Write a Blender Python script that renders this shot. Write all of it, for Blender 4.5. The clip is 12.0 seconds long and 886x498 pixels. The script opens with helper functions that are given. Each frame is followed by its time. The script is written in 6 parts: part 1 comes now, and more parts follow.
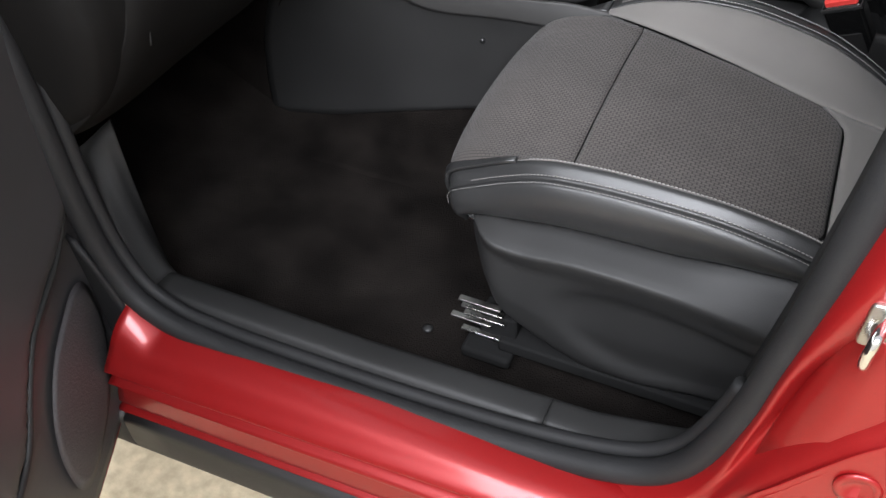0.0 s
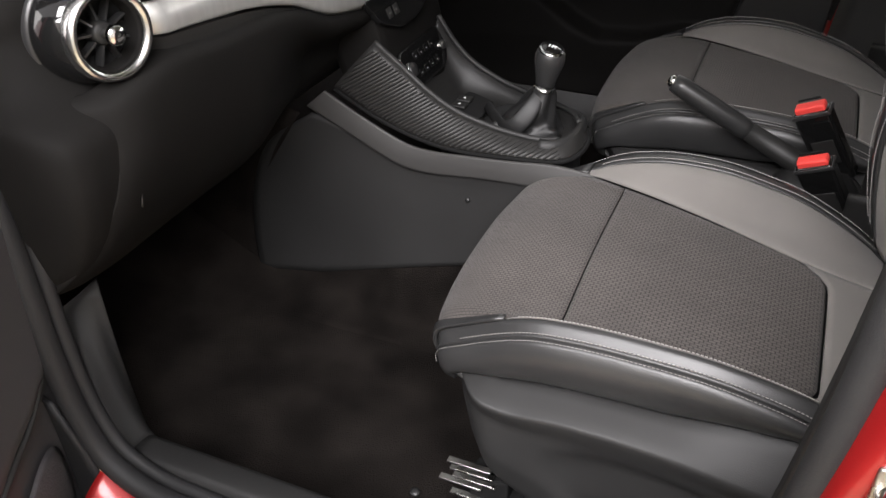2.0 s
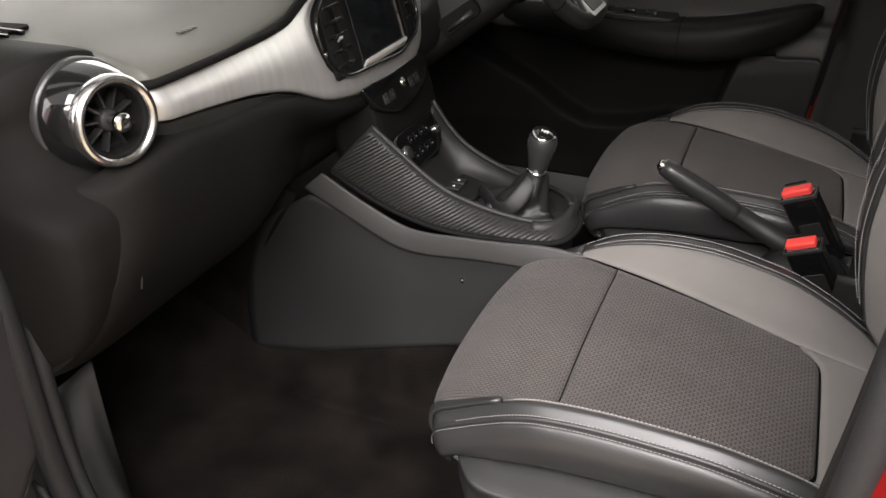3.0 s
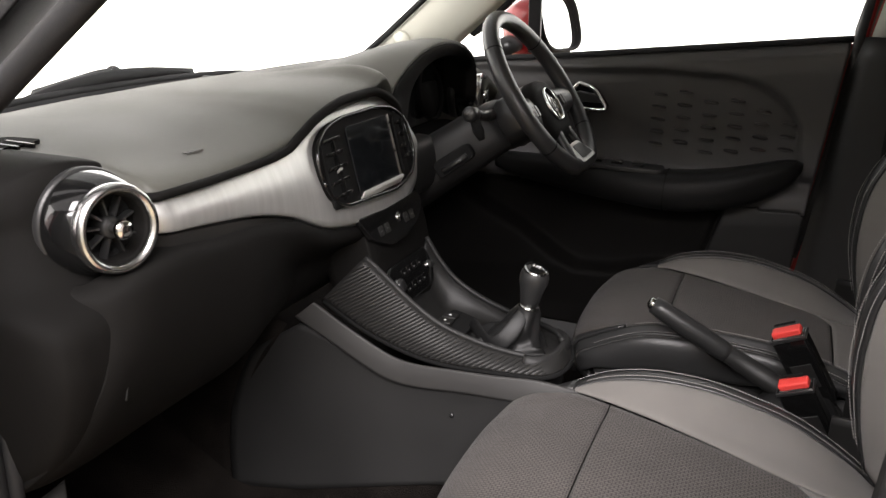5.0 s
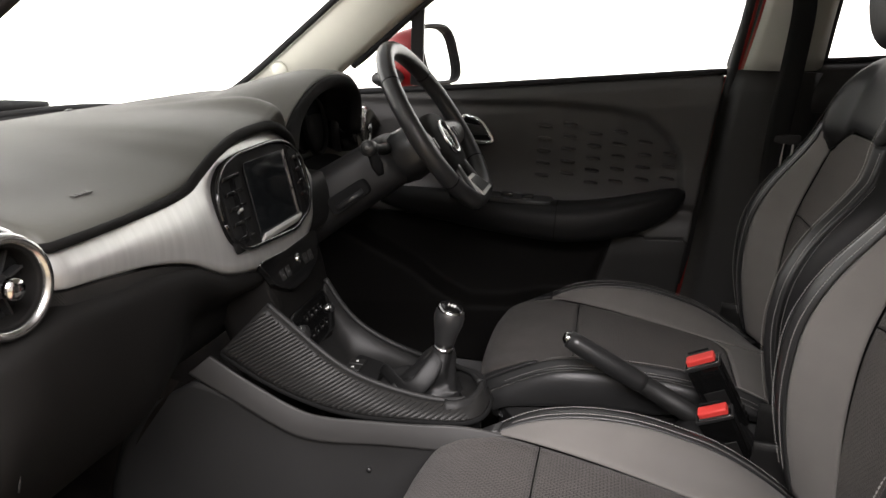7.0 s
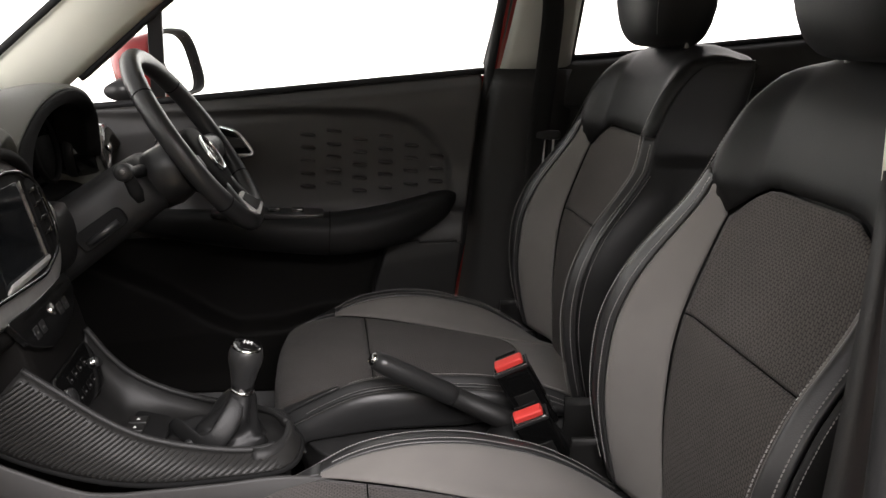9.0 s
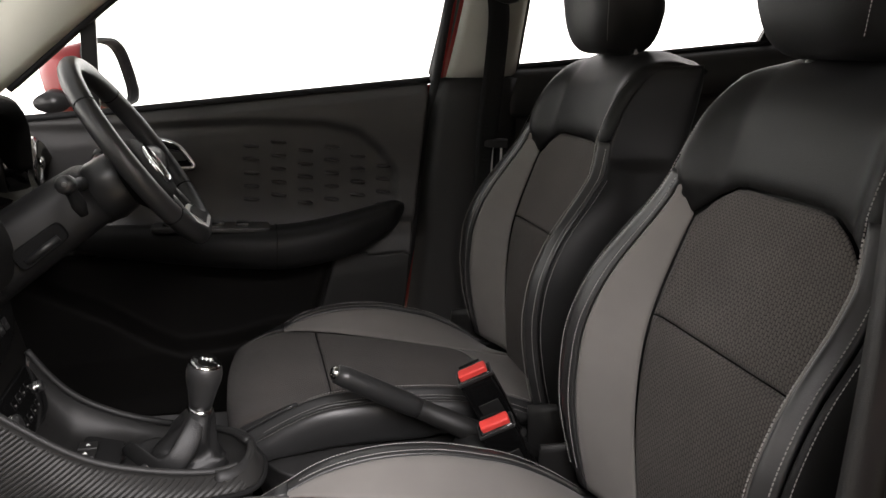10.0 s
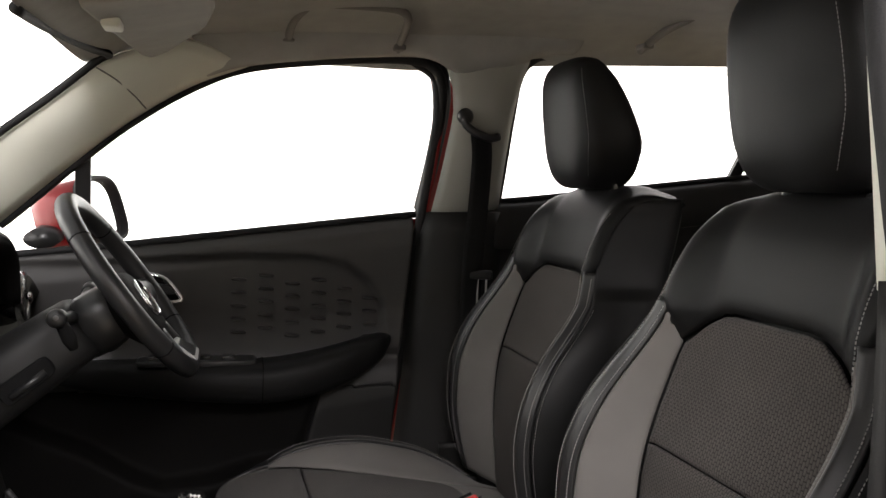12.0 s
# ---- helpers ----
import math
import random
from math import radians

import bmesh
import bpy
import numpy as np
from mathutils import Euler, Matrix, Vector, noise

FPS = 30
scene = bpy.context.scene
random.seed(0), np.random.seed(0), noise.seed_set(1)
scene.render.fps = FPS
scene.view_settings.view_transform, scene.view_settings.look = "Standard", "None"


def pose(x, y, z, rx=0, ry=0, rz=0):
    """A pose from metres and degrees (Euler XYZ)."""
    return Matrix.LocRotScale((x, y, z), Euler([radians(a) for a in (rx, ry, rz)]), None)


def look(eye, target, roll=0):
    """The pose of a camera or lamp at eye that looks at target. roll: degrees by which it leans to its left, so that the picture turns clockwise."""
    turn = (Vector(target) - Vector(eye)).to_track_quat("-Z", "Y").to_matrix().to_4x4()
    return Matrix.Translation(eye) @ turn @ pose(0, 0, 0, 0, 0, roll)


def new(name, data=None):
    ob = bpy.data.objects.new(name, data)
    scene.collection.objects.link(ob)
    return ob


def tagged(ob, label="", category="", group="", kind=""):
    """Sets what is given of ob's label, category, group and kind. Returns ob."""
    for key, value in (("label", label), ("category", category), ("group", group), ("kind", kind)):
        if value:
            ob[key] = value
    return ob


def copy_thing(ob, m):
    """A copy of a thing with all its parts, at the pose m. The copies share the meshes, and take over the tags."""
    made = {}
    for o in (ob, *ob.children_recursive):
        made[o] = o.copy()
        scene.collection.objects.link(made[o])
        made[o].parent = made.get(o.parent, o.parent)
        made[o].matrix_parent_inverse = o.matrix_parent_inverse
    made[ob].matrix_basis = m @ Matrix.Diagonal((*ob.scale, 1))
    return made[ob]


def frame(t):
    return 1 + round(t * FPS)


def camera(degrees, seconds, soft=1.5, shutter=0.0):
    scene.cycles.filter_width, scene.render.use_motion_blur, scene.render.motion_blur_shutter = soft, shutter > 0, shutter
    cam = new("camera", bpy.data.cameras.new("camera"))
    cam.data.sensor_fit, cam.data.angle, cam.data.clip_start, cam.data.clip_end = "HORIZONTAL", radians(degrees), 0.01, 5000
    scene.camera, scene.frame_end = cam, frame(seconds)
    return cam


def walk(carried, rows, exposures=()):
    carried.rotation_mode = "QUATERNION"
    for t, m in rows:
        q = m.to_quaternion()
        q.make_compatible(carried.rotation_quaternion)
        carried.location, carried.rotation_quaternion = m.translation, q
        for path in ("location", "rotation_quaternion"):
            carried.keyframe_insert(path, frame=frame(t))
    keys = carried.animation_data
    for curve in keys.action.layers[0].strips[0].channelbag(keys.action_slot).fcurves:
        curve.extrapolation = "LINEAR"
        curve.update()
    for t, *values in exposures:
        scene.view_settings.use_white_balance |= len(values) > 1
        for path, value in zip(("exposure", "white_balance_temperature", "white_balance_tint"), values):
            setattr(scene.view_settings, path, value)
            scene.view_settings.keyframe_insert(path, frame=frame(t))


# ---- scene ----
cam = camera(55.1, 12.0)
PATH = [
    (0, (0.679, -1.289, 1.267), (0.086, 0.008, -0.135), -1.0),
    (0.5, (0.678, -1.287, 1.272), (0.068, 0.069, -0.067), -1.1),
    (1, (0.678, -1.283, 1.274), (0.057, 0.132, 0.005), -0.8),
    (1.5, (0.675, -1.28, 1.264), (0.042, 0.191, 0.067), -0.4),
    (2, (0.668, -1.283, 1.268), (0.026, 0.24, 0.142), -0.2),
    (2.5, (0.665, -1.287, 1.275), (0.019, 0.286, 0.224), -0.1),
    (3, (0.663, -1.292, 1.28), (0.007, 0.327, 0.307), 0.3),
    (3.5, (0.665, -1.296, 1.28), (-0.002, 0.368, 0.393), 0.9),
    (3.7, (0.667, -1.297, 1.274), (-0.006, 0.387, 0.432), 1.2),
    (5.3, (0.656, -1.317, 1.234), (-0.027, 0.465, 0.635), 2.2),
    (5.5, (0.645, -1.316, 1.242), (-0.021, 0.477, 0.657), 2.3),
    (6, (0.607, -1.314, 1.233), (0.011, 0.517, 0.691), 2.8),
    (6.5, (0.571, -1.299, 1.226), (0.09, 0.567, 0.692), 3.2),
    (7, (0.536, -1.274, 1.218), (0.19, 0.622, 0.684), 3.2),
    (7.5, (0.508, -1.246, 1.217), (0.314, 0.673, 0.687), 3.1),
    (7.7, (0.501, -1.223, 1.223), (0.361, 0.699, 0.686), 2.7),
    (9.3, (0.409, -1.168, 1.205), (0.768, 0.739, 0.72), 2.3),
    (9.5, (0.398, -1.161, 1.201), (0.792, 0.741, 0.723), 2.2),
    (10, (0.374, -1.145, 1.19), (0.838, 0.747, 0.738), 2.2),
    (10.5, (0.362, -1.144, 1.18), (0.872, 0.753, 0.804), 2.5),
    (11, (0.352, -1.142, 1.178), (0.877, 0.766, 0.886), 2.6),
    (11.5, (0.347, -1.149, 1.181), (0.874, 0.768, 0.959), 2.4),
    (12, (0.347, -1.156, 1.187), (0.868, 0.77, 1.047), 1.9),
]
walk(cam, [(t, look(eye, target, roll)) for t, eye, target, roll in PATH],
     [(0.0, 0.56, 5980, 12), (2.0, 0.76, 6400, 15), (3.5, 0.82, 6620, 16), (5.5, 0.50, 6550, 16), (9.5, 0.44, 6520, 16), (11.0, 0.53, 6510, 16), (11.5, 0.58, 6505, 16), (12.0, 0.42, 6500, 16)])

# ---- light: a bright white surround, plus one unseen soft lamp added over the near side ----
world = bpy.data.worlds.new("white_bay")
world.use_nodes = True
scene.world = world
world.node_tree.nodes["Background"].inputs["Color"].default_value = (1.0, 0.985, 0.95, 1)
world.node_tree.nodes["Background"].inputs["Strength"].default_value = 0.56


def soft_lamp(name, eye, target, sx, sy, power):
    data = bpy.data.lights.new(name, "AREA")
    data.shape, data.size, data.size_y, data.energy = "RECTANGLE", sx, sy, power
    data.color = (1.0, 0.985, 0.965)
    ob = new(name, data)
    ob.matrix_world = look(eye, target)
    return ob


# no such lamp is known; added to light the near side from above
soft_lamp("unseen_key_lamp", (0.9, -2.75, 3.05), (0.6, -0.2, 0.75), 3.0, 1.6, 240)


# ---- materials ----
def mat(name, color, rough=0.5, metal=0.0, spec=0.5, coat=0.0, var=0.15, var_scale=6.0, bump=0.0, bump_scale=400.0,
        bump_kind="noise", rough_var=0.0, sheen=0.0, stretch=None, detail=4.0, dist=0.001, coat_rough=0.12):
    m = bpy.data.materials.new(name)
    m.use_nodes = True
    nt = m.node_tree
    b = nt.nodes["Principled BSDF"]
    b.inputs["Roughness"].default_value = rough
    b.inputs["Metallic"].default_value = metal
    b.inputs["Specular IOR Level"].default_value = spec
    b.inputs["Coat Weight"].default_value = coat
    b.inputs["Coat Roughness"].default_value = coat_rough
    b.inputs["Sheen Weight"].default_value = sheen
    tc = nt.nodes.new("ShaderNodeTexCoord")
    src = tc.outputs["Object"]
    if stretch:
        mp = nt.nodes.new("ShaderNodeMapping")
        mp.inputs["Scale"].default_value = stretch
        nt.links.new(src, mp.inputs["Vector"])
        src = mp.outputs["Vector"]
    n1 = nt.nodes.new("ShaderNodeTexNoise")
    n1.inputs["Scale"].default_value = var_scale
    n1.inputs["Detail"].default_value = detail
    nt.links.new(src, n1.inputs["Vector"])
    ramp = nt.nodes.new("ShaderNodeMapRange")
    ramp.inputs["From Min"].default_value, ramp.inputs["From Max"].default_value = 0.3, 0.7
    ramp.inputs["To Min"].default_value, ramp.inputs["To Max"].default_value = 1 - var, 1 + var
    nt.links.new(n1.outputs["Fac"], ramp.inputs["Value"])
    mul = nt.nodes.new("ShaderNodeMix")
    mul.data_type, mul.blend_type = "RGBA", "MULTIPLY"
    mul.inputs["Factor"].default_value = 1.0
    mul.inputs["A"].default_value = (*color, 1)
    nt.links.new(ramp.outputs["Result"], mul.inputs["B"])
    nt.links.new(mul.outputs["Result"], b.inputs["Base Color"])
    if rough_var:
        rr = nt.nodes.new("ShaderNodeMapRange")
        rr.inputs["From Min"].default_value, rr.inputs["From Max"].default_value = 0.3, 0.7
        rr.inputs["To Min"].default_value, rr.inputs["To Max"].default_value = rough - rough_var, rough + rough_var
        nt.links.new(n1.outputs["Fac"], rr.inputs["Value"])
        nt.links.new(rr.outputs["Result"], b.inputs["Roughness"])
    if bump:
        if bump_kind == "noise":
            t = nt.nodes.new("ShaderNodeTexNoise")
            t.inputs["Scale"].default_value = bump_scale
            t.inputs["Detail"].default_value = 2
            h = t.outputs["Fac"]
        elif bump_kind == "voronoi":
            t = nt.nodes.new("ShaderNodeTexVoronoi")
            t.inputs["Scale"].default_value = bump_scale
            h = t.outputs["Distance"]
        else:
            t = nt.nodes.new("ShaderNodeTexWave")
            t.inputs["Scale"].default_value = bump_scale
            t.bands_direction = bump_kind
            h = t.outputs["Fac"]
        nt.links.new(tc.outputs["Object"], t.inputs["Vector"])
        bn = nt.nodes.new("ShaderNodeBump")
        bn.inputs["Strength"].default_value = bump
        bn.inputs["Distance"].default_value = dist
        nt.links.new(h, bn.inputs["Height"])
        nt.links.new(bn.outputs["Normal"], b.inputs["Normal"])
    return m


def woven(name, color, second, pitch, rough=0.85):
    """Woven cloth: rows of small raised stitches, every other row shifted by half."""
    m = bpy.data.materials.new(name)
    m.use_nodes = True
    nt = m.node_tree
    b = nt.nodes["Principled BSDF"]
    b.inputs["Roughness"].default_value = rough
    b.inputs["Specular IOR Level"].default_value = 0.25
    b.inputs["Sheen Weight"].default_value = 0.08
    tc = nt.nodes.new("ShaderNodeTexCoord")
    br = nt.nodes.new("ShaderNodeTexBrick")
    br.inputs["Scale"].default_value = 1.0
    br.inputs["Brick Width"].default_value = pitch * 1.5
    br.inputs["Row Height"].default_value = pitch
    br.inputs["Mortar Size"].default_value = pitch * 0.22
    br.inputs["Mortar Smooth"].default_value = 1.0
    br.inputs["Color1"].default_value = (*color, 1)
    br.inputs["Color2"].default_value = (*[c * 1.15 for c in color], 1)
    br.inputs["Mortar"].default_value = (*second, 1)
    nt.links.new(tc.outputs["UV"], br.inputs["Vector"])
    n1 = nt.nodes.new("ShaderNodeTexNoise")
    n1.inputs["Scale"].default_value = 9
    n1.inputs["Detail"].default_value = 6
    nt.links.new(tc.outputs["Object"], n1.inputs["Vector"])
    ramp = nt.nodes.new("ShaderNodeMapRange")
    ramp.inputs["From Min"].default_value, ramp.inputs["From Max"].default_value = 0.3, 0.7
    ramp.inputs["To Min"].default_value, ramp.inputs["To Max"].default_value = 0.86, 1.14
    nt.links.new(n1.outputs["Fac"], ramp.inputs["Value"])
    mul = nt.nodes.new("ShaderNodeMix")
    mul.data_type, mul.blend_type = "RGBA", "MULTIPLY"
    mul.inputs["Factor"].default_value = 1.0
    nt.links.new(br.outputs["Color"], mul.inputs["A"])
    nt.links.new(ramp.outputs["Result"], mul.inputs["B"])
    nt.links.new(mul.outputs["Result"], b.inputs["Base Color"])
    bn = nt.nodes.new("ShaderNodeBump")
    bn.invert = True
    bn.inputs["Strength"].default_value = 0.45
    bn.inputs["Distance"].default_value = 0.0012
    nt.links.new(br.outputs["Fac"], bn.inputs["Height"])
    nt.links.new(bn.outputs["Normal"], b.inputs["Normal"])
    return m


def pane_mat(name, tint=(0.97, 0.99, 0.98), gloss=0.05):
    m = bpy.data.materials.new(name)
    m.use_nodes = True
    nt = m.node_tree
    nt.nodes.remove(nt.nodes["Principled BSDF"])
    tr = nt.nodes.new("ShaderNodeBsdfTransparent")
    tr.inputs["Color"].default_value = (*tint, 1)
    gl = nt.nodes.new("ShaderNodeBsdfGlossy")
    gl.inputs["Roughness"].default_value = 0.02
    mx = nt.nodes.new("ShaderNodeMixShader")
    mx.inputs["Fac"].default_value = gloss
    nt.links.new(tr.outputs[0], mx.inputs[1])
    nt.links.new(gl.outputs[0], mx.inputs[2])
    nt.links.new(mx.outputs[0], nt.nodes["Material Output"].inputs["Surface"])
    return m


PLASTIC = mat("grained_black_plastic", (0.013, 0.0127, 0.0123), 0.52, spec=0.38, bump=0.25, bump_scale=900, var=0.12, rough_var=0.05)
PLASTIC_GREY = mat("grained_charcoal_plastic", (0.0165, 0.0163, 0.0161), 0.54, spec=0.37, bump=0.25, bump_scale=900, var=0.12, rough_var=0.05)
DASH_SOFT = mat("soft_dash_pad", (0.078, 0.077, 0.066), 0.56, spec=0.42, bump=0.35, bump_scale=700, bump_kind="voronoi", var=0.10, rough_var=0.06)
SATIN = mat("satin_black_plastic", (0.022, 0.022, 0.022), 0.33, spec=0.5, bump=0.1, bump_scale=1200, var=0.1, rough_var=0.06)
GLOSS = mat("piano_black", (0.006, 0.006, 0.006), 0.06, coat=0.6, var=0.05, rough_var=0.02)
SCREEN = mat("dark_screen_glass", (0.008, 0.009, 0.010), 0.10, var=0.05)
SILVER = mat("brushed_silver_trim", (0.53, 0.53, 0.515), 0.36, metal=0.65, var=0.08, var_scale=12, rough_var=0.03, stretch=(0.8, 7, 0.8))
CHROME = mat("chrome", (0.72, 0.72, 0.71), 0.10, metal=1.0, var=0.04, rough_var=0.03)
RING = mat("satin_silver", (0.62, 0.62, 0.61), 0.24, metal=1.0, var=0.05, rough_var=0.04)
STEEL = mat("worn_steel", (0.40, 0.39, 0.37), 0.32, metal=1.0, var=0.2, var_scale=60, rough_var=0.1)
# blacker than the plastic itself, so the lower dash carries its shade
LOW_DASH = mat("matt_black_with_shade", (0.0062, 0.0058, 0.0054), 0.72, spec=0.10, bump=0.25, bump_scale=900, var=0.15, rough_var=0.05)
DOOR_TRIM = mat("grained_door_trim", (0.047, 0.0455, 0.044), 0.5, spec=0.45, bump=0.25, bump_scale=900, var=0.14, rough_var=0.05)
NEAR_TRIM = mat("grained_charcoal_door_plastic", (0.052, 0.050, 0.052), 0.46, spec=0.45, bump=0.25, bump_scale=900, var=0.12, rough_var=0.05)
BAND = mat("smooth_charcoal_plastic", (0.030, 0.029, 0.028), 0.5, spec=0.35, bump=0.15, bump_scale=900, var=0.08)
CARBON = mat("ribbed_dark_trim", (0.0155, 0.015, 0.0142), 0.52, spec=0.35, var=0.1)
RUBBER = mat("door_seal_rubber", (0.011, 0.011, 0.0115), 0.66, spec=0.3, bump=0.3, bump_scale=500, var=0.2, var_scale=12)
CARPET = mat("black_carpet", (0.0098, 0.0082, 0.0073), 0.95, spec=0.06, bump=1.0, bump_scale=420, var=0.55, var_scale=11, detail=9.0, dist=0.003)
RED = mat("red_metallic_paint", (0.23, 0.0045, 0.005), 0.44, metal=0.35, coat=0.55, coat_rough=0.13, var=0.07, var_scale=900, rough_var=0.05)
LEATHER = mat("black_leatherette", (0.0100, 0.0100, 0.0100), 0.48, spec=0.22, bump=0.14, bump_scale=700, bump_kind="voronoi", var=0.12, rough_var=0.06)
GAITER = mat("dull_black_leather", (0.012, 0.012, 0.012), 0.46, spec=0.32, bump=0.2, bump_scale=500, bump_kind="voronoi", var=0.15, rough_var=0.08)
# lighter copy of the black leatherette; the seat bands wear it as lit leather
LEATHER_MID = mat("lightened_leatherette", (0.025, 0.025, 0.025), 0.35, spec=0.5, bump=0.14, bump_scale=700, bump_kind="voronoi", var=0.12, rough_var=0.06)
GREY_CLOTH = mat("light_grey_cloth", (0.160, 0.151, 0.141), 0.8, spec=0.25, bump=0.3, bump_scale=1600, var=0.10, var_scale=7, sheen=0.1)
WOVEN = woven("dark_woven_cloth", (0.070, 0.062, 0.057), (0.016, 0.0142, 0.0132), 0.0047)
THREAD = mat("pale_thread", (0.27, 0.26, 0.25), 0.7, var=0.1)
HEADLINER = mat("grey_headliner_felt", (0.38, 0.372, 0.345), 0.95, spec=0.1, bump=0.4, bump_scale=900, var=0.06, var_scale=20)
GRAB = mat("grey_handle_plastic", (0.20, 0.19, 0.175), 0.7, spec=0.3, bump=0.2, bump_scale=800, var=0.06)
TONGUE = mat("brushed_steel", (0.62, 0.62, 0.60), 0.55, metal=0.35, var=0.1)
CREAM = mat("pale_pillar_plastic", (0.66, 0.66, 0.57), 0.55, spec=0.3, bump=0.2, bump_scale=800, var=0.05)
BELT = mat("black_webbing", (0.014, 0.014, 0.014), 0.8, spec=0.2, bump=0.6, bump_scale=260, bump_kind="Z", var=0.1)
BUCKLE_RED = mat("red_button_plastic", (0.75, 0.060, 0.050), 0.42, var=0.06)
# the pale pillar plastic again, with shade mixed into its colour
PILLAR = mat("shaded_pillar_plastic", (0.36, 0.355, 0.315), 0.6, spec=0.3, bump=0.2, bump_scale=800, var=0.05)
MIRROR = mat("mirror_glass", (0.9, 0.9, 0.9), 0.02, metal=1.0, var=0.01)
CONCRETE = mat("sandy_concrete", (0.46, 0.39, 0.27), 0.85, spec=0.2, bump=0.6, bump_scale=120, var=0.22, var_scale=40, detail=8, dist=0.002)
WHITE_MARK = mat("white_print", (0.75, 0.75, 0.73), 0.6, var=0.05)
GREY_MARK = mat("grey_print", (0.10, 0.098, 0.094), 0.6, var=0.05)
DARK = mat("black_lining_and_shade", (0.010, 0.010, 0.010), 0.9, spec=0.1, var=0.2, bump=0.3, bump_scale=300)
PANE = pane_mat("clear_glass")


# ---- mesh helpers ----
def lerp(a, b, t):
    return a + (b - a) * t


def cr(pts, n):
    """n points on a smooth curve through pts."""
    p = np.array(pts, float)
    q = np.vstack([2 * p[0] - p[1], p, 2 * p[-1] - p[-2]])
    out = []
    for s in np.linspace(0, len(p) - 1, n):
        i = min(int(s), len(p) - 2)
        t = s - i
        a, b, c, d = q[i], q[i + 1], q[i + 2], q[i + 3]
        out.append(0.5 * (2 * b + (c - a) * t + (2 * a - 5 * b + 4 * c - d) * t**2 + (3 * b - a - 3 * c + d) * t**3))
    return np.array(out)


def is_facing(sheet_, eye=(0.5, -0.9, 1.25)):
    """Whether a sheet's front looks towards the open door."""
    v, total = np.asarray(sheet_[0]), 0.0
    for f in sheet_[1][:: max(1, len(sheet_[1]) // 400)]:
        a, b, c = v[f[0]], v[f[1]], v[f[2]]
        n = np.cross(b - a, c - a)
        total += float(n @ (np.array(eye) - a)) / (np.linalg.norm(np.array(eye) - a) + 1e-9)
    return total > 0


def part(name, bm, material, parent=None, label="", solid=0.0, bevel=0.0, smooth=True, offset=-1.0, eye=(0.5, -0.9, 1.25)):
    me = bpy.data.meshes.new(name)
    if solid and not isinstance(bm, bmesh.types.BMesh) and not is_facing(bm, eye):
        bm = (bm[0], [f[::-1] for f in bm[1]], bm[2])
    if not isinstance(bm, bmesh.types.BMesh):
        verts, faces, uvs = bm
        me.from_pydata([tuple(v) for v in verts], [], faces)
        if uvs is not None:
            layer = me.uv_layers.new(name="uv")
            for li, loop in enumerate(me.loops):
                layer.data[li].uv = uvs[loop.vertex_index]
    else:
        bmesh.ops.recalc_face_normals(bm, faces=bm.faces)
        bm.to_mesh(me)
        bm.free()
    me.materials.append(material)
    if smooth:
        me.polygons.foreach_set("use_smooth", [True] * len(me.polygons))
    ob = new(name, me)
    if solid:
        md = ob.modifiers.new("thickness", "SOLIDIFY")
        md.thickness, md.offset = solid, offset
    if bevel:
        md = ob.modifiers.new("edge", "BEVEL")
        md.width, md.segments, md.limit_method, md.angle_limit = bevel, 3, "ANGLE", radians(35)
    if smooth and (bevel or isinstance(bm, bmesh.types.BMesh)):
        me.set_sharp_from_angle(angle=radians(40))
    if parent:
        ob.parent = parent
    if label:
        tagged(ob, label)
    return ob


def thing(name, label, category, group="", kind=""):
    return tagged(new(name), label, category, group, kind)


def grid(P, flip=False, uv=None):
    """A sheet from an array of points [rows][columns]."""
    P = np.asarray(P, float)
    nu, nv = P.shape[:2]
    faces = []
    for i in range(nu - 1):
        for j in range(nv - 1):
            f = (i * nv + j, i * nv + j + 1, (i + 1) * nv + j + 1, (i + 1) * nv + j)
            faces.append(f[::-1] if flip else f)
    return P.reshape(-1, 3), faces, (None if uv is None else np.asarray(uv).reshape(-1, 2))


def sheet(rows, nu=24, nv=24, flip=False):
    """A smooth sheet through rows of control points."""
    R = [cr(r, nv) for r in rows]
    return grid(np.stack([cr([r[j] for r in R], nu) for j in range(nv)], 1), flip)


def ring_loft(rings, caps=True):
    """Closed rings of equal count joined into a solid."""
    P = np.asarray(rings, float)
    nu, nv = P.shape[:2]
    faces = [(i * nv + j, i * nv + (j + 1) % nv, (i + 1) * nv + (j + 1) % nv, (i + 1) * nv + j) for i in range(nu - 1) for j in range(nv)]
    if caps:
        faces += [tuple(range(nv))[::-1], tuple((nu - 1) * nv + j for j in range(nv))]
    return P.reshape(-1, 3), faces, None


def frames_along(path):
    path = np.asarray(path, float)
    tan = np.gradient(path, axis=0)
    tan /= np.linalg.norm(tan, axis=1)[:, None] + 1e-12
    n = np.cross(tan[0], (0.31, 0.17, 0.93))
    n /= np.linalg.norm(n)
    out = []
    for p, t in zip(path, tan):
        n = n - t * (n @ t)
        n /= np.linalg.norm(n)
        out.append((p, t, n, np.cross(t, n)))
    return out


def tube(path, r, sides=10, closed=False):
    """A round bar along a path; r may be a list."""
    path = np.asarray(path, float)
    rr = np.full(len(path), r) if np.isscalar(r) else np.asarray(r, float)
    rings = [[p + rr[k] * (math.cos(a) * n + math.sin(a) * b) for a in np.linspace(0, 2 * math.pi, sides, endpoint=False)]
             for k, (p, t, n, b) in enumerate(frames_along(path))]
    if closed:
        rings.append(rings[0])
    return ring_loft(rings, caps=not closed)


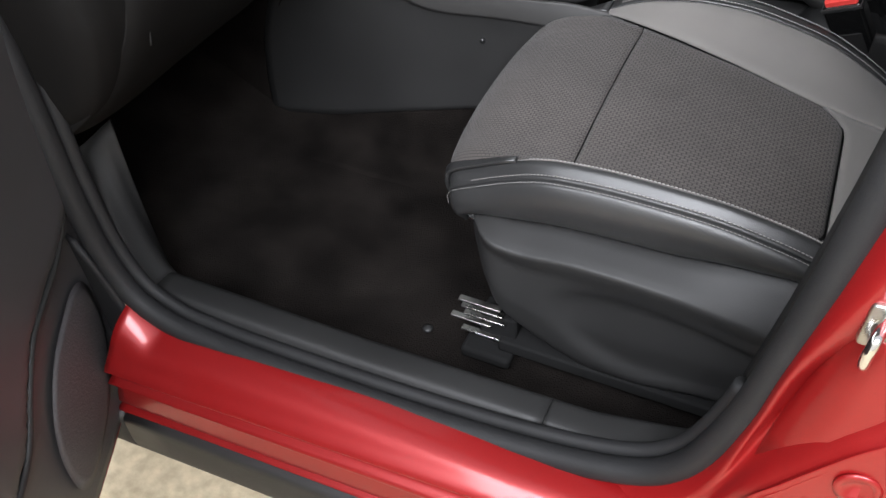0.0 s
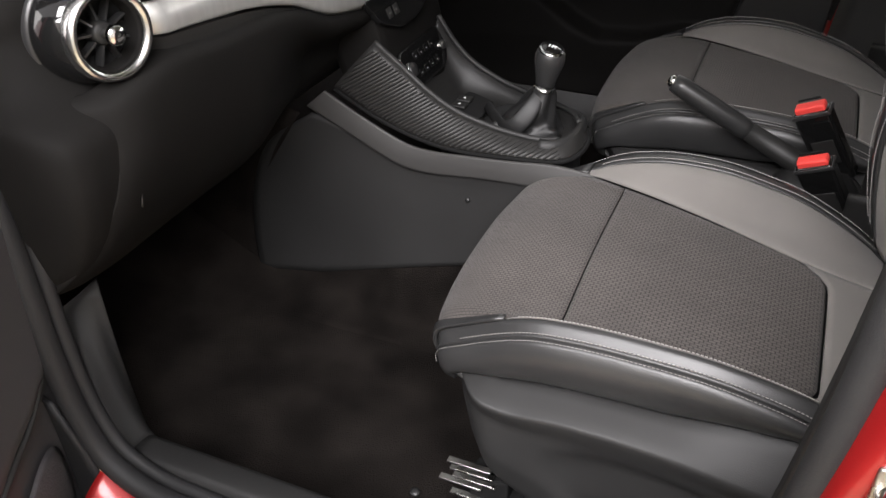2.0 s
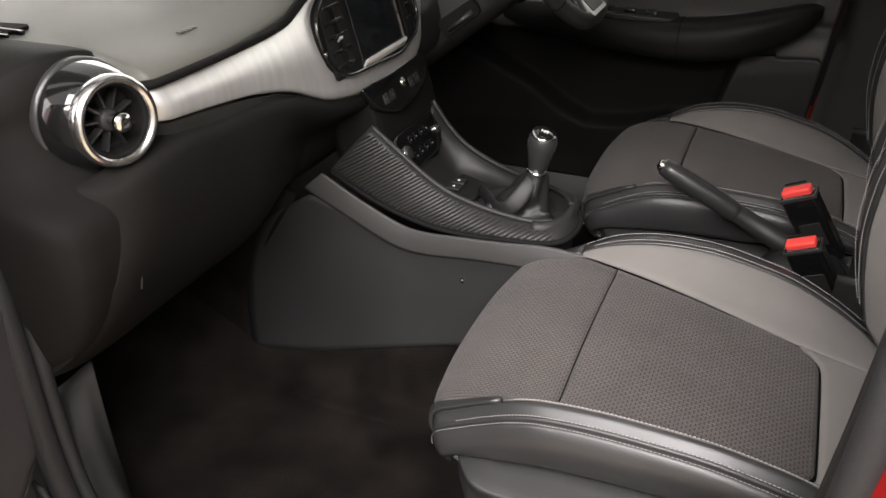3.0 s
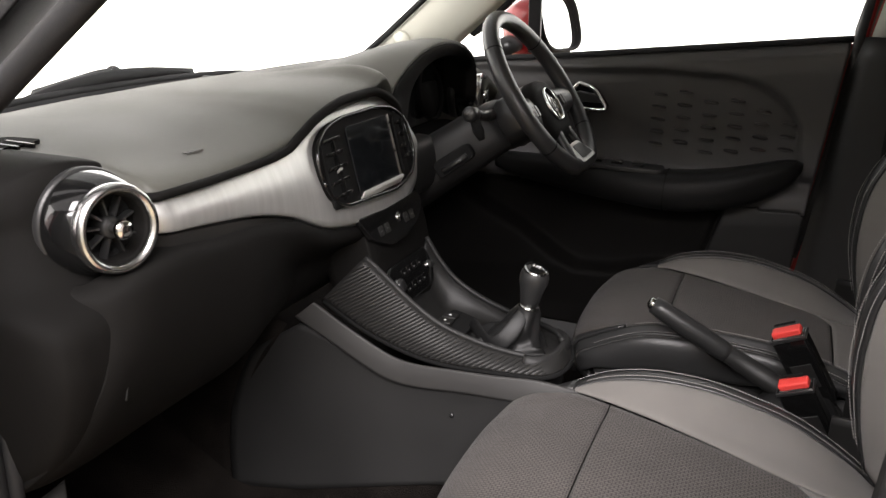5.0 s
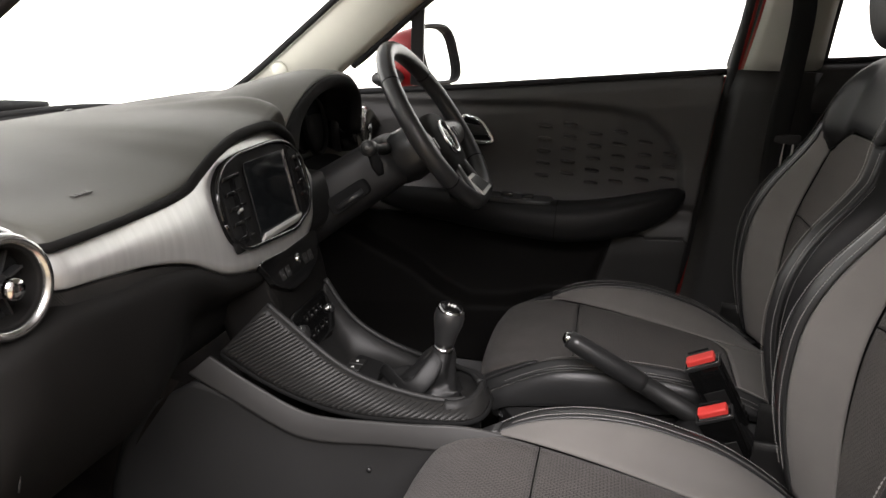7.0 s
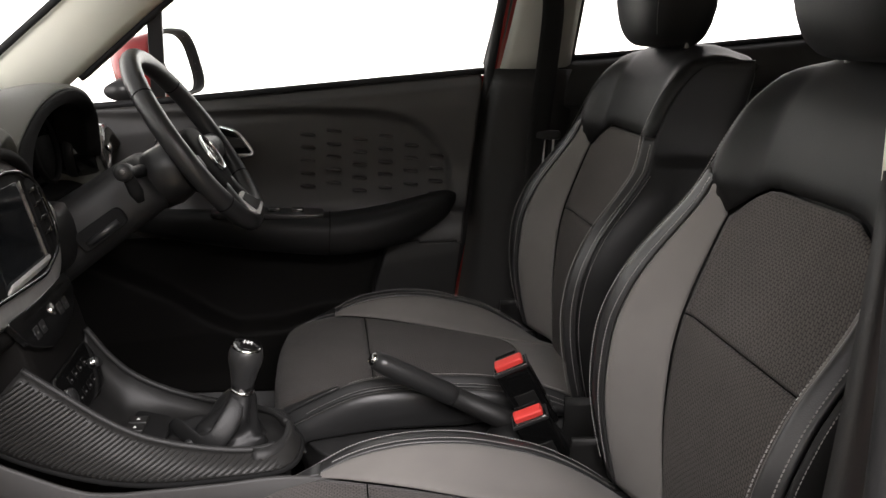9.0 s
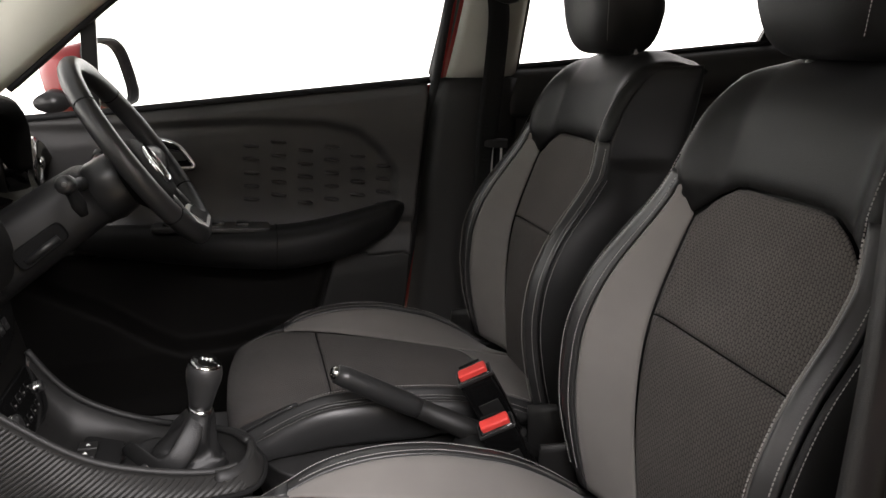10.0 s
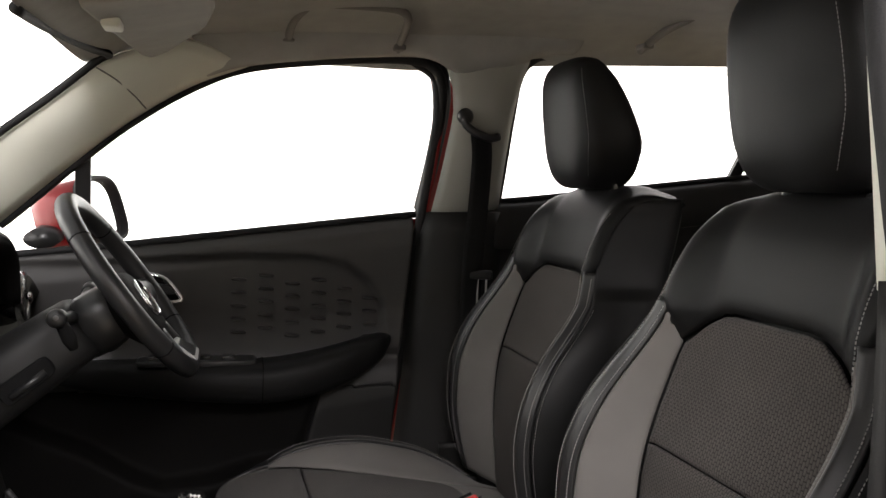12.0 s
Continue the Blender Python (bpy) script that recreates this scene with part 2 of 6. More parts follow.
def revolve(profile, centre, axis, sides=40, up=(0, 0, 1), cap=True):
    """A turned shape: profile of (radius, height along the axis)."""
    a = np.array(axis, float)
    a /= np.linalg.norm(a)
    u = np.cross(a, up)
    u = u / np.linalg.norm(u) if np.linalg.norm(u) > 1e-6 else np.array([1.0, 0, 0])
    v = np.cross(a, u)
    c = np.array(centre, float)
    rings = [[c + a * h + r * (math.cos(q) * u + math.sin(q) * v) for q in np.linspace(0, 2 * math.pi, sides, endpoint=False)] for r, h in profile]
    return ring_loft(rings, caps=cap)


def box(centre, size, m=None):
    bm = bmesh.new()
    bmesh.ops.create_cube(bm, size=1)
    for v in bm.verts:
        v.co = Vector((v.co.x * size[0], v.co.y * size[1], v.co.z * size[2]))
        if m is not None:
            v.co = m @ v.co
        v.co += Vector(centre)
    return bm


def prism(outline, push):
    """A plate: outline of 3D points, pushed along a vector."""
    bm = bmesh.new()
    a = [bm.verts.new(p) for p in outline]
    b = [bm.verts.new(Vector(p) + Vector(push)) for p in outline]
    bm.faces.new(a[::-1])
    bm.faces.new(b)
    for i in range(len(a)):
        j = (i + 1) % len(a)
        bm.faces.new((a[i], a[j], b[j], b[i]))
    return bm


def rounded(pts, r, n=5):
    """A closed 2D outline with rounded corners."""
    pts = [np.array(p, float) for p in pts]
    out = []
    for i, p in enumerate(pts):
        a, b = pts[i - 1] - p, pts[(i + 1) % len(pts)] - p
        ra = min(r, 0.45 * np.linalg.norm(a), 0.45 * np.linalg.norm(b))
        a, b = p + a / np.linalg.norm(a) * ra, p + b / np.linalg.norm(b) * ra
        for t in np.linspace(0, 1, n):
            out.append((1 - t) ** 2 * a + 2 * t * (1 - t) * p + t**2 * b)
    return out


def dashes(paths, normal, length=0.0031, gap=0.0017, width=0.00046):
    """Rows of stitches lying along paths."""
    verts, faces = [], []
    for path, nrm in zip(paths, normal):
        path = np.asarray(path, float)
        nrm = np.asarray(nrm, float)
        seg = np.r_[0, np.cumsum(np.linalg.norm(np.diff(path, axis=0), axis=1))]
        s = 0.0
        while s + length < seg[-1]:
            a, b = (np.array([np.interp(q, seg, path[:, k]) for k in range(3)]) for q in (s, s + length))
            n = np.array([np.interp(s, seg, nrm[:, k]) for k in range(3)])
            n /= np.linalg.norm(n) + 1e-9
            t = (b - a) / np.linalg.norm(b - a)
            w = np.cross(n, t) * width
            k = len(verts)
            verts += [a - w, a + w, b + w, b - w, a - 0.5 * w + n * 0.0012, a + 0.5 * w + n * 0.0012, b + 0.5 * w + n * 0.0012, b - 0.5 * w + n * 0.0012]
            faces += [tuple(k + i for i in f) for f in ((4, 5, 6, 7), (0, 1, 5, 4), (1, 2, 6, 5), (2, 3, 7, 6), (3, 0, 4, 7))]
            s += length + gap
    return np.array(verts), faces, None


# ---- setting: floor of the bay ----
bm = bmesh.new()
bmesh.ops.create_grid(bm, x_segments=40, y_segments=40, size=9)
ground = part("ground", bm, CONCRETE, smooth=False)
tagged(ground, "sandy speckled concrete floor under the car", "floor", kind="structure")
WALL = mat("white_wall_paint", (0.78, 0.77, 0.74), 0.8, var=0.05, var_scale=2.0, bump=0.1, bump_scale=60)
# north and west walls glow: added cabin light and white backdrop behind the windows
GLOW = bpy.data.materials.new("glowing_white_wall")
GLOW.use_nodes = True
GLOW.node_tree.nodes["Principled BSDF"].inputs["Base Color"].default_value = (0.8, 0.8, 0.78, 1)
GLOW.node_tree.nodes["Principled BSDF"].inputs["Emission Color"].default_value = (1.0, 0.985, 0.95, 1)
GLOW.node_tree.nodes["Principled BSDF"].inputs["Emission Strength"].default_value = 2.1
# south and east walls are unseen, added to bounce light back
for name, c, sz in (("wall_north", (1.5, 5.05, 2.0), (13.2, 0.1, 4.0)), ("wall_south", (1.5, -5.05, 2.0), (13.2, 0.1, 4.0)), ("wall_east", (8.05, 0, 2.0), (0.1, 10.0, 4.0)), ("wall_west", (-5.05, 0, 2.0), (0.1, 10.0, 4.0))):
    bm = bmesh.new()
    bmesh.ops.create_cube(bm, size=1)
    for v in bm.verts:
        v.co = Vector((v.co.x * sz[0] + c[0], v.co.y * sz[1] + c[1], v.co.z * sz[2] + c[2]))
    tagged(part(name, bm, GLOW if name in ("wall_north", "wall_west") else WALL, smooth=False), "added white wall round the car, for backdrop and light", "wall", kind="structure")

# ---- car shell ----
car = thing("car", "red five-door hatchback with its near front door open", "car")

# edge of the door opening (x, half-width, z), front foot to pillar top and down the middle pillar
DOOR_EDGE = [(-0.20, 0.72, 0.97), (-0.06, 0.665, 1.09), (0.09, 0.655, 1.225), (0.19, 0.64, 1.305), (0.30, 0.63, 1.375),
             (0.41, 0.615, 1.42), (0.58, 0.605, 1.446), (0.735, 0.60, 1.457), (0.798, 0.603, 1.438), (0.819, 0.62, 1.37),
             (0.809, 0.653, 1.25), (0.792, 0.69, 1.13)]
SCREEN_EDGE = [(-0.43, 0.62, 0.95), (-0.29, 0.60, 1.04), (-0.12, 0.58, 1.185), (-0.03, 0.565, 1.262), (0.06, 0.56, 1.335), (0.14, 0.545, 1.402)]


def mirror_side(pts, s):
    return [(x, s * y, z) for x, y, z in pts]


for s in (1, -1):
    # lining of the front pillar, from the windscreen to the door
    outer = cr(mirror_side(DOOR_EDGE[:6], s), 26) + np.array([0 if s > 0 else -0.035, 0, 0])
    inner = cr(mirror_side(SCREEN_EDGE, s) + [(0.27, s * 0.52, 1.452)], 26) + np.array([0 if s > 0 else -0.035, 0, 0])
    rows = []
    for w, bulge in ((0.0, 0.0), (0.12, -0.012), (0.5, -0.022), (0.88, -0.014), (1.0, 0.0)):
        row = inner * (1 - w) + outer * w
        row[:, 1] += s * bulge
        rows.append(row)
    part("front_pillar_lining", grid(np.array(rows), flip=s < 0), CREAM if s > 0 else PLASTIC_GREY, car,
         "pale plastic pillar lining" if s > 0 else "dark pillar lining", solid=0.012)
    if s < 0:
        rim = [inner + np.array([-0.12, -0.03, 0.02]), inner + np.array([-0.05, -0.03, 0.012]), inner + np.array([0.0, -0.028, 0.004]), inner * 0.62 + outer * 0.38 + np.array([0, -0.026, 0])]
        part("front_pillar_skin", grid(np.array(rim), flip=True), RUBBER, car, "black outer face of the front pillar", solid=0.004)
    # middle pillar lining: pale above the window line, black below
    front = cr(mirror_side(DOOR_EDGE[8:], s), 12) + np.array([0.020 if s > 0 else 0.002, 0, 0])
    rear = cr(mirror_side([(1.005, 0.60, 1.482), (0.980, 0.62, 1.38), (0.973, 0.655, 1.26), (0.971, 0.69, 1.145)], s), 12)
    rows = []
    for w, bulge in ((0, 0), (0.12, -0.010), (0.5, -0.018), (0.88, -0.010), (1, 0)):
        row = front * (1 - w) + rear * w
        row[:, 1] += s * (bulge - 0.008)
        rows.append(row)
    # far side takes the darker copy of the pale plastic as its shade
    part("middle_pillar_upper_lining", grid(np.array(rows), flip=s > 0), PILLAR if s > 0 else CREAM, car, "pale plastic upper pillar lining, far one darkened for shade", solid=0.012)
    front = cr(mirror_side([(0.795, 0.69, 1.135), (0.78, 0.71, 1.0), (0.765, 0.715, 0.80), (0.745, 0.71, 0.60), (0.72, 0.70, 0.42)], s), 12)
    rear = cr(mirror_side([(0.985, 0.69, 1.14), (0.99, 0.70, 1.0), (1.0, 0.705, 0.80), (1.01, 0.70, 0.60), (1.03, 0.69, 0.42)], s), 12)
    rows = []
    for w, bulge in ((0, 0), (0.15, -0.014), (0.5, -0.028), (0.85, -0.02), (1, 0)):
        row = front * (1 - w) + rear * w
        row[:, 1] += s * (bulge - 0.008)
        rows.append(row)
    part("middle_pillar_lower_lining", grid(np.array(rows), flip=s > 0), PLASTIC, car, "black lower pillar lining", solid=0.012)
    # painted post behind the seal
    path_f = cr(mirror_side([(0.80, 0.665, 1.43), (0.815, 0.675, 1.36), (0.808, 0.70, 1.25), (0.795, 0.735, 1.10), (0.785, 0.765, 0.95), (0.765, 0.785, 0.75), (0.735, 0.79, 0.57)], s), 20)
    P = []
    for x, y, z in path_f:
        x, y = (x + 0.022, y + 0.012) if s > 0 else (x + 0.036, y)
        P.append([(x - 0.012, y - s * 0.06, z), (x - 0.012, y, z), (x + 0.02, y + s * 0.02, z), (x + 0.08, y + s * 0.024, z), (x + (0.13 if s > 0 else 0.22), y + s * 0.026, z)])
    if s > 0:
        seal = cr([(0.62, 0.618, 1.462), (0.69, 0.620, 1.463), (0.745, 0.621, 1.456)] + [tuple(p) for p in (path_f + np.array([-0.002, -0.036, 0]))[::2]], 60)
        part("post_seal", tube(seal, np.interp(seal[:, 2] + (seal[:, 0] < 0.72) * 1.0, [0, 1.40, 1.45, 1.46, 3], [0.013, 0.013, 0.012, 0.010, 0.010]), 10), RUBBER, car)
    part("middle_pillar_skin", grid(P, flip=s < 0), RED, car, "red painted door post", solid=0.01)

# headliner, from the windscreen header to the tail
rows = []
for x, ze, zc, yw in ((0.112, 1.400, 1.392, 0.555), (0.22, 1.428, 1.455, 0.60), (0.34, 1.44, 1.485, 0.63), (0.58, 1.452, 1.52, 0.612),
                      (0.80, 1.458, 1.535, 0.607), (1.05, 1.48, 1.54, 0.602), (1.35, 1.495, 1.535, 0.60), (1.65, 1.50, 1.52, 0.59), (2.0, 1.46, 1.48, 0.57)):
    rows.append([(x, yy * yw, ze + (zc - ze) * k) for yy, k in ((-1.03, -0.25), (-1, 0), (-0.96, 0.22), (-0.86, 0.55), (-0.6, 0.86), (0, 1.0), (0.6, 0.86), (0.86, 0.55), (0.96, 0.22), (1, 0), (1.03, -0.25))])
part("headliner", sheet(rows, 50, 40), HEADLINER, car, "grey felt headliner", solid=0.02)
rows = [[(x, yy * (yw + 0.04), ze + 0.035 + (zc + 0.05 - ze) * k) for yy, k in ((-1, -0.3), (-0.9, 0.45), (0, 1), (0.9, 0.45), (1, -0.3))]
        for x, ze, zc, yw in ((0.12, 1.40, 1.42, 0.58), (0.35, 1.44, 1.49, 0.63), (0.8, 1.47, 1.53, 0.62), (1.4, 1.50, 1.53, 0.61), (2.05, 1.45, 1.47, 0.58))]
part("roof_skin", sheet(rows, 30, 30), RED, car, "red painted roof", solid=0.008, offset=1.0)

# felt edge of the roof over the far doors, turned down to the window seals and the middle pillar
low = cr([(0.33, 0.612, 1.394), (0.41, 0.600, 1.419), (0.58, 0.591, 1.444), (0.735, 0.586, 1.458), (0.798, 0.587, 1.452), (0.832, 0.590, 1.434), (0.87, 0.592, 1.430), (0.94, 0.592, 1.444), (0.985, 0.590, 1.462), (1.02, 0.587, 1.480), (1.10, 0.588, 1.490)], 50)
high = cr([(0.30, 0.53, 1.466), (0.42, 0.52, 1.492), (0.58, 0.52, 1.506), (0.72, 0.52, 1.512), (0.86, 0.52, 1.514), (0.98, 0.52, 1.518), (1.10, 0.52, 1.524)], 50)
part("roof_edge_lining", grid([low * (1 - k) + high * k + np.array([0, 0, -0.010]) * 4 * k * (1 - k) for k in np.linspace(0, 1, 8)]), HEADLINER, car, "grey felt roof edge", solid=0.004)

# windscreen and rear closure
ws = [cr([(-0.43, -0.62, 0.95), (-0.56, -0.35, 0.98), (-0.60, 0, 0.985), (-0.56, 0.35, 0.98), (-0.43, 0.62, 0.95)], 16),
      cr([(0.135, -0.545, 1.402), (0.105, -0.3, 1.412), (0.10, 0, 1.415), (0.105, 0.3, 1.412), (0.135, 0.545, 1.402)], 16)]
w = part("windscreen", grid([ws[0] * (1 - k) + ws[1] * k + np.array([-0.03, 0, 0.03]) * 4 * k * (1 - k) for k in np.linspace(0, 1, 12)], flip=True), PANE, car, "clear windscreen", solid=0.005)
w.visible_shadow = False
part("windscreen_edge", tube(cr([(-0.43, -0.61, 0.962), (-0.53, -0.35, 0.988), (-0.565, 0, 0.992), (-0.53, 0.35, 0.988), (-0.43, 0.61, 0.962)], 40), 0.008), RUBBER, car, "black lower windscreen edge")
part("windscreen_edge", tube(cr([(x - 0.004, y - 0.012, z) for x, y, z in SCREEN_EDGE] + [(0.158, 0.515, 1.411), (0.140, 0.44, 1.409), (0.122, 0.30, 1.404), (0.112, 0.15, 1.397), (0.108, 0.0, 1.391)], 50), 0.0075), RUBBER, car, "black windscreen edge")
foot = cr([(-0.43, -0.61, 0.962), (-0.53, -0.35, 0.988), (-0.565, 0, 0.992), (-0.53, 0.35, 0.988), (-0.43, 0.61, 0.962)], 40)
part("screen_foot_band", grid([foot + np.array([0.010, 0, -0.002]), foot + np.array([0.016, 0, -0.020]), foot + np.array([0.03, 0, -0.06])]), RUBBER, car, "black band at the foot of the windscreen", solid=0.004)
part("tail_panel", sheet([[(2.05, y, z) for y in (-0.68, 0, 0.68)] for z in (0.3, 0.8, 1.2, 1.5)], 6, 6), DARK, car, "black tail lining", solid=0.02)

# floor pan and carpet
rows = []
for y in (-0.66, -0.60, -0.45, -0.25, -0.12, 0.0, 0.12, 0.25, 0.45, 0.62, 0.70):
    hump = 0.10 * math.exp(-(y / 0.11) ** 2)
    side = 0.05 if y < -0.64 else 0.0
    rows.append([(-0.62, y, 0.78), (-0.55, y, 0.62), (-0.42, y, 0.42), (-0.28, y, 0.315 + hump + side), (-0.10, y, 0.288 + hump + side), (0.2, y, 0.285 + hump + side),
                 (0.6, y, 0.285 + hump + side), (1.1, y, 0.29 + hump), (1.6, y, 0.33 + hump), (2.05, y, 0.40)])
P = sheet(rows, 60, 90)
verts = P[0].copy()
for k, (x, y, z) in enumerate(verts):
    verts[k, 2] = z + 0.006 * noise.noise((x * 6, y * 6, 1.0)) + 0.003 * noise.noise((x * 18, y * 18, 4.0))
part("carpet", (verts, P[1], None), CARPET, car, "dark worn black carpet", solid=0.02)
part("bulkhead", sheet([[(-0.62, y, z) for y in (-0.78, 0, 0.78)] for z in (0.3, 0.7, 0.93)], 4, 4), DARK, car, "black bulkhead lining", solid=0.02)


# sill of the near side: painted rocker, black skirt, seal, scuff trim
# y, height at the front and at the rear of the opening, share of the upturned nose
ROCKER = [(-0.748, 0.385, 0.397, 0), (-0.756, 0.402, 0.418, 0.5), (-0.778, 0.410, 0.430, 1.0), (-0.812, 0.398, 0.427, 0.8), (-0.831, 0.376, 0.416, 0.3), (-0.841, 0.364, 0.408, 0.1), (-0.842, 0.358, 0.402, 0), (-0.828, 0.350, 0.393, 0), (-0.824, 0.344, 0.386, 0), (-0.829, 0.338, 0.374, 0), (-0.839, 0.331, 0.366, 0), (-0.839, 0.326, 0.359, 0), (-0.826, 0.318, 0.351, 0), (-0.823, 0.313, 0.344, 0),
          (-0.825, 0.295, 0.322, 0), (-0.827, 0.270, 0.302, 0), (-0.826, 0.260, 0.294, 0), (-0.821, 0.256, 0.289, 0), (-0.830, 0.250, 0.284, 0), (-0.832, 0.241, 0.274, 0), (-0.824, 0.232, 0.265, 0)]
P = []
for x in np.r_[np.linspace(-0.008, 0.10, 12), np.linspace(0.12, 1.3, 50)]:
    k = min(1.25, (x + 0.02) / 0.48)
    nose = float(np.interp(x, [-0.01, 0.04], [0.034, 0.0]))
    P.append([(x - 0.22 * max(0.0, 0.44 - z) * max(0.0, 1 - (x + 0.008) / 0.10), y, z) for y, z in cr([(y, lerp(z0, z1, k) + nose * w) for y, z0, z1, w in ROCKER], 160)])
part("rocker_panel", grid(P), RED, car, "red painted rocker with pressed swage lines", solid=0.006)
prof = [(-0.820, 0.254), (-0.833, 0.250), (-0.836, 0.240), (-0.833, 0.185), (-0.820, 0.168), (-0.78, 0.16)]
part("skirt", grid([[(x, y, z + min(0.02, 0.07 * (x - 0.10))) for y, z in cr(prof, 16)] for x in np.linspace(-0.035, 1.3, 20)]), PLASTIC_GREY, car, "dark grey plastic sill skirt", solid=0.006)
part("skirt", grid([[(x, y, z + max(-0.02, 0.07 * (x - 0.10))) for y, z in cr(prof, 16)] for x in np.linspace(-0.45, -0.038, 8)]), PLASTIC_GREY, car, "dark grey plastic sill skirt", solid=0.006)

# painted corner behind the sill, running up into the post
rows = [[(0.60, -0.772, 0.41), (0.63, -0.79, 0.40), (0.68, -0.805, 0.39), (0.72, -0.82, 0.375), (0.80, -0.828, 0.36), (1.2, -0.83, 0.36)],
        [(0.66, -0.770, 0.452), (0.685, -0.797, 0.450), (0.71, -0.806, 0.452), (0.738, -0.822, 0.452), (0.80, -0.830, 0.44), (1.2, -0.832, 0.42)],
        [(0.715, -0.770, 0.515), (0.732, -0.795, 0.525), (0.744, -0.800, 0.535), (0.760, -0.818, 0.545), (0.80, -0.828, 0.535), (1.2, -0.832, 0.50)],
        [(0.742, -0.768, 0.60), (0.753, -0.790, 0.622), (0.770, -0.774, 0.622), (0.786, -0.816, 0.604), (0.83, -0.826, 0.600), (1.2, -0.832, 0.58)],
        [(0.753, -0.766, 0.68), (0.763, -0.790, 0.700), (0.790, -0.768, 0.694), (0.818, -0.815, 0.665), (0.86, -0.824, 0.660), (1.2, -0.832, 0.66)],
        [(0.766, -0.760, 0.80), (0.784, -0.790, 0.785), (0.818, -0.784, 0.768), (0.856, -0.813, 0.728), (0.90, -0.82, 0.73), (1.2, -0.83, 0.74)],
        [(0.786, -0.748, 0.92), (0.812, -0.785, 0.90), (0.85, -0.782, 0.88), (0.89, -0.806, 0.85), (0.93, -0.81, 0.85), (1.2, -0.825, 0.86)]]
part("door_post_corner", sheet(rows, 60, 50, flip=True), RED, car, "red painted door shut", solid=0.006)

# foot of the hinge post, behind the open door's front edge
part("hinge_post_foot", sheet([[(lerp(-0.16, xr, k), -0.782 + 0.03 * (1 - k), z) for k in (0, 0.5, 1)] for z, xr in ((0.26, 0.004), (0.36, 0.004), (0.45, -0.015), (0.54, -0.052))], 8, 8), RUBBER, car, "black foot of the hinge post", solid=0.006)

# scuff trim inside the sill
prof = [(-0.766, 0.402), (-0.760, 0.409), (-0.750, 0.412), (-0.744, 0.424), (-0.736, 0.432), (-0.715, 0.431), (-0.700, 0.426), (-0.688, 0.405), (-0.676, 0.35), (-0.668, 0.28)]


def scuff(x0, x1, name="scuff_trim"):
    P = []
    for x in np.linspace(x0, x1, 30):
        lift = 0.10 * max(0.0, (-0.02 - x) / 0.14) ** 1.6 + np.interp(x, [0.3, 0.6, 0.75], [0, 0.012, 0.05])
        P.append([(x, y, z + lift) for y, z in cr(prof, 32)])
    part(name, grid(P, flip=True), PLASTIC_GREY, car, "charcoal grained sill scuff trim", solid=0.006)


scuff(-0.005, 0.5490)
scuff(0.5500, 0.72)
# kick panel that rises from the sill to the dash
P = []
for k, (y, z) in zip(np.linspace(0, 1, 32), cr(prof, 32)):
    a = np.array([-0.142 + 0.052 * k, -0.690 + 0.050 * k, 0.572 + 0.045 * k])
    e = np.array([-0.002, y, z])
    c = np.array([-0.075 + 0.015 * k, 0.3 * a[1] + 0.7 * y, z + 0.035])
    P.append([(1 - t) ** 2 * a + 2 * t * (1 - t) * c + t * t * e for t in np.linspace(0, 1, 20)])
part("kick_panel", grid(np.array(P)), PLASTIC_GREY, car, "charcoal kick panel", solid=0.006)
part("kick_lining", sheet([[(-0.16, -0.675, 0.30), (-0.60, -0.66, 0.30)], [(-0.20, -0.675, 0.7), (-0.6, -0.66, 0.7)], [(-0.28, -0.66, 1.0), (-0.6, -0.64, 1.0)]], 8, 8), CARPET, car, "black footwell lining", solid=0.01)

# door seal, one loop round the near opening: soft bulb and flat lip
loop = [(-0.16, -0.715, 1.02), (-0.115, -0.738, 0.93), (-0.082, -0.750, 0.82), (-0.066, -0.757, 0.71), (-0.056, -0.762, 0.60), (-0.038, -0.766, 0.51), (-0.005, -0.770, 0.447), (0.05, -0.772, 0.418), (0.11, -0.772, 0.410), (0.20, -0.772, 0.408), (0.38, -0.772, 0.413), (0.54, -0.772, 0.428),
        (0.65, -0.772, 0.455), (0.705, -0.772, 0.50), (0.735, -0.77, 0.58), (0.752, -0.768, 0.68), (0.768, -0.76, 0.82), (0.778, -0.745, 0.95), (0.786, -0.72, 1.08), (0.790, -0.692, 1.18), (0.797, -0.662, 1.28), (0.800, -0.637, 1.38),
        (0.775, -0.622, 1.435), (0.70, -0.618, 1.458), (0.55, -0.622, 1.452), (0.40, -0.632, 1.425), (0.25, -0.648, 1.355), (0.10, -0.672, 1.24), (-0.06, -0.69, 1.105), (-0.14, -0.705, 1.035)]
L = cr(loop, 220)
seal = part("door_seal", tube(L, 0.0150, 12), RUBBER, car, "thick black rubber door seal")
for dy, dz, r in ((0.019, 0.020, 0.0085),):
    lip = L[:int(220 * 0.50)].copy()
    inward = np.array([0.36, 0, 0.95]) - lip
    inward[:, 1] = 0
    inward /= np.linalg.norm(inward, axis=1)[:, None]
    lip += inward * dz * 0.6
    lip[:, 1] += dy
    part("lip", tube(lip, r, 10), RUBBER, seal)

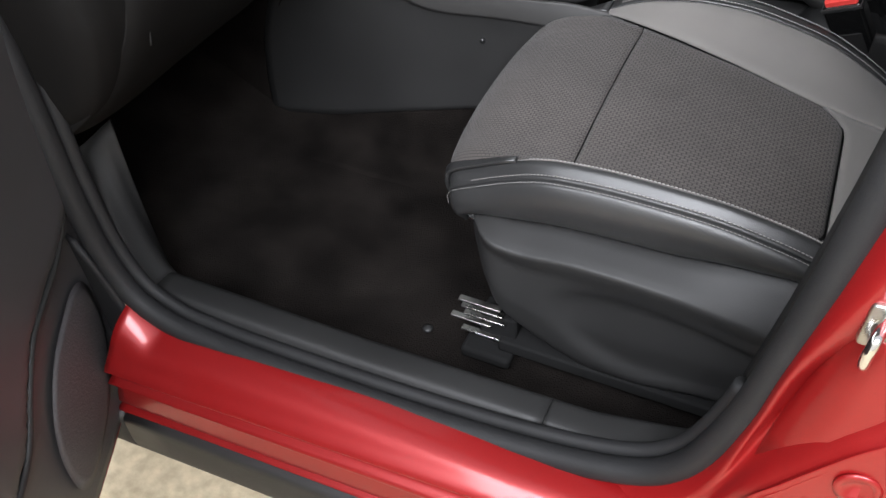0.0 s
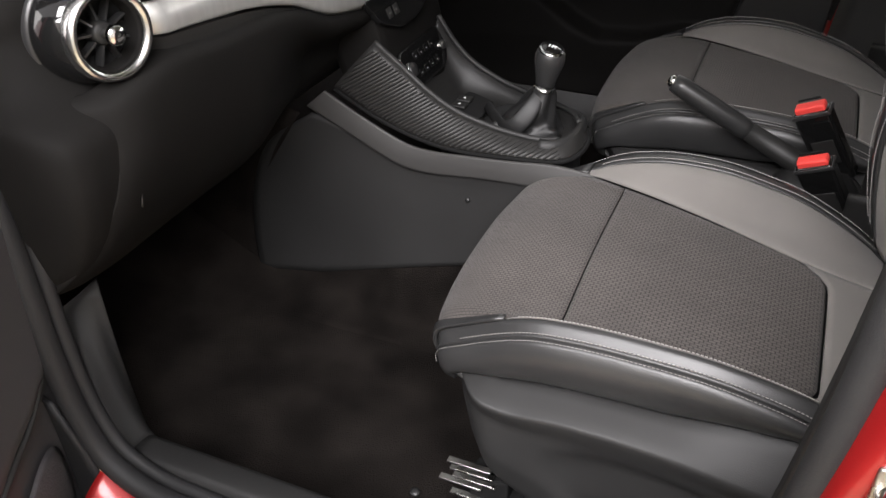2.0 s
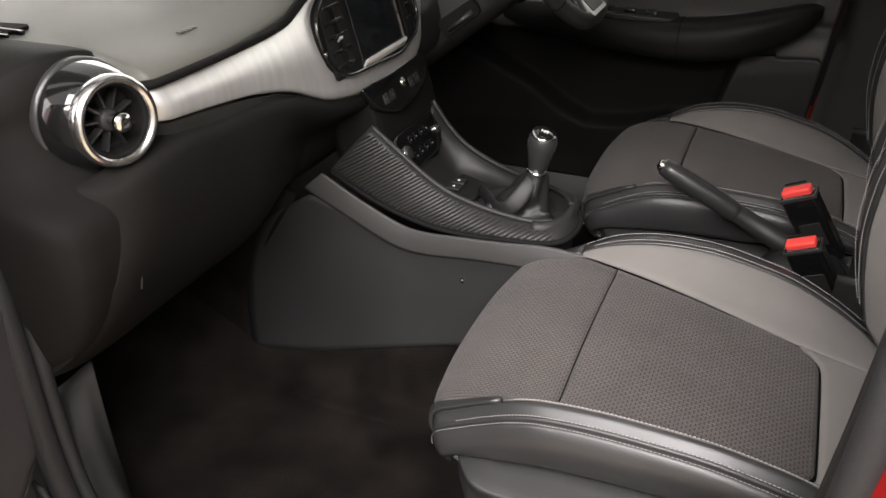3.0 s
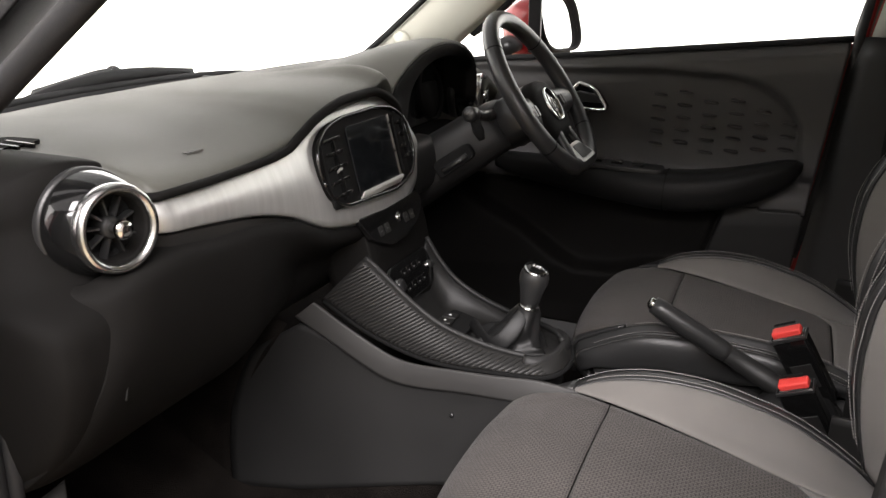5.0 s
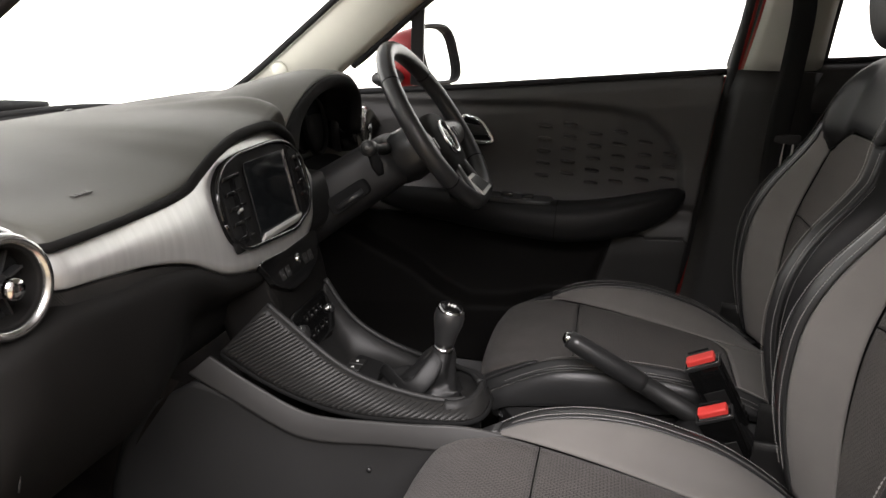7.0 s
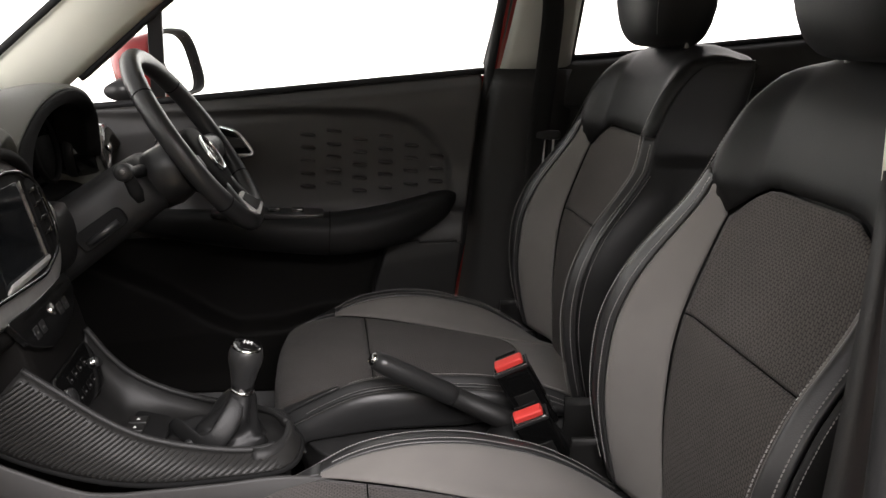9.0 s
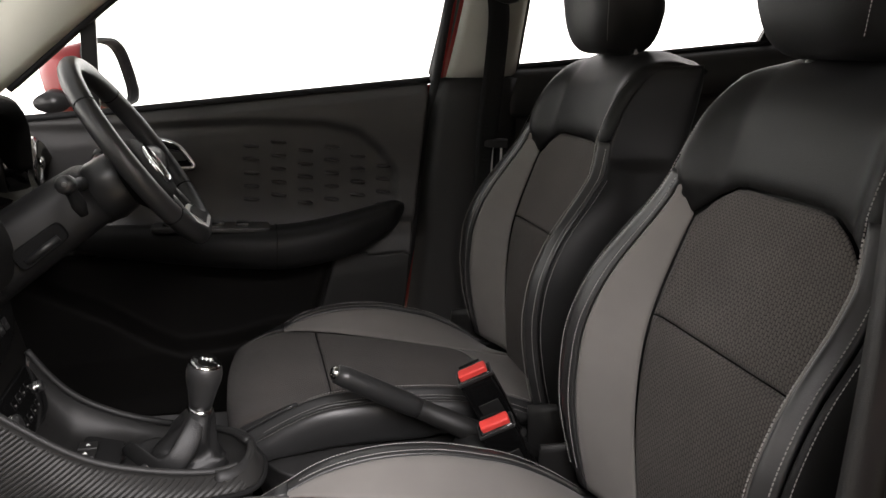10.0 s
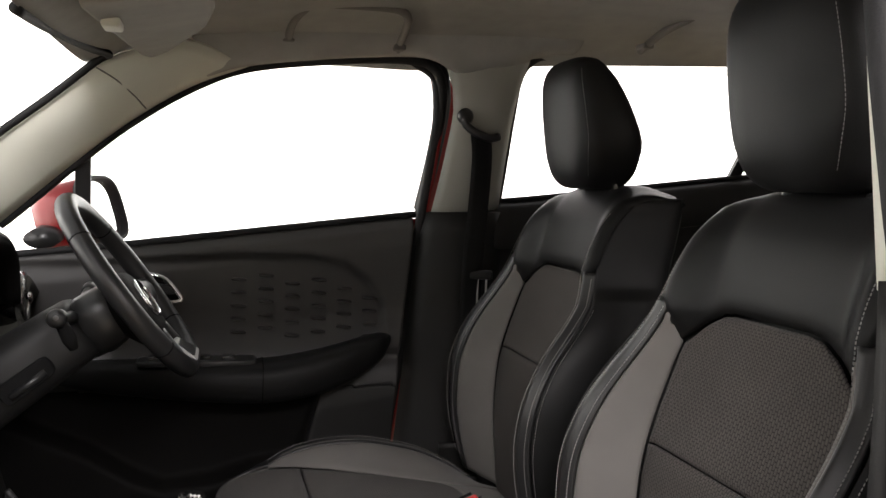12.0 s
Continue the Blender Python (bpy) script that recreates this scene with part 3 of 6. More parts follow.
# striker on the near door post
striker = part("striker_plate", prism([(0.805 + x, -0.782, 0.785 + z) for x, z in rounded([(-0.013, -0.022), (0.013, -0.022), (0.013, 0.022), (-0.013, 0.022)], 0.005)], (0, -0.012, 0)), STEEL, car, "bright steel door striker", bevel=0.002)
part("striker_loop", tube(cr([(0.806, -0.792, 0.799), (0.800, -0.814, 0.799), (0.798, -0.821, 0.795), (0.797, -0.823, 0.784), (0.798, -0.821, 0.772), (0.800, -0.814, 0.768), (0.806, -0.792, 0.768)], 30), 0.0045), CHROME, striker, "bright striker loop")
part("striker_bolt", revolve([(0.008, 0), (0.008, 0.004), (0.005, 0.006), (0.001, 0.006)], (0.806, -0.793, 0.783), (0, -1, 0), 12), STEEL, striker)
part("post_grommet", revolve([(0.019, 0), (0.019, 0.003), (0.013, 0.004), (0.011, 0.001), (0.0, 0.001)], (0.838, -0.824, 0.632), (0.05, -1, 0.05), 24), RED, car, "red painted blanking plug")
# clip button in the carpet
part("carpet_clip", revolve([(0.008, 0), (0.008, 0.003), (0.003, 0.005), (0.0005, 0.005)], (0.313, -0.548, 0.287), (0, 0, 1), 16), SATIN, car, "small black carpet clip")


# ---- front seats ----
def soft(x, xs, ys, w=0.03):
    """Interpolation with rounded corners."""
    return float(np.mean(np.interp(x + np.linspace(-w, w, 9), xs, ys)))


def seat_functions():
    pc = cr([(0.405, 0.522), (0.366, 0.518), (0.326, 0.544), (0.324, 0.585), (0.366, 0.611), (0.44, 0.622), (0.52, 0.625), (0.62, 0.620), (0.72, 0.610), (0.82, 0.598), (0.93, 0.58)], 401)
    pb = cr([(0.875, 0.56), (0.878, 0.66), (0.882, 0.74), (0.891, 0.82), (0.905, 0.88), (0.932, 0.96), (0.952, 1.03), (0.968, 1.10), (0.986, 1.15), (1.015, 1.187), (1.06, 1.200), (1.11, 1.19)], 401)

    def smooth(t):
        t = min(1.0, max(0.0, t))
        return t * t * (3 - 2 * t)

    def vi(x, g=1):
        """Half-width of the middle panel: it narrows to the back on the side towards the car's middle."""
        if g > 0:
            return float(soft(x, [0.34, 0.40, 0.44, 0.49, 0.60, 0.70, 0.78, 0.93], [0.90, 0.88, 0.78, 0.70, 0.58, 0.46, 0.36, 0.30]))
        return float(soft(x, [0.34, 0.40, 0.44, 0.49, 0.70, 0.78, 0.93], [0.905, 0.895, 0.885, 0.88, 0.87, 0.84, 0.72]))

    def cushion(s, v):
        """A point of the cushion's top: s 0..1 from under the front lip to the back, v -1..1 across."""
        x, z = (np.interp(s * 400, range(401), pc[:, k]) for k in (0, 1))
        a = abs(v)
        i = vi(x, 1 if v > 0 else -1)
        if v > 0:
            hw = soft(s, [0, 0.2, 0.35, 0.5, 1], [0.205, 0.212, 0.225, 0.243, 0.25])
            e = soft(x, [0.35, 0.40, 0.47, 0.55, 0.63, 0.74, 0.82, 0.87, 0.93], [-0.012, -0.004, 0.026, 0.042, 0.046, 0.032, 0.0, -0.03, -0.05])
        else:
            hw = soft(s, [0, 0.2, 0.35, 0.5, 1], [0.195, 0.200, 0.212, 0.222, 0.228])
            e = soft(x, [0.35, 0.40, 0.45, 0.55, 0.68, 0.77, 0.85, 0.93], [-0.012, 0.004, 0.022, 0.031, 0.038, 0.032, 0.01, -0.03])
        e *= min(1.0, max(0.0, (s - 0.15) / 0.25))
        z2 = z + e * smooth((a - i * 0.88) / (0.93 - i * 0.88)) - 0.012 * smooth((a - (0.965 if v > 0 else 0.93)) / (0.035 if v > 0 else 0.07)) - 0.006 * (v / 0.6) ** 2 * (a < 0.6) - 0.006 * (a >= 0.6)
        lip = 0.022 * a ** 3.2 * (1 - smooth((s - 0.25) / 0.4))
        return np.array([x + lip, v * hw, z2])

    def zi(z):
        return float(soft(z, [0.56, 0.62, 0.70, 0.78, 0.87, 0.95, 1.0, 1.05], [0.36, 0.48, 0.58, 0.63, 0.665, 0.70, 0.73, 0.73]))

    def back(s, v):
        x, z = (np.interp(s * 400, range(401), pb[:, k]) for k in (0, 1))
        top = s > 0.8
        hw = soft(z, [0.56, 0.70, 0.85, 0.95, 1.00, 1.03, 1.06, 1.10, 1.15, 1.18, 1.2], [0.235, 0.242, 0.238, 0.226, 0.209, 0.196, 0.188, 0.183, 0.179, 0.174, 0.17])
        if top:
            hw = np.interp(s, [0.8, 0.85, 0.92, 1.0], [0.178, 0.174, 0.170, 0.168])
        f = soft(z, [0.56, 0.66, 0.74, 0.84, 0.92, 0.98, 1.02, 1.06, 1.10, 1.2], [0.02, 0.055, 0.075, 0.085, 0.078, 0.055, 0.042, 0.036, 0.028, 0.01])
        a = abs(v)
        i = zi(z)
        low = i * 0.9 if z < 1.03 else 0.6
        f += float(np.interp(z, [0.6, 0.78, 0.92, 1.0, 1.06], [0.014, 0.012, 0.0, -0.010, 0.0])) if v < 0 else 0.0
        x2 = x - f * smooth((a - low) / (0.95 - low)) + (0.014 * smooth((a - 0.92) / 0.08) if v < 0 else 0.008 * smooth((a - 0.965) / 0.035))
        z2 = z - 0.016 * smooth((a - 0.45) / 0.55) * smooth((s - 0.62) / 0.25)
        return np.array([x2, v * hw, z2])

    def s_at(curve, k, value, lo=0):
        return (lo + int(np.argmin(abs(curve[lo:, k] - value)))) / 400

    return cushion, back, vi, zi, pc, pb, s_at


def patch(f, s_of, v_of, nu, nv, lift=0.0):
    """A sheet of cover over f: s and v are given by functions of (a, b) in 0..1."""
    P, UV = [], []
    for a in np.linspace(0, 1, nu):
        row, ur = [], []
        for b in np.linspace(0, 1, nv):
            s = s_of(a, b)
            v = v_of(a, b, s)
            row.append(f(s, v))
            ur.append((s * 0.75, v * 0.25))
        P.append(row)
        UV.append(ur)
    P = np.array(P)
    if lift:
        du, dv = np.gradient(P, axis=0), np.gradient(P, axis=1)
        n = np.cross(du, dv)
        n /= np.linalg.norm(n, axis=2)[..., None] + 1e-12
        P = P + n * lift
    return P, UV


def puff(P, h, edge=0.18, face=(0.1, 0, 3.0)):
    """Pads a cover: raised in the middle, drawn down at its seams."""
    h = abs(h)
    nu, nv = P.shape[:2]
    du, dv = np.gradient(P, axis=0), np.gradient(P, axis=1)
    n = np.cross(du, dv)
    n /= np.linalg.norm(n, axis=2)[..., None] + 1e-12
    n *= 1 if (n * (np.array(face) - P)).sum() > 0 else -1
    a = np.minimum(np.linspace(0, 1, nu), np.linspace(1, 0, nu)) / edge
    b = np.minimum(np.linspace(0, 1, nv), np.linspace(1, 0, nv)) / edge
    w = np.sqrt(np.clip(a, 0, 1))[:, None] * np.sqrt(np.clip(b, 0, 1))[None]
    return P + n * (h * w)[..., None]


GROOVE_X = [0.36, 0.378, 0.43, 0.50, 0.57, 0.64, 0.705, 0.80, 0.93]
GROOVE_Z = [0.550, 0.550, 0.547, 0.555, 0.556, 0.557, 0.566, 0.572, 0.570]


def front_seat():
    seat = thing("front_seat", "front car seat in dark woven cloth, light grey bolsters and black leatherette", "seat", "front seats")
    cushion, back, vi, zi, pc, pb, s_at = seat_functions()
    xs = lambda x: s_at(pc, 0, x, 60)
    zs = lambda z: s_at(pb, 1, z)
    vx = lambda s, g=1: vi(np.interp(s * 400, range(401), pc[:, 0]), g)
    vz = lambda s: zi(np.interp(s * 400, range(401), pb[:, 1]))
    ctr = np.array([0, -0.325, 0])
    ctr_b = np.array([0, -0.335, 0])

    def put(name, P, material, label="", uv=None, flip=False, solid=0.006, parent=seat):
        P = np.array(P) + (ctr_b if name.startswith("back") else ctr)
        return part(name, grid(P, flip, uv), material, parent, label, solid=solid)

    # foam under the covers
    P, _ = patch(cushion, lambda a, b: a, lambda a, b, s: lerp(-0.94, 0.94, b), 50, 30)
    P[..., 2] -= 0.014
    put("cushion_foam", P, LEATHER)
    P, _ = patch(back, lambda a, b: lerp(0, 0.985, a), lambda a, b, s: lerp(-0.95, 0.95, b), 60, 30)
    P[..., 0] += 0.022
    put("backrest_foam", P, LEATHER)

    # cushion covers
    s0, sm, s1 = xs(0.488), xs(0.4905), xs(0.785)
    P, UV = patch(cushion, lambda a, b: lerp(0.02, s0, a), lambda a, b, s: lerp(-vx(s, -1) + 0.012, vx(s) - 0.012, b), 44, 40)
    put("cushion_front_insert", puff(P, 0.004, 0.06), WOVEN, "dark woven cloth front roll", UV)
    def tail(a, b):
        t = abs(2 * b - 1)
        return lerp(sm, s1 - 0.035 * max(0, (t - 0.7) / 0.3) ** 2.2, a)
    P, UV = patch(cushion, tail, lambda a, b, s: lerp(-vx(s, -1) + 0.012, vx(s) - 0.012, b), 44, 40)
    put("cushion_insert", puff(P, 0.005, 0.06), WOVEN, "dark woven cloth seat panel", UV)
    for g in (-1, 1):
        P, UV = patch(cushion, lambda a, b: lerp(xs(0.405), 0.99, a), lambda a, b, s: g * lerp(vx(s, g), max(0.905 if g < 0 else 0.865, vx(s, g) + 0.002), b), 50, 18)
        put("cushion_bolster", puff(P, 0.003 * g, 0.15), GREY_CLOTH, "light grey cloth bolster", flip=g < 0)
        P, UV = patch(cushion, lambda a, b: lerp(0.06, 0.995, a), lambda a, b, s: g * lerp(0.905 if g < 0 else 0.865, 1.0, b), 60, 10)
        put("cushion_band", P + np.array([0, 0, 0.002]), LEATHER_MID, "black leatherette piping band", flip=g < 0)
        # leatherette side, from the stitched edge down to the groove above the shield
        along = np.linspace(0.15, 0.995, 64)
        E = np.array([cushion(s, g) for s in along])
        k = np.linspace(0, 1, 64)
        gx_ = np.maximum(0.372 + 0.56 * k ** 1.25, E[:, 0] + 0.006 * (1 - k))
        G = np.stack([gx_, g * (0.214 - 0.03 * np.clip((0.40 - gx_) / 0.03, 0, 1) ** 2), np.interp(gx_, GROOVE_X, GROOVE_Z)], 1)
        rows = [E * (1 - f) + G * f + np.array([0, g * out, 0]) for f, out in ((0, 0.0), (0.07, 0.007), (0.20, 0.013), (0.38, 0.016), (0.58, 0.014), (0.78, 0.009), (0.93, 0.001), (1.0, -0.012))]
        put("cushion_side", rows, LEATHER_MID, "black leatherette cushion side", flip=g < 0)
        # front corner cap
        P, UV = patch(cushion, lambda a, b: lerp(0.10, xs(0.425), a), lambda a, b, s: g * lerp(max(0.78, vx(s, g) - 0.08 * (1 - a)), 0.93, b), 18, 10)
        put("corner_cap", P + np.linspace(1, 0.3, 18)[:, None, None] * np.array([-0.002, 0, 0.002]), LEATHER_MID, "black leatherette corner", flip=g < 0)
        # plastic shield: a shelf out to a ridge, then a panel with a shallow recess, wrapped round the front
        P = []
        for a in np.linspace(0, 1, 64) ** 1.6:
            xn = lerp(0.360, 0.93, a)
            zt = float(np.interp(xn, GROOVE_X, GROOVE_Z))
            zr = soft(xn, [0.36, 0.40, 0.45, 0.52, 0.585, 0.653, 0.747, 0.93], [0.540, 0.534, 0.525, 0.534, 0.534, 0.529, 0.512, 0.48], 0.015)
            zb = soft(xn, [0.36, 0.40, 0.45, 0.493, 0.537, 0.619, 0.695, 0.93], [0.40, 0.395, 0.362, 0.339, 0.322, 0.320, 0.338, 0.36], 0.015)
            row = []
            for b in np.linspace(-1, 1.6, 36):
                z = lerp(zt, zr, b + 1) if b < 0 else lerp(zr, zb, b / 1.6)
                y = float(np.interp(b, [-1, -0.8, -0.3, -0.05, 0.06, 0.25, 0.9, 1.35, 1.6], [0.205, 0.219, 0.243, 0.253, 0.253, 0.246, 0.252, 0.247, 0.228]))
                y -= 0.075 * max(0.0, (0.425 - xn) / 0.065) ** 2.2
                cx, cz = (xn - 0.69) / 0.20, (b - 0.85 - (xn - 0.66) * 0.9) / 0.52
                d = (abs(cx) ** 2.6 + abs(cz) ** 2.6) ** (1 / 2.6)
                y -= 0.012 / (1 + math.exp((d - 0.92) * 22))
                front = float(np.interp(z, [0.33, 0.362, 0.411, 0.471, 0.50, 0.56], [0.082, 0.056, 0.030, 0.012, 0.003, 0.004]))
                row.append((xn + front * (1 - a) ** 4, g * y, z))
            P.append(row)
        put("side_shield", P, PLASTIC_GREY, "charcoal plastic seat shield with a recessed panel", flip=g > 0)
    put("cushion_underside", [[(0.45, y, 0.52), (0.45, y, 0.45), (0.47, y, 0.40), (0.60, y, 0.37), (0.9, y, 0.38)] for y in np.linspace(-0.23, 0.23, 8)], DARK)
    P, UV = patch(cushion, lambda a, b: lerp(tail(1, b) + 0.004, 0.99, a), lambda a, b, s: lerp(-vx(s, -1) - 0.01, vx(s) + 0.01, b), 14, 20)
    put("cushion_rear", P, GREY_CLOTH, "light grey cloth")

    # backrest covers
    zl, zl2 = zs(0.8666), zs(0.8689)

    def top(b):
        t = abs(2 * b - 1)
        return zs(1.045 - 0.045 * max(0, (t - 0.42) / 0.58) ** 2.4)
    P, UV = patch(back, lambda a, b: lerp(0.02, zl, a), lambda a, b, s: lerp(-1, 1, b) * (vz(s) - 0.012), 40, 40)
    put("back_lower_insert", puff(P, -0.005, 0.06, (-2, 0, 1.2)), WOVEN, "dark woven cloth back panel", UV, flip=True)
    P, UV = patch(back, lambda a, b: lerp(zl2, top(b), a), lambda a, b, s: lerp(-1, 1, b) * (vz(s) - 0.012), 40, 40)
    put("back_upper_insert", puff(P, -0.005, 0.06, (-2, 0, 1.2)), WOVEN, "dark woven cloth back panel", UV, flip=True)
    P, UV = patch(back, lambda a, b: lerp(top(b) + 0.004, 0.995, a), lambda a, b, s: lerp(-1, 1, b) * lerp(0.74, 1.0, min(1, a * 6)), 46, 44)
    put("back_top", puff(P, -0.006, 0.05, (-2, 0, 1.2)), LEATHER, "black leatherette headband panel", flip=True)
    for g in (-1, 1):
        ztop = lambda b: zs(lerp(1.0, 1.052, b))
        P, UV = patch(back, lambda a, b: lerp(0.03, ztop(b), a), lambda a, b, s: g * lerp(vz(s), 0.905 if g < 0 else 0.86, b), 50, 18)
        put("back_bolster", puff(P, -0.003 * g, 0.15, (-2, 0, 1.2)), GREY_CLOTH, "light grey cloth back bolster", flip=g > 0)
        P, UV = patch(back, lambda a, b: lerp(0.03, zs(1.056), a), lambda a, b, s: g * lerp(0.905 if g < 0 else 0.86, 1.0, b), 60, 12)
        put("back_band", P + np.array([-0.002, 0, 0]), LEATHER_MID, "black leatherette piping band", flip=g > 0)
        # leatherette side: from the front edge to the seat's rear, fuller below the headband
        E = np.array([back(s, g) for s in np.linspace(0.03, 0.995, 200)])
        E = E[: int(np.argmax(E[:, 2])) + 1]
        rows = []
        for z in np.r_[np.linspace(E[0, 2], 1.00, 34), np.linspace(1.008, 1.045, 10), np.linspace(1.05, E[-1, 2], 26)]:
            xf, yf = float(np.interp(z, E[:, 2], E[:, 0])), abs(float(np.interp(z, E[:, 2], E[:, 1])))
            xb = max(xf + 0.012, float(np.interp(z, [0.56, 0.90, 1.10, 1.16, 1.185], [1.00, 1.040, 1.098, 1.112, 1.108])))
            full = float(np.interp(z, [0.56, 0.97, 1.012, 1.03, 1.15, 1.185], [0.024, 0.024, 0.020, 0.004, 0.004, 0.0]))
            rows.append([(lerp(xf, xb, k), g * (yf + full * math.sin(math.pi * min(1.0, k * 1.15 + 0.02)) ** 0.55 - 0.02 * max(0.0, (k - 0.85) / 0.15) ** 2), z) for k in np.linspace(0, 1, 16) ** 1.3])
        put("back_side", rows, LEATHER, "black leatherette backrest side", flip=g > 0)
        # recliner cover
        put("recliner_cover", [[(x, g * (0.262 + 0.006 * math.sin(math.pi * b)), z0 + b * 0.10) for x, z0 in ((0.80, 0.53), (0.86, 0.53), (0.92, 0.54))] for b in np.linspace(0, 1, 8)], PLASTIC, flip=g > 0)
    shell = []
    for z in np.linspace(0.56, 1.18, 16):
        s = zs(z)
        x = np.interp(s * 400, range(401), pb[:, 0]) + 0.10
        shell.append([(x + 0.02 * (1 - v * v), v * np.interp(z, [0.56, 0.9, 1.05, 1.18], [0.225, 0.225, 0.175, 0.150]), z) for v in np.linspace(-1, 1, 14)])
    put("back_shell", shell, PLASTIC, "black plastic seat back", flip=True)

    # stitching along the bands
    paths, norms = [], []
    for g in (-1, 1):
        for v in ((0.915, 0.99) if g < 0 else (0.880, 0.955)):
            pts = np.array([cushion(s, g * v) + np.array([0, 0, 0.0045]) for s in np.linspace(xs(0.44 if v < 0.95 else 0.36), 0.97, 160)])
            paths.append(pts + ctr)
            norms.append(np.tile([0, g * 0.35, 0.9], (160, 1)))
        E = np.array([cushion(s, g) for s in np.linspace(0.24, 0.97, 160)])
        paths.append(E + ctr + np.array([0, g * 0.004, -0.001]))
        norms.append(np.tile([0, g, 0.4], (160, 1)))
        for v in ((0.915, 0.99) if g < 0 else (0.874, 0.945)):
            pts = np.array([back(s, g * v) + np.array([-0.0055, 0, 0]) for s in np.linspace(0.06, zs(1.045), 160)])
            paths.append(pts + ctr_b)
            norms.append(np.tile([-0.95, 0, 0.1], (160, 1)))
        if g < 0:
            pts = np.array([back(s, g) + np.array([0.004, g * 0.010, 0]) for s in np.linspace(0.06, zs(1.00), 160)])
            paths.append(pts + ctr_b)
            norms.append(np.tile([-0.5, g, 0.1], (160, 1)))
        pts = np.array([back(s, g * 0.93) + np.array([-0.0075, 0, 0]) for s in np.linspace(zs(1.04), zs(1.165), 80)])
        paths.append(pts + ctr_b)
        norms.append(np.tile([-0.95, 0, 0.1], (80, 1)))
    st = part("stitching", dashes(paths, norms), THREAD, seat, "pale contrast stitching", smooth=False)
    tagged(st, kind="stuff")

    # headrest
    rings = []
    # height, front, rear and half-width: a flat face, deepest low down, with a sloping back
    prof = [(z, (xf + xr) / 2, (xr - xf) / 2, w) for z, xf, xr, w in (
        (1.197, 0.978, 1.022, 0.048), (1.202, 0.962, 1.045, 0.066), (1.220, 0.948, 1.060, 0.086), (1.250, 0.939, 1.068, 0.099), (1.288, 0.934, 1.069, 0.107),
        (1.341, 0.928, 1.046, 0.106), (1.385, 0.925, 1.020, 0.100), (1.410, 0.928, 0.999, 0.092), (1.427, 0.936, 0.980, 0.079), (1.434, 0.946, 0.966, 0.056))]
    for z, x, d, wd in cr(prof, 26):
        ring = []
        for q in np.linspace(0, 2 * math.pi, 44, endpoint=False):
            c, s_ = math.cos(q), math.sin(q)
            ex = 2 / 4.0
            ring.append((x + d * math.copysign(abs(c) ** ex, c) + 0.006 * s_ * s_, 1.022 * wd * math.copysign(abs(s_) ** ex, s_) - 0.335, z))
        rings.append(ring)
    head = part("headrest", ring_loft(rings), LEATHER, seat, "black leatherette headrest")
    paths, norms = [], []
    for g in (-1, 1):
        pts = np.array([(x - d * 0.60 ** 0.5 + 0.0038, -0.335 + g * (1.022 * wd * 0.80 ** 0.5 + 0.0005), z) for z, x, d, wd in cr(prof[2:-2], 60)])
        paths.append(pts)
        norms.append(np.tile([-0.5, g, 0], (60, 1)))
    tagged(part("stitching", dashes(paths, norms), THREAD, head, "pale contrast stitching", smooth=False), kind="stuff")
    for g in (-1, 1):
        part("headrest_post", tube([(1.03, -0.335 + g * 0.07, 1.13), (1.02, -0.335 + g * 0.07, 1.23)], 0.006, 12), CHROME, seat, "chrome headrest post")
        part("post_collar", revolve([(0.012, 0), (0.011, 0.006), (0.008, 0.008)], (1.025, -0.335 + g * 0.07, 1.19), (0, 0, 1), 20), SATIN, seat)
    # runners, coloured black for the shade under the seat
    for g in (-1, 1):
        yc = -0.335 + g * 0.205
        rail = part("seat_rail", box((0.66, yc, 0.322), (0.46, 0.045, 0.022)), DARK, seat, "steel seat runner, blackened as shade under the seat", bevel=0.004)
        part("rail_block", box((0.425, yc + 0.006, 0.343), (0.055, 0.036, 0.052)), DARK, rail, bevel=0.004)
        for z, dx in ((0.388, -0.002), (0.376, 0.002), (0.362, 0.006), (0.350, -0.014), (0.327, 0.002)):
            part("rail_lip", box((0.400 + dx, yc - 0.014, z), (0.062, 0.010, 0.0035)), STEEL, rail, "bare steel runner edge", bevel=0.001)
        part("rail_foot", box((0.415, yc, 0.300), (0.075, 0.075, 0.020)), DARK, rail, bevel=0.006)
    return seat


def settle(ob, loc):
    """Moves a thing's origin to loc without moving its parts."""
    shift = Matrix.Translation(-Vector(loc))
    for o in ob.children_recursive:
        o.data.transform(shift)
    ob.location = loc


passenger_seat = front_seat()
settle(passenger_seat, (0.62, -0.335, 0.30))
driver_seat = copy_thing(passenger_seat, pose(0.65, 0.335, 0.30))
tagged(driver_seat, "driver's seat in dark woven cloth with light grey bolsters")
tagged(passenger_seat, "passenger seat in dark woven cloth with pale stitching")


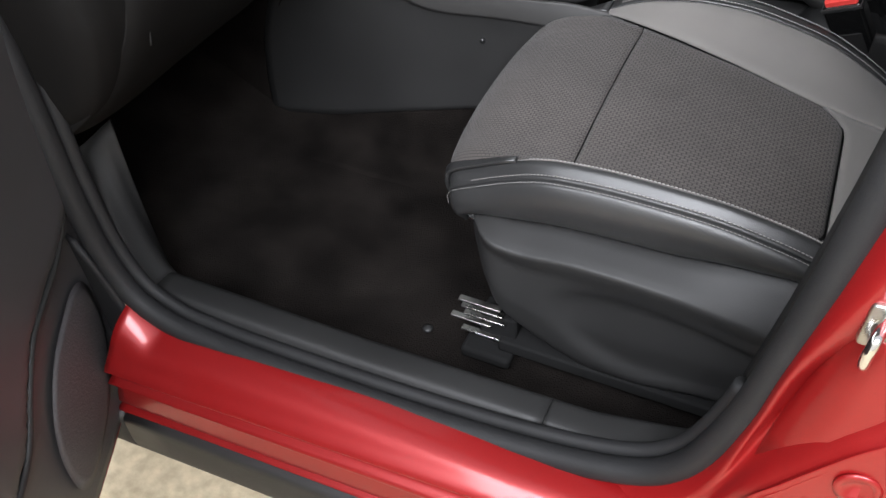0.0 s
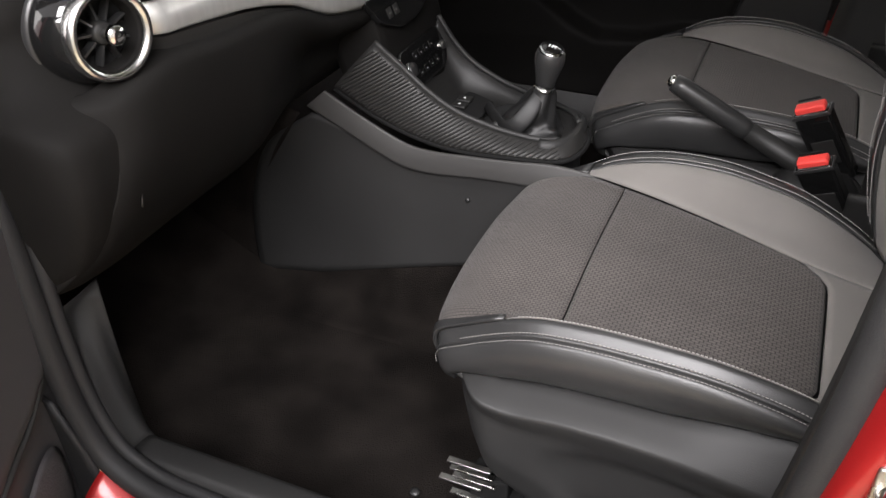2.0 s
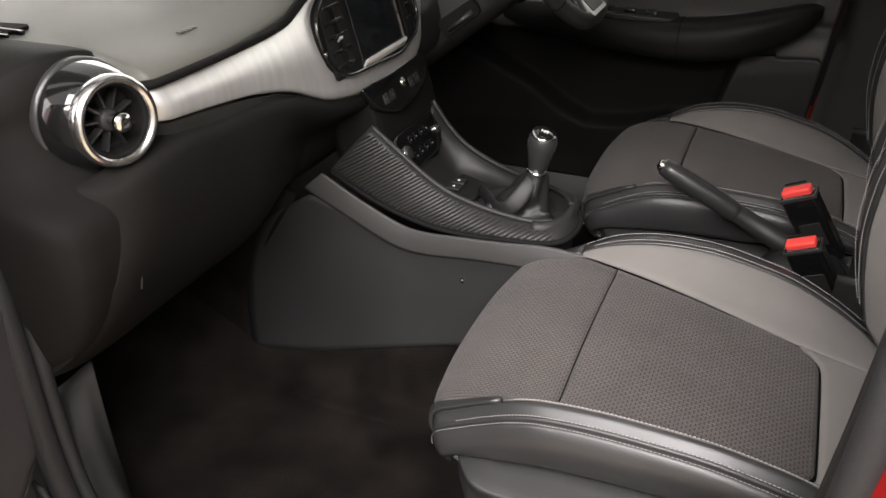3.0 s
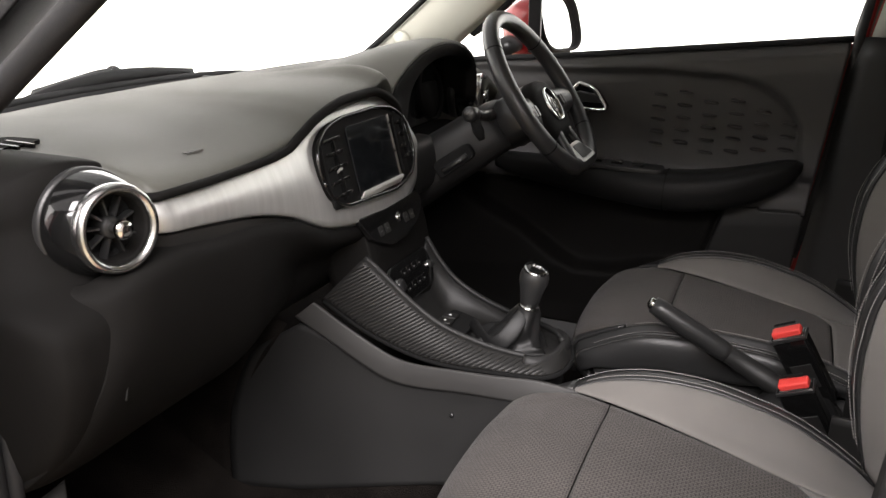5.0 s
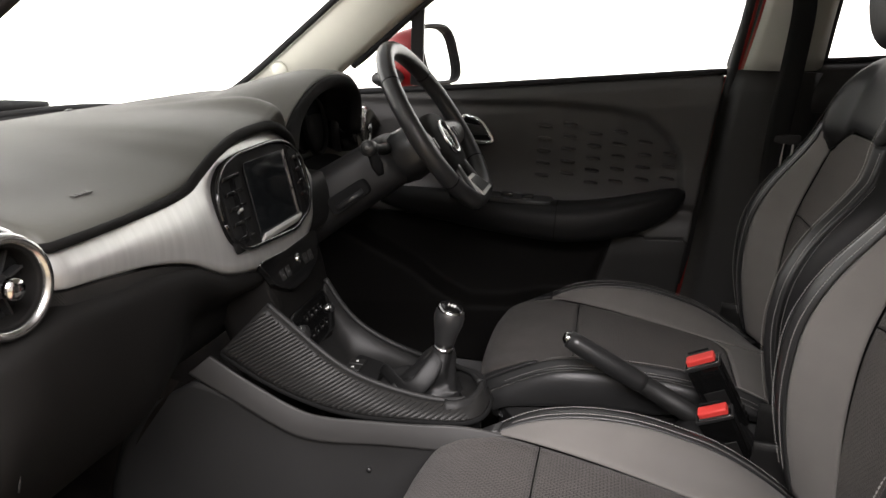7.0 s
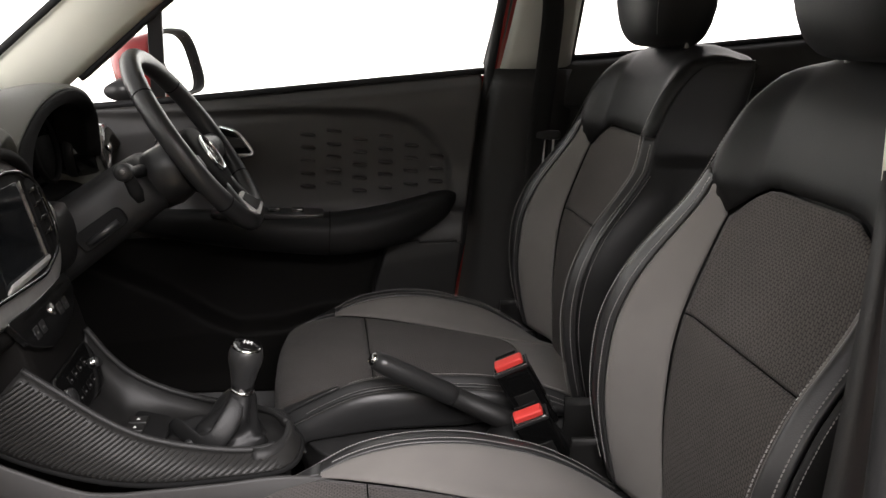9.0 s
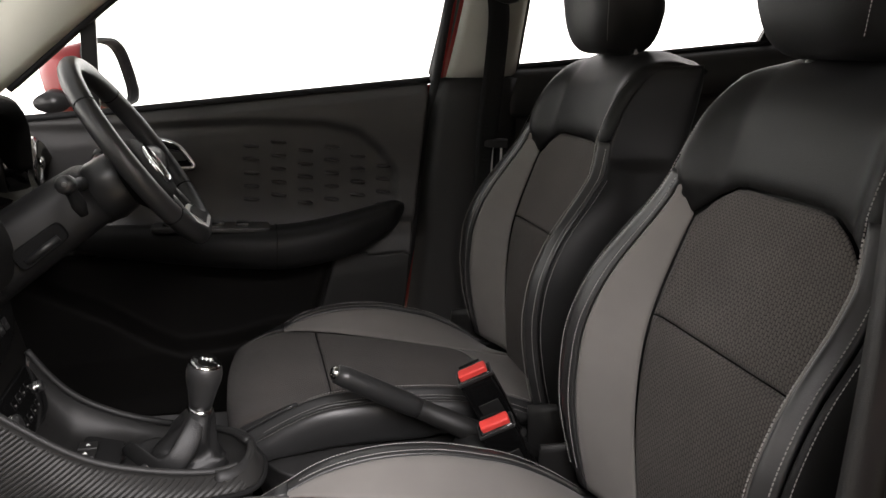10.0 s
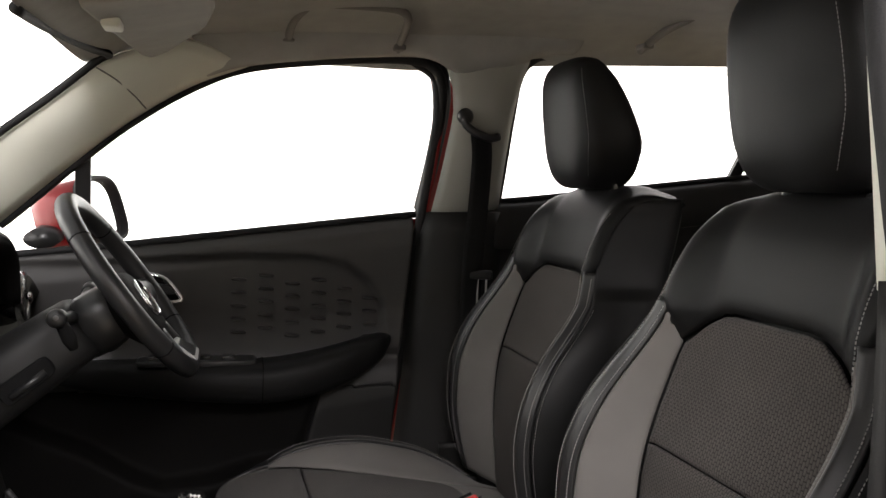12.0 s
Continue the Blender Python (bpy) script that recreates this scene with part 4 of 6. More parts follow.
# ---- dashboard ----
dash = thing("dashboard", "dark soft-topped dashboard with a brushed silver band and round air vent", "dashboard")
DX = [-0.56, -0.42, -0.27, -0.14, -0.06, -0.012, 0.006]
DZ = {-0.595: (0.974, 0.999, 1.012, 1.015, 1.010, 0.998, 0.980), -0.56: (0.975, 1.0, 1.012, 1.012, 1.002, 0.991, 0.978),
      -0.535: (0.978, 1.002, 1.012, 1.011, 1.001, 0.991, 0.978),
      -0.40: (0.98, 1.005, 1.012, 1.009, 0.999, 0.989, 0.978), -0.25: (0.98, 1.008, 1.016, 1.015, 1.008, 1.000, 0.991), -0.18: (0.98, 1.01, 1.02, 1.027, 1.026, 1.022, 1.014),
      -0.12: (0.98, 1.01, 1.026, 1.038, 1.040, 1.036, 1.028), 0.0: (0.98, 1.012, 1.03, 1.044, 1.050, 1.046, 1.038), 0.08: (0.98, 1.012, 1.035, 1.052, 1.056, 1.048, 1.035),
      0.16: (0.98, 1.012, 1.03, 0.965, 0.88, 0.86, 0.85), 0.45: (0.98, 1.012, 1.03, 0.965, 0.88, 0.86, 0.85), 0.56: (0.977, 1.005, 1.02, 0.97, 0.91, 0.89, 0.88), 0.62: (0.975, 1.0, 1.02, 1.03, 1.02, 1.0, 0.98), 0.72: (0.955, 0.98, 0.99, 1.0, 0.99, 0.97, 0.95)}
rows = []
for y, zs_ in DZ.items():
    # the near end draws back round the vent
    back_off = -0.034 if y < -0.58 else (-0.010 if y < -0.55 else 0.0)
    bow = 0.13 * (abs(y) / 0.7) ** 2
    rows.append([(x + (bow if k == 0 else bow * 0.5 if k == 1 else 0) + (back_off if k > 3 else 0), y, z) for k, (x, z) in enumerate(zip(DX, zs_))] + [(0.000 + back_off, y, zs_[-1] - 0.014), (-0.014 + back_off, y, zs_[-1] - 0.032)])
part("dash_pad", sheet(rows, 90, 44), DASH_SOFT, dash, "soft dark grey dash pad", solid=0.012)
# rolled front edge of the pad
edge = cr([(-0.025, -0.590, 0.976), (0.004, -0.562, 0.974), (0.012, -0.53, 0.974), (0.014, -0.40, 0.974), (0.014, -0.291, 0.979), (0.013, -0.244, 0.995), (0.011, -0.193, 1.013), (0.008, -0.119, 1.028), (0.006, -0.036, 1.031), (0.006, 0.021, 1.029), (0.006, 0.075, 1.012), (0.006, 0.112, 0.986), (0.004, 0.128, 0.950)], 90)
part("pad_edge", tube(edge, np.interp(edge[:, 1], [-0.4, -0.2, 0.1], [0.0055, 0.0075, 0.0085]), 10), LOW_DASH, dash, "dark lip under the pad")

# brushed silver band that widens round the screen
band = [(-0.590, 0.972, 0.932), (-0.560, 0.972, 0.929), (-0.47, 0.972, 0.919), (-0.38, 0.973, 0.906), (-0.30, 0.977, 0.885), (-0.25, 0.987, 0.862), (-0.21, 1.000, 0.845), (-0.16, 1.016, 0.833), (-0.08, 1.026, 0.822), (0.01, 1.027, 0.816), (0.08, 1.014, 0.823), (0.13, 0.988, 0.850), (0.155, 0.945, 0.900)]
P = []
for y, zt, zb in cr(band, 80):
    row = []
    for k in np.linspace(0, 1, 18):
        z = zt + (zb - zt) * k
        row.append((0.004 + (0.98 - z) * 0.29 + 0.008 * math.sin(math.pi * k) - (0.012 if k in (0, 1) else 0) - max(0.0, -0.55 - y) * 0.9, y, z))
    P.append(row)
part("silver_band", grid(P), SILVER, dash, "brushed silver trim band", solid=0.008)
# thin ribbed strip under the band
P = []
for y, zt, zb in cr(band[:6], 40):
    P.append([(0.004 + (0.98 - z) * 0.29 - 0.002 - max(0.0, -0.55 - y) * 0.9 - 0.012 * max(0.0, min(1.0, (y + 0.30) / 0.06)), y, z) for z in np.linspace(zb - 0.001, zb - 0.003 - 0.019 * max(0.0, min(1.0, (-0.25 - y) / 0.2)), 6)])
part("ribbed_strip", grid(P), LOW_DASH, dash, "dark ribbed strip", solid=0.005)

# fine slanted ribs on the strip
verts, faces = [], []
C = cr(band[:6], 400)
for k in range(4, 396, 3):
    y, zt, zb = C[k]
    h = 0.003 + 0.019 * max(0.0, min(1.0, (-0.25 - y) / 0.2))
    base = len(verts)
    for t in (0.0, 0.5, 1.0):
        z = zb - 0.001 - h * t
        yy = y + 0.010 * t
        x = 0.004 + (0.98 - z) * 0.29 - 0.0015 - max(0.0, -0.55 - yy) * 0.9 - 0.012 * max(0.0, min(1.0, (yy + 0.30) / 0.06))
        verts += [(x, yy - 0.0009, z), (x + 0.0014, yy, z), (x, yy + 0.0009, z)]
    for i in range(2):
        q = base + 3 * i
        faces += [(q, q + 1, q + 4, q + 3), (q + 1, q + 2, q + 5, q + 4)]
tagged(part("strip_ribs", (np.array(verts), faces, None), CARBON, dash, "fine slanted ribs", smooth=False), kind="stuff")


def screen_at(y, z, out=0.0):
    """The face of the screen: leans forward towards its top."""
    return (0.002 + (0.98 - z) * 0.29 + out, y, z)


BEZEL = [(y - 0.030, z) for y, z in ((-0.190, 0.925), (-0.183, 0.960), (-0.147, 0.984), (-0.095, 0.993), (0.04, 0.995), (0.10, 0.987), (0.145, 0.961), (0.153, 0.90), (0.130, 0.868), (0.05, 0.850), (-0.14, 0.862), (-0.177, 0.885))]
unit = part("screen_bezel", prism([screen_at(y, z, -0.02) for y, z in rounded(BEZEL, 0.02, 4)], (0.030, 0, 0.010)), LOW_DASH, dash, "black screen surround", bevel=0.004)
ring = np.array([screen_at(y, z, 0.013) for y, z in rounded([((y + 0.052) * 0.985 - 0.052, (z - 0.926) * 0.985 + 0.926) for y, z in BEZEL], 0.022, 5)]) + np.array([0, 0, 0.012])
part("bezel_rim", tube(np.vstack([ring, ring[:1]]), 0.003, 8, closed=False), GLOSS, unit)
part("screen", prism([screen_at(y, z, 0.010) for y, z in rounded([(-0.112, 0.978), (0.040, 0.978), (0.040, 0.872), (-0.112, 0.872)], 0.006, 4)], (0.004, 0, 0.0115)), SCREEN, unit, "dark switched-off touch screen", bevel=0.001)
part("screen_foot", prism([screen_at(y, z, 0.012) for y, z in rounded([(-0.110, 0.8745), (0.046, 0.8745), (0.046, 0.8685), (-0.110, 0.8685)], 0.002, 3)], (0.006, 0, 0.0115)), TONGUE, unit, "bright strip below the screen", bevel=0.001)
part("screen_edge", prism([screen_at(y, z, 0.0115) for y, z in ((0.0405, 0.978), (0.0418, 0.978), (0.0418, 0.872), (0.0405, 0.872))], (0.005, 0, 0.0115)), STEEL, unit, "thin bright screen edge")
for y0, y1, zz in ((-0.197, -0.137, (0.972, 0.951, 0.930, 0.909, 0.888)), (0.062, 0.104, (0.965, 0.945, 0.925, 0.905))):
    part("side_vent", prism([screen_at(y, z, 0.0105) for y, z in rounded([(y0, 0.975), (y1, 0.975), (y1, 0.872), (y0, 0.872)], 0.012, 4)], (0.003, 0, 0.0115)), DARK, unit, "dark side air vent")
    for z in zz:
        part("slat", prism([screen_at(y, q, 0.012) for y, q in ((y0 + 0.004, z), (y1 - 0.004, z), (y1 - 0.004, z - 0.004), (y0 + 0.004, z - 0.004))], (0.007, 0, 0.010)), GLOSS, unit, bevel=0.001)
    part("vent_divider", prism([screen_at(y, q, 0.013) for y, q in (((y0 + y1) / 2 - 0.002, 0.968), ((y0 + y1) / 2 + 0.002, 0.968), ((y0 + y1) / 2 + 0.002, 0.880), ((y0 + y1) / 2 - 0.002, 0.880))], (0.008, 0, 0.010)), GLOSS, unit)
    if y0 < 0:
        part("vent_tab", prism([screen_at((y0 + y1) / 2 + dy, 0.928 + dz, 0.018) for dy, dz in ((-0.005, 0.002), (0.005, 0.002), (0.005, -0.002), (-0.005, -0.002))], (0.005, 0, 0.006)), SILVER, unit, "small bright vent tab", bevel=0.001)

# lower face with the glove box
lower = []
edge_y = lambda z: float(np.interp(z, [0.64, 0.66, 0.72, 0.77, 0.83, 0.885], [-0.742, -0.738, -0.715, -0.692, -0.668, -0.676]))
for y, zt in ((-0.673, 0.884), (-0.655, 0.886), (-0.62, 0.896), (-0.56, 0.904), (-0.52, 0.901), (-0.47, 0.895), (-0.38, 0.889), (-0.30, 0.875), (-0.25, 0.856), (-0.21, 0.840), (-0.15, 0.828), (-0.03, 0.812), (0.07, 0.816), (0.13, 0.826), (0.20, 0.826), (0.45, 0.826), (0.70, 0.826)):
    k = (zt - 0.64) / 0.26
    row = []
    for x, z in ((0.002, zt + 0.003), (0.022, zt - 0.001), (0.032, zt - 0.012), (0.034, 0.64 + 0.19 * k), (0.020, 0.65 + 0.115 * k), (-0.012, 0.655 + 0.05 * k), (-0.062, 0.662), (-0.13, 0.652), (-0.26, 0.65), (-0.50, 0.65)):
        # the near end follows the curved seam
        near_y = edge_y(z)
        x -= 0.055 * max(0.0, min(1.0, (y + 0.37) / 0.16)) * max(0.0, min(1.0, (zt - 0.012 - z) / 0.03)) * (y < 0.1)
        x -= 0.09 * max(0.0, min(1.0, (y - 0.07) / 0.06))
        yy = near_y if y < -0.665 else (lerp(near_y, -0.56, (y + 0.673) / 0.113) if y < -0.56 else y)
        tuck = 1.0 if y < -0.665 else (0.35 if y < -0.64 else 0.0)
        row.append((x - (0.034 if z > 0.855 else 0.012) * tuck, yy, z + (0.008 * tuck if z < 0.75 else 0.0)))
    lower.append(row)
part("glove_box_face", sheet(lower, 84, 48), LOW_DASH, dash, "grained lower dash with glove box, darkened for shade", solid=0.010)
part("glove_handle", prism([(0.016, -0.405 + y, 0.752 + z) for y, z in rounded([(-0.045, -0.008), (0.05, 0.004), (0.05, 0.016), (-0.045, 0.004)], 0.004, 3)], (0.010, 0, 0.003)), PLASTIC, dash, "small glove box catch", bevel=0.003)
part("glove_seam", tube(cr([(0.0330, -0.655, 0.765), (0.0350, -0.648, 0.795), (0.0355, -0.620, 0.815)], 12), 0.0012, 6), PLASTIC_GREY, dash)

# near end, drawn back round the vent
rows = []
for y, xf, zt, lowx in ((-0.585, -0.030, 1.016, 0.012), (-0.605, -0.040, 1.020, 0.012), (-0.632, -0.044, 1.022, 0.026), (-0.66, -0.050, 1.018, 0.031), (-0.688, -0.062, 1.008, 0.031), (-0.712, -0.088, 0.995, 0.029), (-0.730, -0.13, 0.98, 0.018), (-0.742, -0.20, 0.965, -0.02), (-0.752, -0.30, 0.95, -0.14)):
    b_ = 0.13 * (abs(y) / 0.7) ** 2
    top_z = np.interp(y, [-0.75, -0.66, -0.585], [-0.035, -0.004, 0.0])
    rows.append([(min(-0.56 + b_, xf - 0.16), y, 0.974 + top_z), (min(-0.42 + 0.5 * b_, xf - 0.12), y, 0.999 + top_z), (min(-0.27, xf - 0.08), y, 1.012 + top_z), (min(-0.14, xf - 0.05), y, zt - 0.001), (xf - 0.024, y, zt), (xf - 0.008, y, zt - 0.008), (xf, y, zt - 0.03), (xf + 0.004, y, 0.95), (lerp(xf, lowx, 0.35), y, 0.905),
                 (lerp(xf, lowx, 0.90), y, 0.872), (lowx, y, 0.83), (lowx - 0.003, y, 0.79), (lowx - 0.018, y, 0.74), (lowx - 0.048, y, 0.695), (lowx - 0.10, y, 0.664), (lowx - 0.17, y, 0.655), (lowx - 0.28, y, 0.652)])
part("dash_end", sheet(rows, 44, 80), LOW_DASH, dash, "grained dash end, darkened for shade", solid=0.008)
# demister slot
slot = part("demister_slot", prism([(-0.20 + x, -0.60 + y, 1.011) for x, y in rounded([(-0.03, -0.10), (0.03, -0.07), (0.02, 0.07), (-0.03, 0.06)], 0.012, 4)], (0, 0, 0.006)), DARK, dash, "black demister slot")
for k in range(7):
    part("slat", box((-0.205 + 0.003 * k, -0.68 + k * 0.020, 1.0155), (0.045, 0.004, 0.005)), SATIN, slot)


def round_vent(centre, axis, name="round_vent"):
    c, a = np.array(centre, float), np.array(axis, float)
    a /= np.linalg.norm(a)
    up = np.array([0, 0, 1.0])
    side = np.cross(up, a)
    side /= np.linalg.norm(side)
    up = np.cross(a, side)
    pod = part(name, revolve([(0.0605, -0.080), (0.0605, -0.050), (0.0600, -0.042), (0.0575, -0.030), (0.0540, -0.016), (0.048, -0.006), (0.044, -0.004)], c, a, 56, cap=False), GLOSS, dash, "glossy black round vent pod")
    part("pod_rim", revolve([(0.0600, -0.066), (0.0630, -0.060), (0.0635, -0.052), (0.0625, -0.047), (0.060, -0.046)], c, a, 56, cap=False), SATIN, pod, "satin rim round the pod")
    part("chrome_ring", revolve([(0.0465, -0.018), (0.0495, -0.008), (0.0502, 0.002), (0.0482, 0.009), (0.043, 0.010), (0.0395, 0.003), (0.0395, -0.02)], c, a, 56, cap=False), RING, pod, "satin silver vent ring")
    part("inner_ring", revolve([(0.0410, 0.001), (0.0385, 0.004), (0.0365, -0.002), (0.0355, -0.02)], c, a, 48, cap=False), LOW_DASH, pod)
    part("throat", revolve([(0.040, -0.022), (0.02, -0.032), (0.002, -0.034)], c, a, 40, cap=False), DARK, pod)
    part("core", revolve([(0.0125, -0.028), (0.0125, -0.008), (0.010, -0.006)], c, a, 28), PLASTIC, pod)
    part("centre_knob", revolve([(0.006, -0.008), (0.0065, 0.004), (0.0105, 0.007), (0.0112, 0.013), (0.0090, 0.017), (0.002, 0.0176)], c, a, 28), CHROME, pod, "chrome vent knob")
    for k in range(9):
        q = 2 * math.pi * k / 9 + 0.3
        d = math.cos(q) * side + math.sin(q) * up
        e = np.cross(a, d)
        p0, p1 = c + d * 0.013 - a * 0.010, c + d * 0.036 - a * 0.014
        part("vane", prism([p0 - e * 0.0012, p1 - e * 0.0012, p1 + e * 0.0012, p0 + e * 0.0012], tuple(-a * 0.012)), SATIN, pod)
    return pod


round_vent((0.014, -0.627, 0.956), (1, -0.22, 0.08))
round_vent((-0.005, 0.605, 0.955), (1, 0.10, 0.06))

# instrument hood
arch = [(0.088, 0.93), (0.090, 0.990), (0.112, 1.026), (0.172, 1.058), (0.25, 1.081), (0.34, 1.090), (0.42, 1.085), (0.49, 1.067), (0.545, 1.03), (0.56, 0.95)]
mouth = [(0.205, 0.93), (0.211, 0.970), (0.222, 1.000), (0.243, 1.022), (0.285, 1.043), (0.345, 1.056), (0.42, 1.060), (0.485, 1.050), (0.528, 1.02), (0.54, 0.95)]
rows = []
for x, k, dz in ((0.000, 1.0, 0.0), (-0.003, 1.03, 0.006), (-0.03, 1.05, 0.008), (-0.07, 1.06, 0.004), (-0.14, 1.10, -0.015), (-0.25, 1.2, -0.06)):
    # the near flank spreads out into the pad
    near_k = float(np.interp(x, [-0.25, -0.14, -0.07, -0.03, 0.0], [2.3, 1.75, 1.35, 1.12, 1.0]))
    rows.append([(x, 0.345 + (y - 0.345) * (near_k if y < 0.345 else k), max(0.93, z + dz)) for y, z in arch])
part("instrument_hood", sheet(rows, 30, 46), DASH_SOFT, dash, "soft dark instrument hood", solid=0.008)
# broad front lip, then the lining running back to the instruments
rows = [[(x, lerp(ya, yb, k), lerp(za, zb, k)) for (ya, za), (yb, zb) in zip(arch, mouth)] for x, k in ((0.001, 0.0), (0.003, 0.12), (-0.002, 0.5), (-0.012, 0.88), (-0.020, 1.0))]
rows += [[(x, 0.375 + (y - 0.375) * k, max(0.93, z + dz)) for y, z in mouth] for x, k, dz in ((-0.05, 1.02, 0.004), (-0.09, 1.04, 0.006))]
part("hood_lining", sheet(rows, 16, 46, flip=True), LOW_DASH, dash, "black hood lining", solid=0.004)
cluster = part("instrument_panel", prism([(-0.085, y, z) for y, z in rounded([(0.14, 0.90), (0.54, 0.90), (0.535, 1.04), (0.47, 1.075), (0.33, 1.062), (0.16, 1.01)], 0.03, 4)], (0.012, 0, 0.006)), SCREEN, dash, "dark instrument panel")
for y in (0.245, 0.44):
    part("gauge_ring", revolve([(0.062, 0), (0.064, 0.008), (0.060, 0.012), (0.056, 0.006)], (-0.071, y, 0.975), (1, 0, 0.2), 44, cap=False), LOW_DASH, cluster, "dim gauge ring")
    part("gauge_face", revolve([(0.056, 0.0), (0.056, 0.002), (0.001, 0.003)], (-0.071, y, 0.975), (1, 0, 0.2), 40), LOW_DASH, cluster)

part("cluster_shelf", sheet([[(-0.09, y, 0.905), (-0.06, y, 0.900), (-0.035, y, 0.892)] for y in (0.13, 0.35, 0.56)], 8, 6), DARK, dash, "black shelf below the instruments", solid=0.006)
# centre stack behind the control panels
rows = []
for y, back_ in ((-0.097, 0.10), (-0.094, 0.02), (-0.086, 0.004), (-0.05, 0.0), (0.05, 0.0), (0.125, 0.0), (0.142, 0.006), (0.152, 0.03), (0.158, 0.10)):
    rows.append([(0.030 - back_, y, 0.845), (0.045 - back_, y, 0.82), (0.058 - back_, y, 0.785), (0.066 - back_, y, 0.755), (0.072 - back_, y, 0.735), (0.086 - back_, y, 0.70), (0.10 - back_, y, 0.665), (0.11 - back_, y, 0.64)])
part("middle_fascia", sheet(rows, 40, 26), LOW_DASH, dash, "matt black centre stack", solid=0.008)

# lower control panels in the middle
def tilt_plate(name, pts, x_of, push, material, parent, label="", bevel=0.002):
    return part(name, prism([(x_of(z), y, z) for y, z in pts], push), material, parent, label, bevel=bevel)


fx = lambda z: 0.046 + (0.815 - z) * 0.42
panel = tilt_plate("switch_panel", rounded([(-0.125, 0.838), (-0.02, 0.832), (0.09, 0.834), (0.118, 0.836), (0.122, 0.812), (0.085, 0.788), (0.02, 0.774), (-0.04, 0.774), (-0.095, 0.795)], 0.012, 4), fx, (0.010, 0, 0.004), GLOSS, dash, "glossy black switch panel", 0.003)
part("hazard_switch", revolve([(0.009, 0.0), (0.009, 0.004), (0.0065, 0.006), (0.001, 0.0065)], (fx(0.812) + 0.009, 0.012, 0.813), (0.92, 0, 0.39), 24), CHROME, panel, "bright round hazard switch")
for k, y in enumerate((-0.072, -0.048, 0.030, 0.054)):
    part("switch", prism([(fx(z) + 0.009, yy, z) for yy, z in ((y, 0.814), (y + 0.018, 0.814), (y + 0.018, 0.798), (y, 0.798))], (0.003, 0, 0.0015)), PLASTIC, panel, bevel=0.0015)
    part("switch_mark", prism([(fx(z) + 0.0118, yy, z) for yy, z in ((y + 0.006, 0.808), (y + 0.012, 0.808), (y + 0.012, 0.8055), (y + 0.006, 0.8055))], (0.001, 0, 0.0005)), GREY_MARK, panel)
gx = lambda z: 0.066 + (0.745 - z) * 0.45
climate = tilt_plate("climate_panel", rounded([(-0.072, 0.738), (0.090, 0.738), (0.098, 0.695), (0.075, 0.672), (-0.055, 0.672), (-0.078, 0.692)], 0.014, 4), gx, (0.008, 0, 0.004), GLOSS, dash, "black heating control panel", 0.003)
n = (0.91, 0, 0.41)
for y, r in ((-0.052, 0.0125), (0.076, 0.008)):
    part("climate_knob", revolve([(r, 0), (r, 0.007), (r * 0.9, 0.010), (r * 0.4, 0.011)], (gx(0.705) + 0.006, y, 0.708), n, 28), SATIN, climate, "black rotary knob")
    part("knob_ring", revolve([(r * 1.02, 0.001), (r * 1.12, 0.004), (r * 1.02, 0.006)], (gx(0.705) + 0.006, y, 0.708), n, 28, cap=False), CHROME, climate, "chrome ring")
for y in (-0.032, -0.010, 0.012, 0.034):
    for z in (0.722, 0.695):
        part("button", prism([(gx(zz) + 0.007, yy, zz) for yy, zz in ((y + 0.003, z + 0.006), (y + 0.017, z + 0.006), (y + 0.017, z - 0.006), (y + 0.003, z - 0.006))], (0.003, 0, 0.0015)), GLOSS, climate, bevel=0.0015)
        part("button_mark", prism([(gx(zz) + 0.0105, yy, zz) for yy, zz in ((y + 0.008, z + 0.001), (y + 0.012, z + 0.001), (y + 0.012, z - 0.001), (y + 0.008, z - 0.001))], (0.001, 0, 0.0005)), GREY_MARK, climate)
# bar for the raised airbag lettering
for k, yy in enumerate((-0.430, -0.421, -0.412, -0.403)):
    part("airbag_mark", box((-0.045, yy, 0.9968), (0.008, 0.006, 0.0016)), GREY_MARK, dash)

# ---- wipers outside the screen ----
wiper = thing("wiper", "black windscreen wiper resting below the glass", "wiper")
part("blade", tube(cr([(-0.565, -0.20, 0.990), (-0.575, -0.10, 1.000), (-0.58, 0.02, 1.006), (-0.58, 0.14, 1.005), (-0.575, 0.27, 0.998)], 30), [0.007 + 0.009 * math.sin(math.pi * k / 29) for k in range(30)], 8), RUBBER, wiper, "black rubber blade")
part("arm", tube(cr([(-0.585, -0.16, 0.994), (-0.59, -0.06, 1.006), (-0.592, 0.0, 1.013), (-0.59, 0.05, 1.015)], 20), 0.010, 8), SATIN, wiper, "black wiper arm")
part("arm_cap", revolve([(0.012, -0.012), (0.014, 0.0), (0.011, 0.010), (0.003, 0.013)], (-0.59, 0.045, 1.015), (0.2, 0, 1), 20), SATIN, wiper)
# light sensor on the pad
part("light_sensor", revolve([(0.012, 0.0), (0.011, 0.004), (0.006, 0.008), (0.001, 0.009)], (-0.40, 0.09, 1.010), (0, 0, 1), 20), SATIN, dash, "small dark light sensor")

# ---- steering wheel and column ----
wheel = thing("steering_wheel", "black leather steering wheel with silver lower spoke", "steering wheel")
WC = np.array([0.215, 0.346, 1.008])
WA = np.array([math.cos(radians(36)), 0, math.sin(radians(36))])
WD = np.array([math.sin(radians(36)), 0, -math.cos(radians(36))])
WR = np.array([0, 1.0, 0])


def on_wheel(r, d, a=0.0):
    return WC + WR * r + WD * d + WA * a


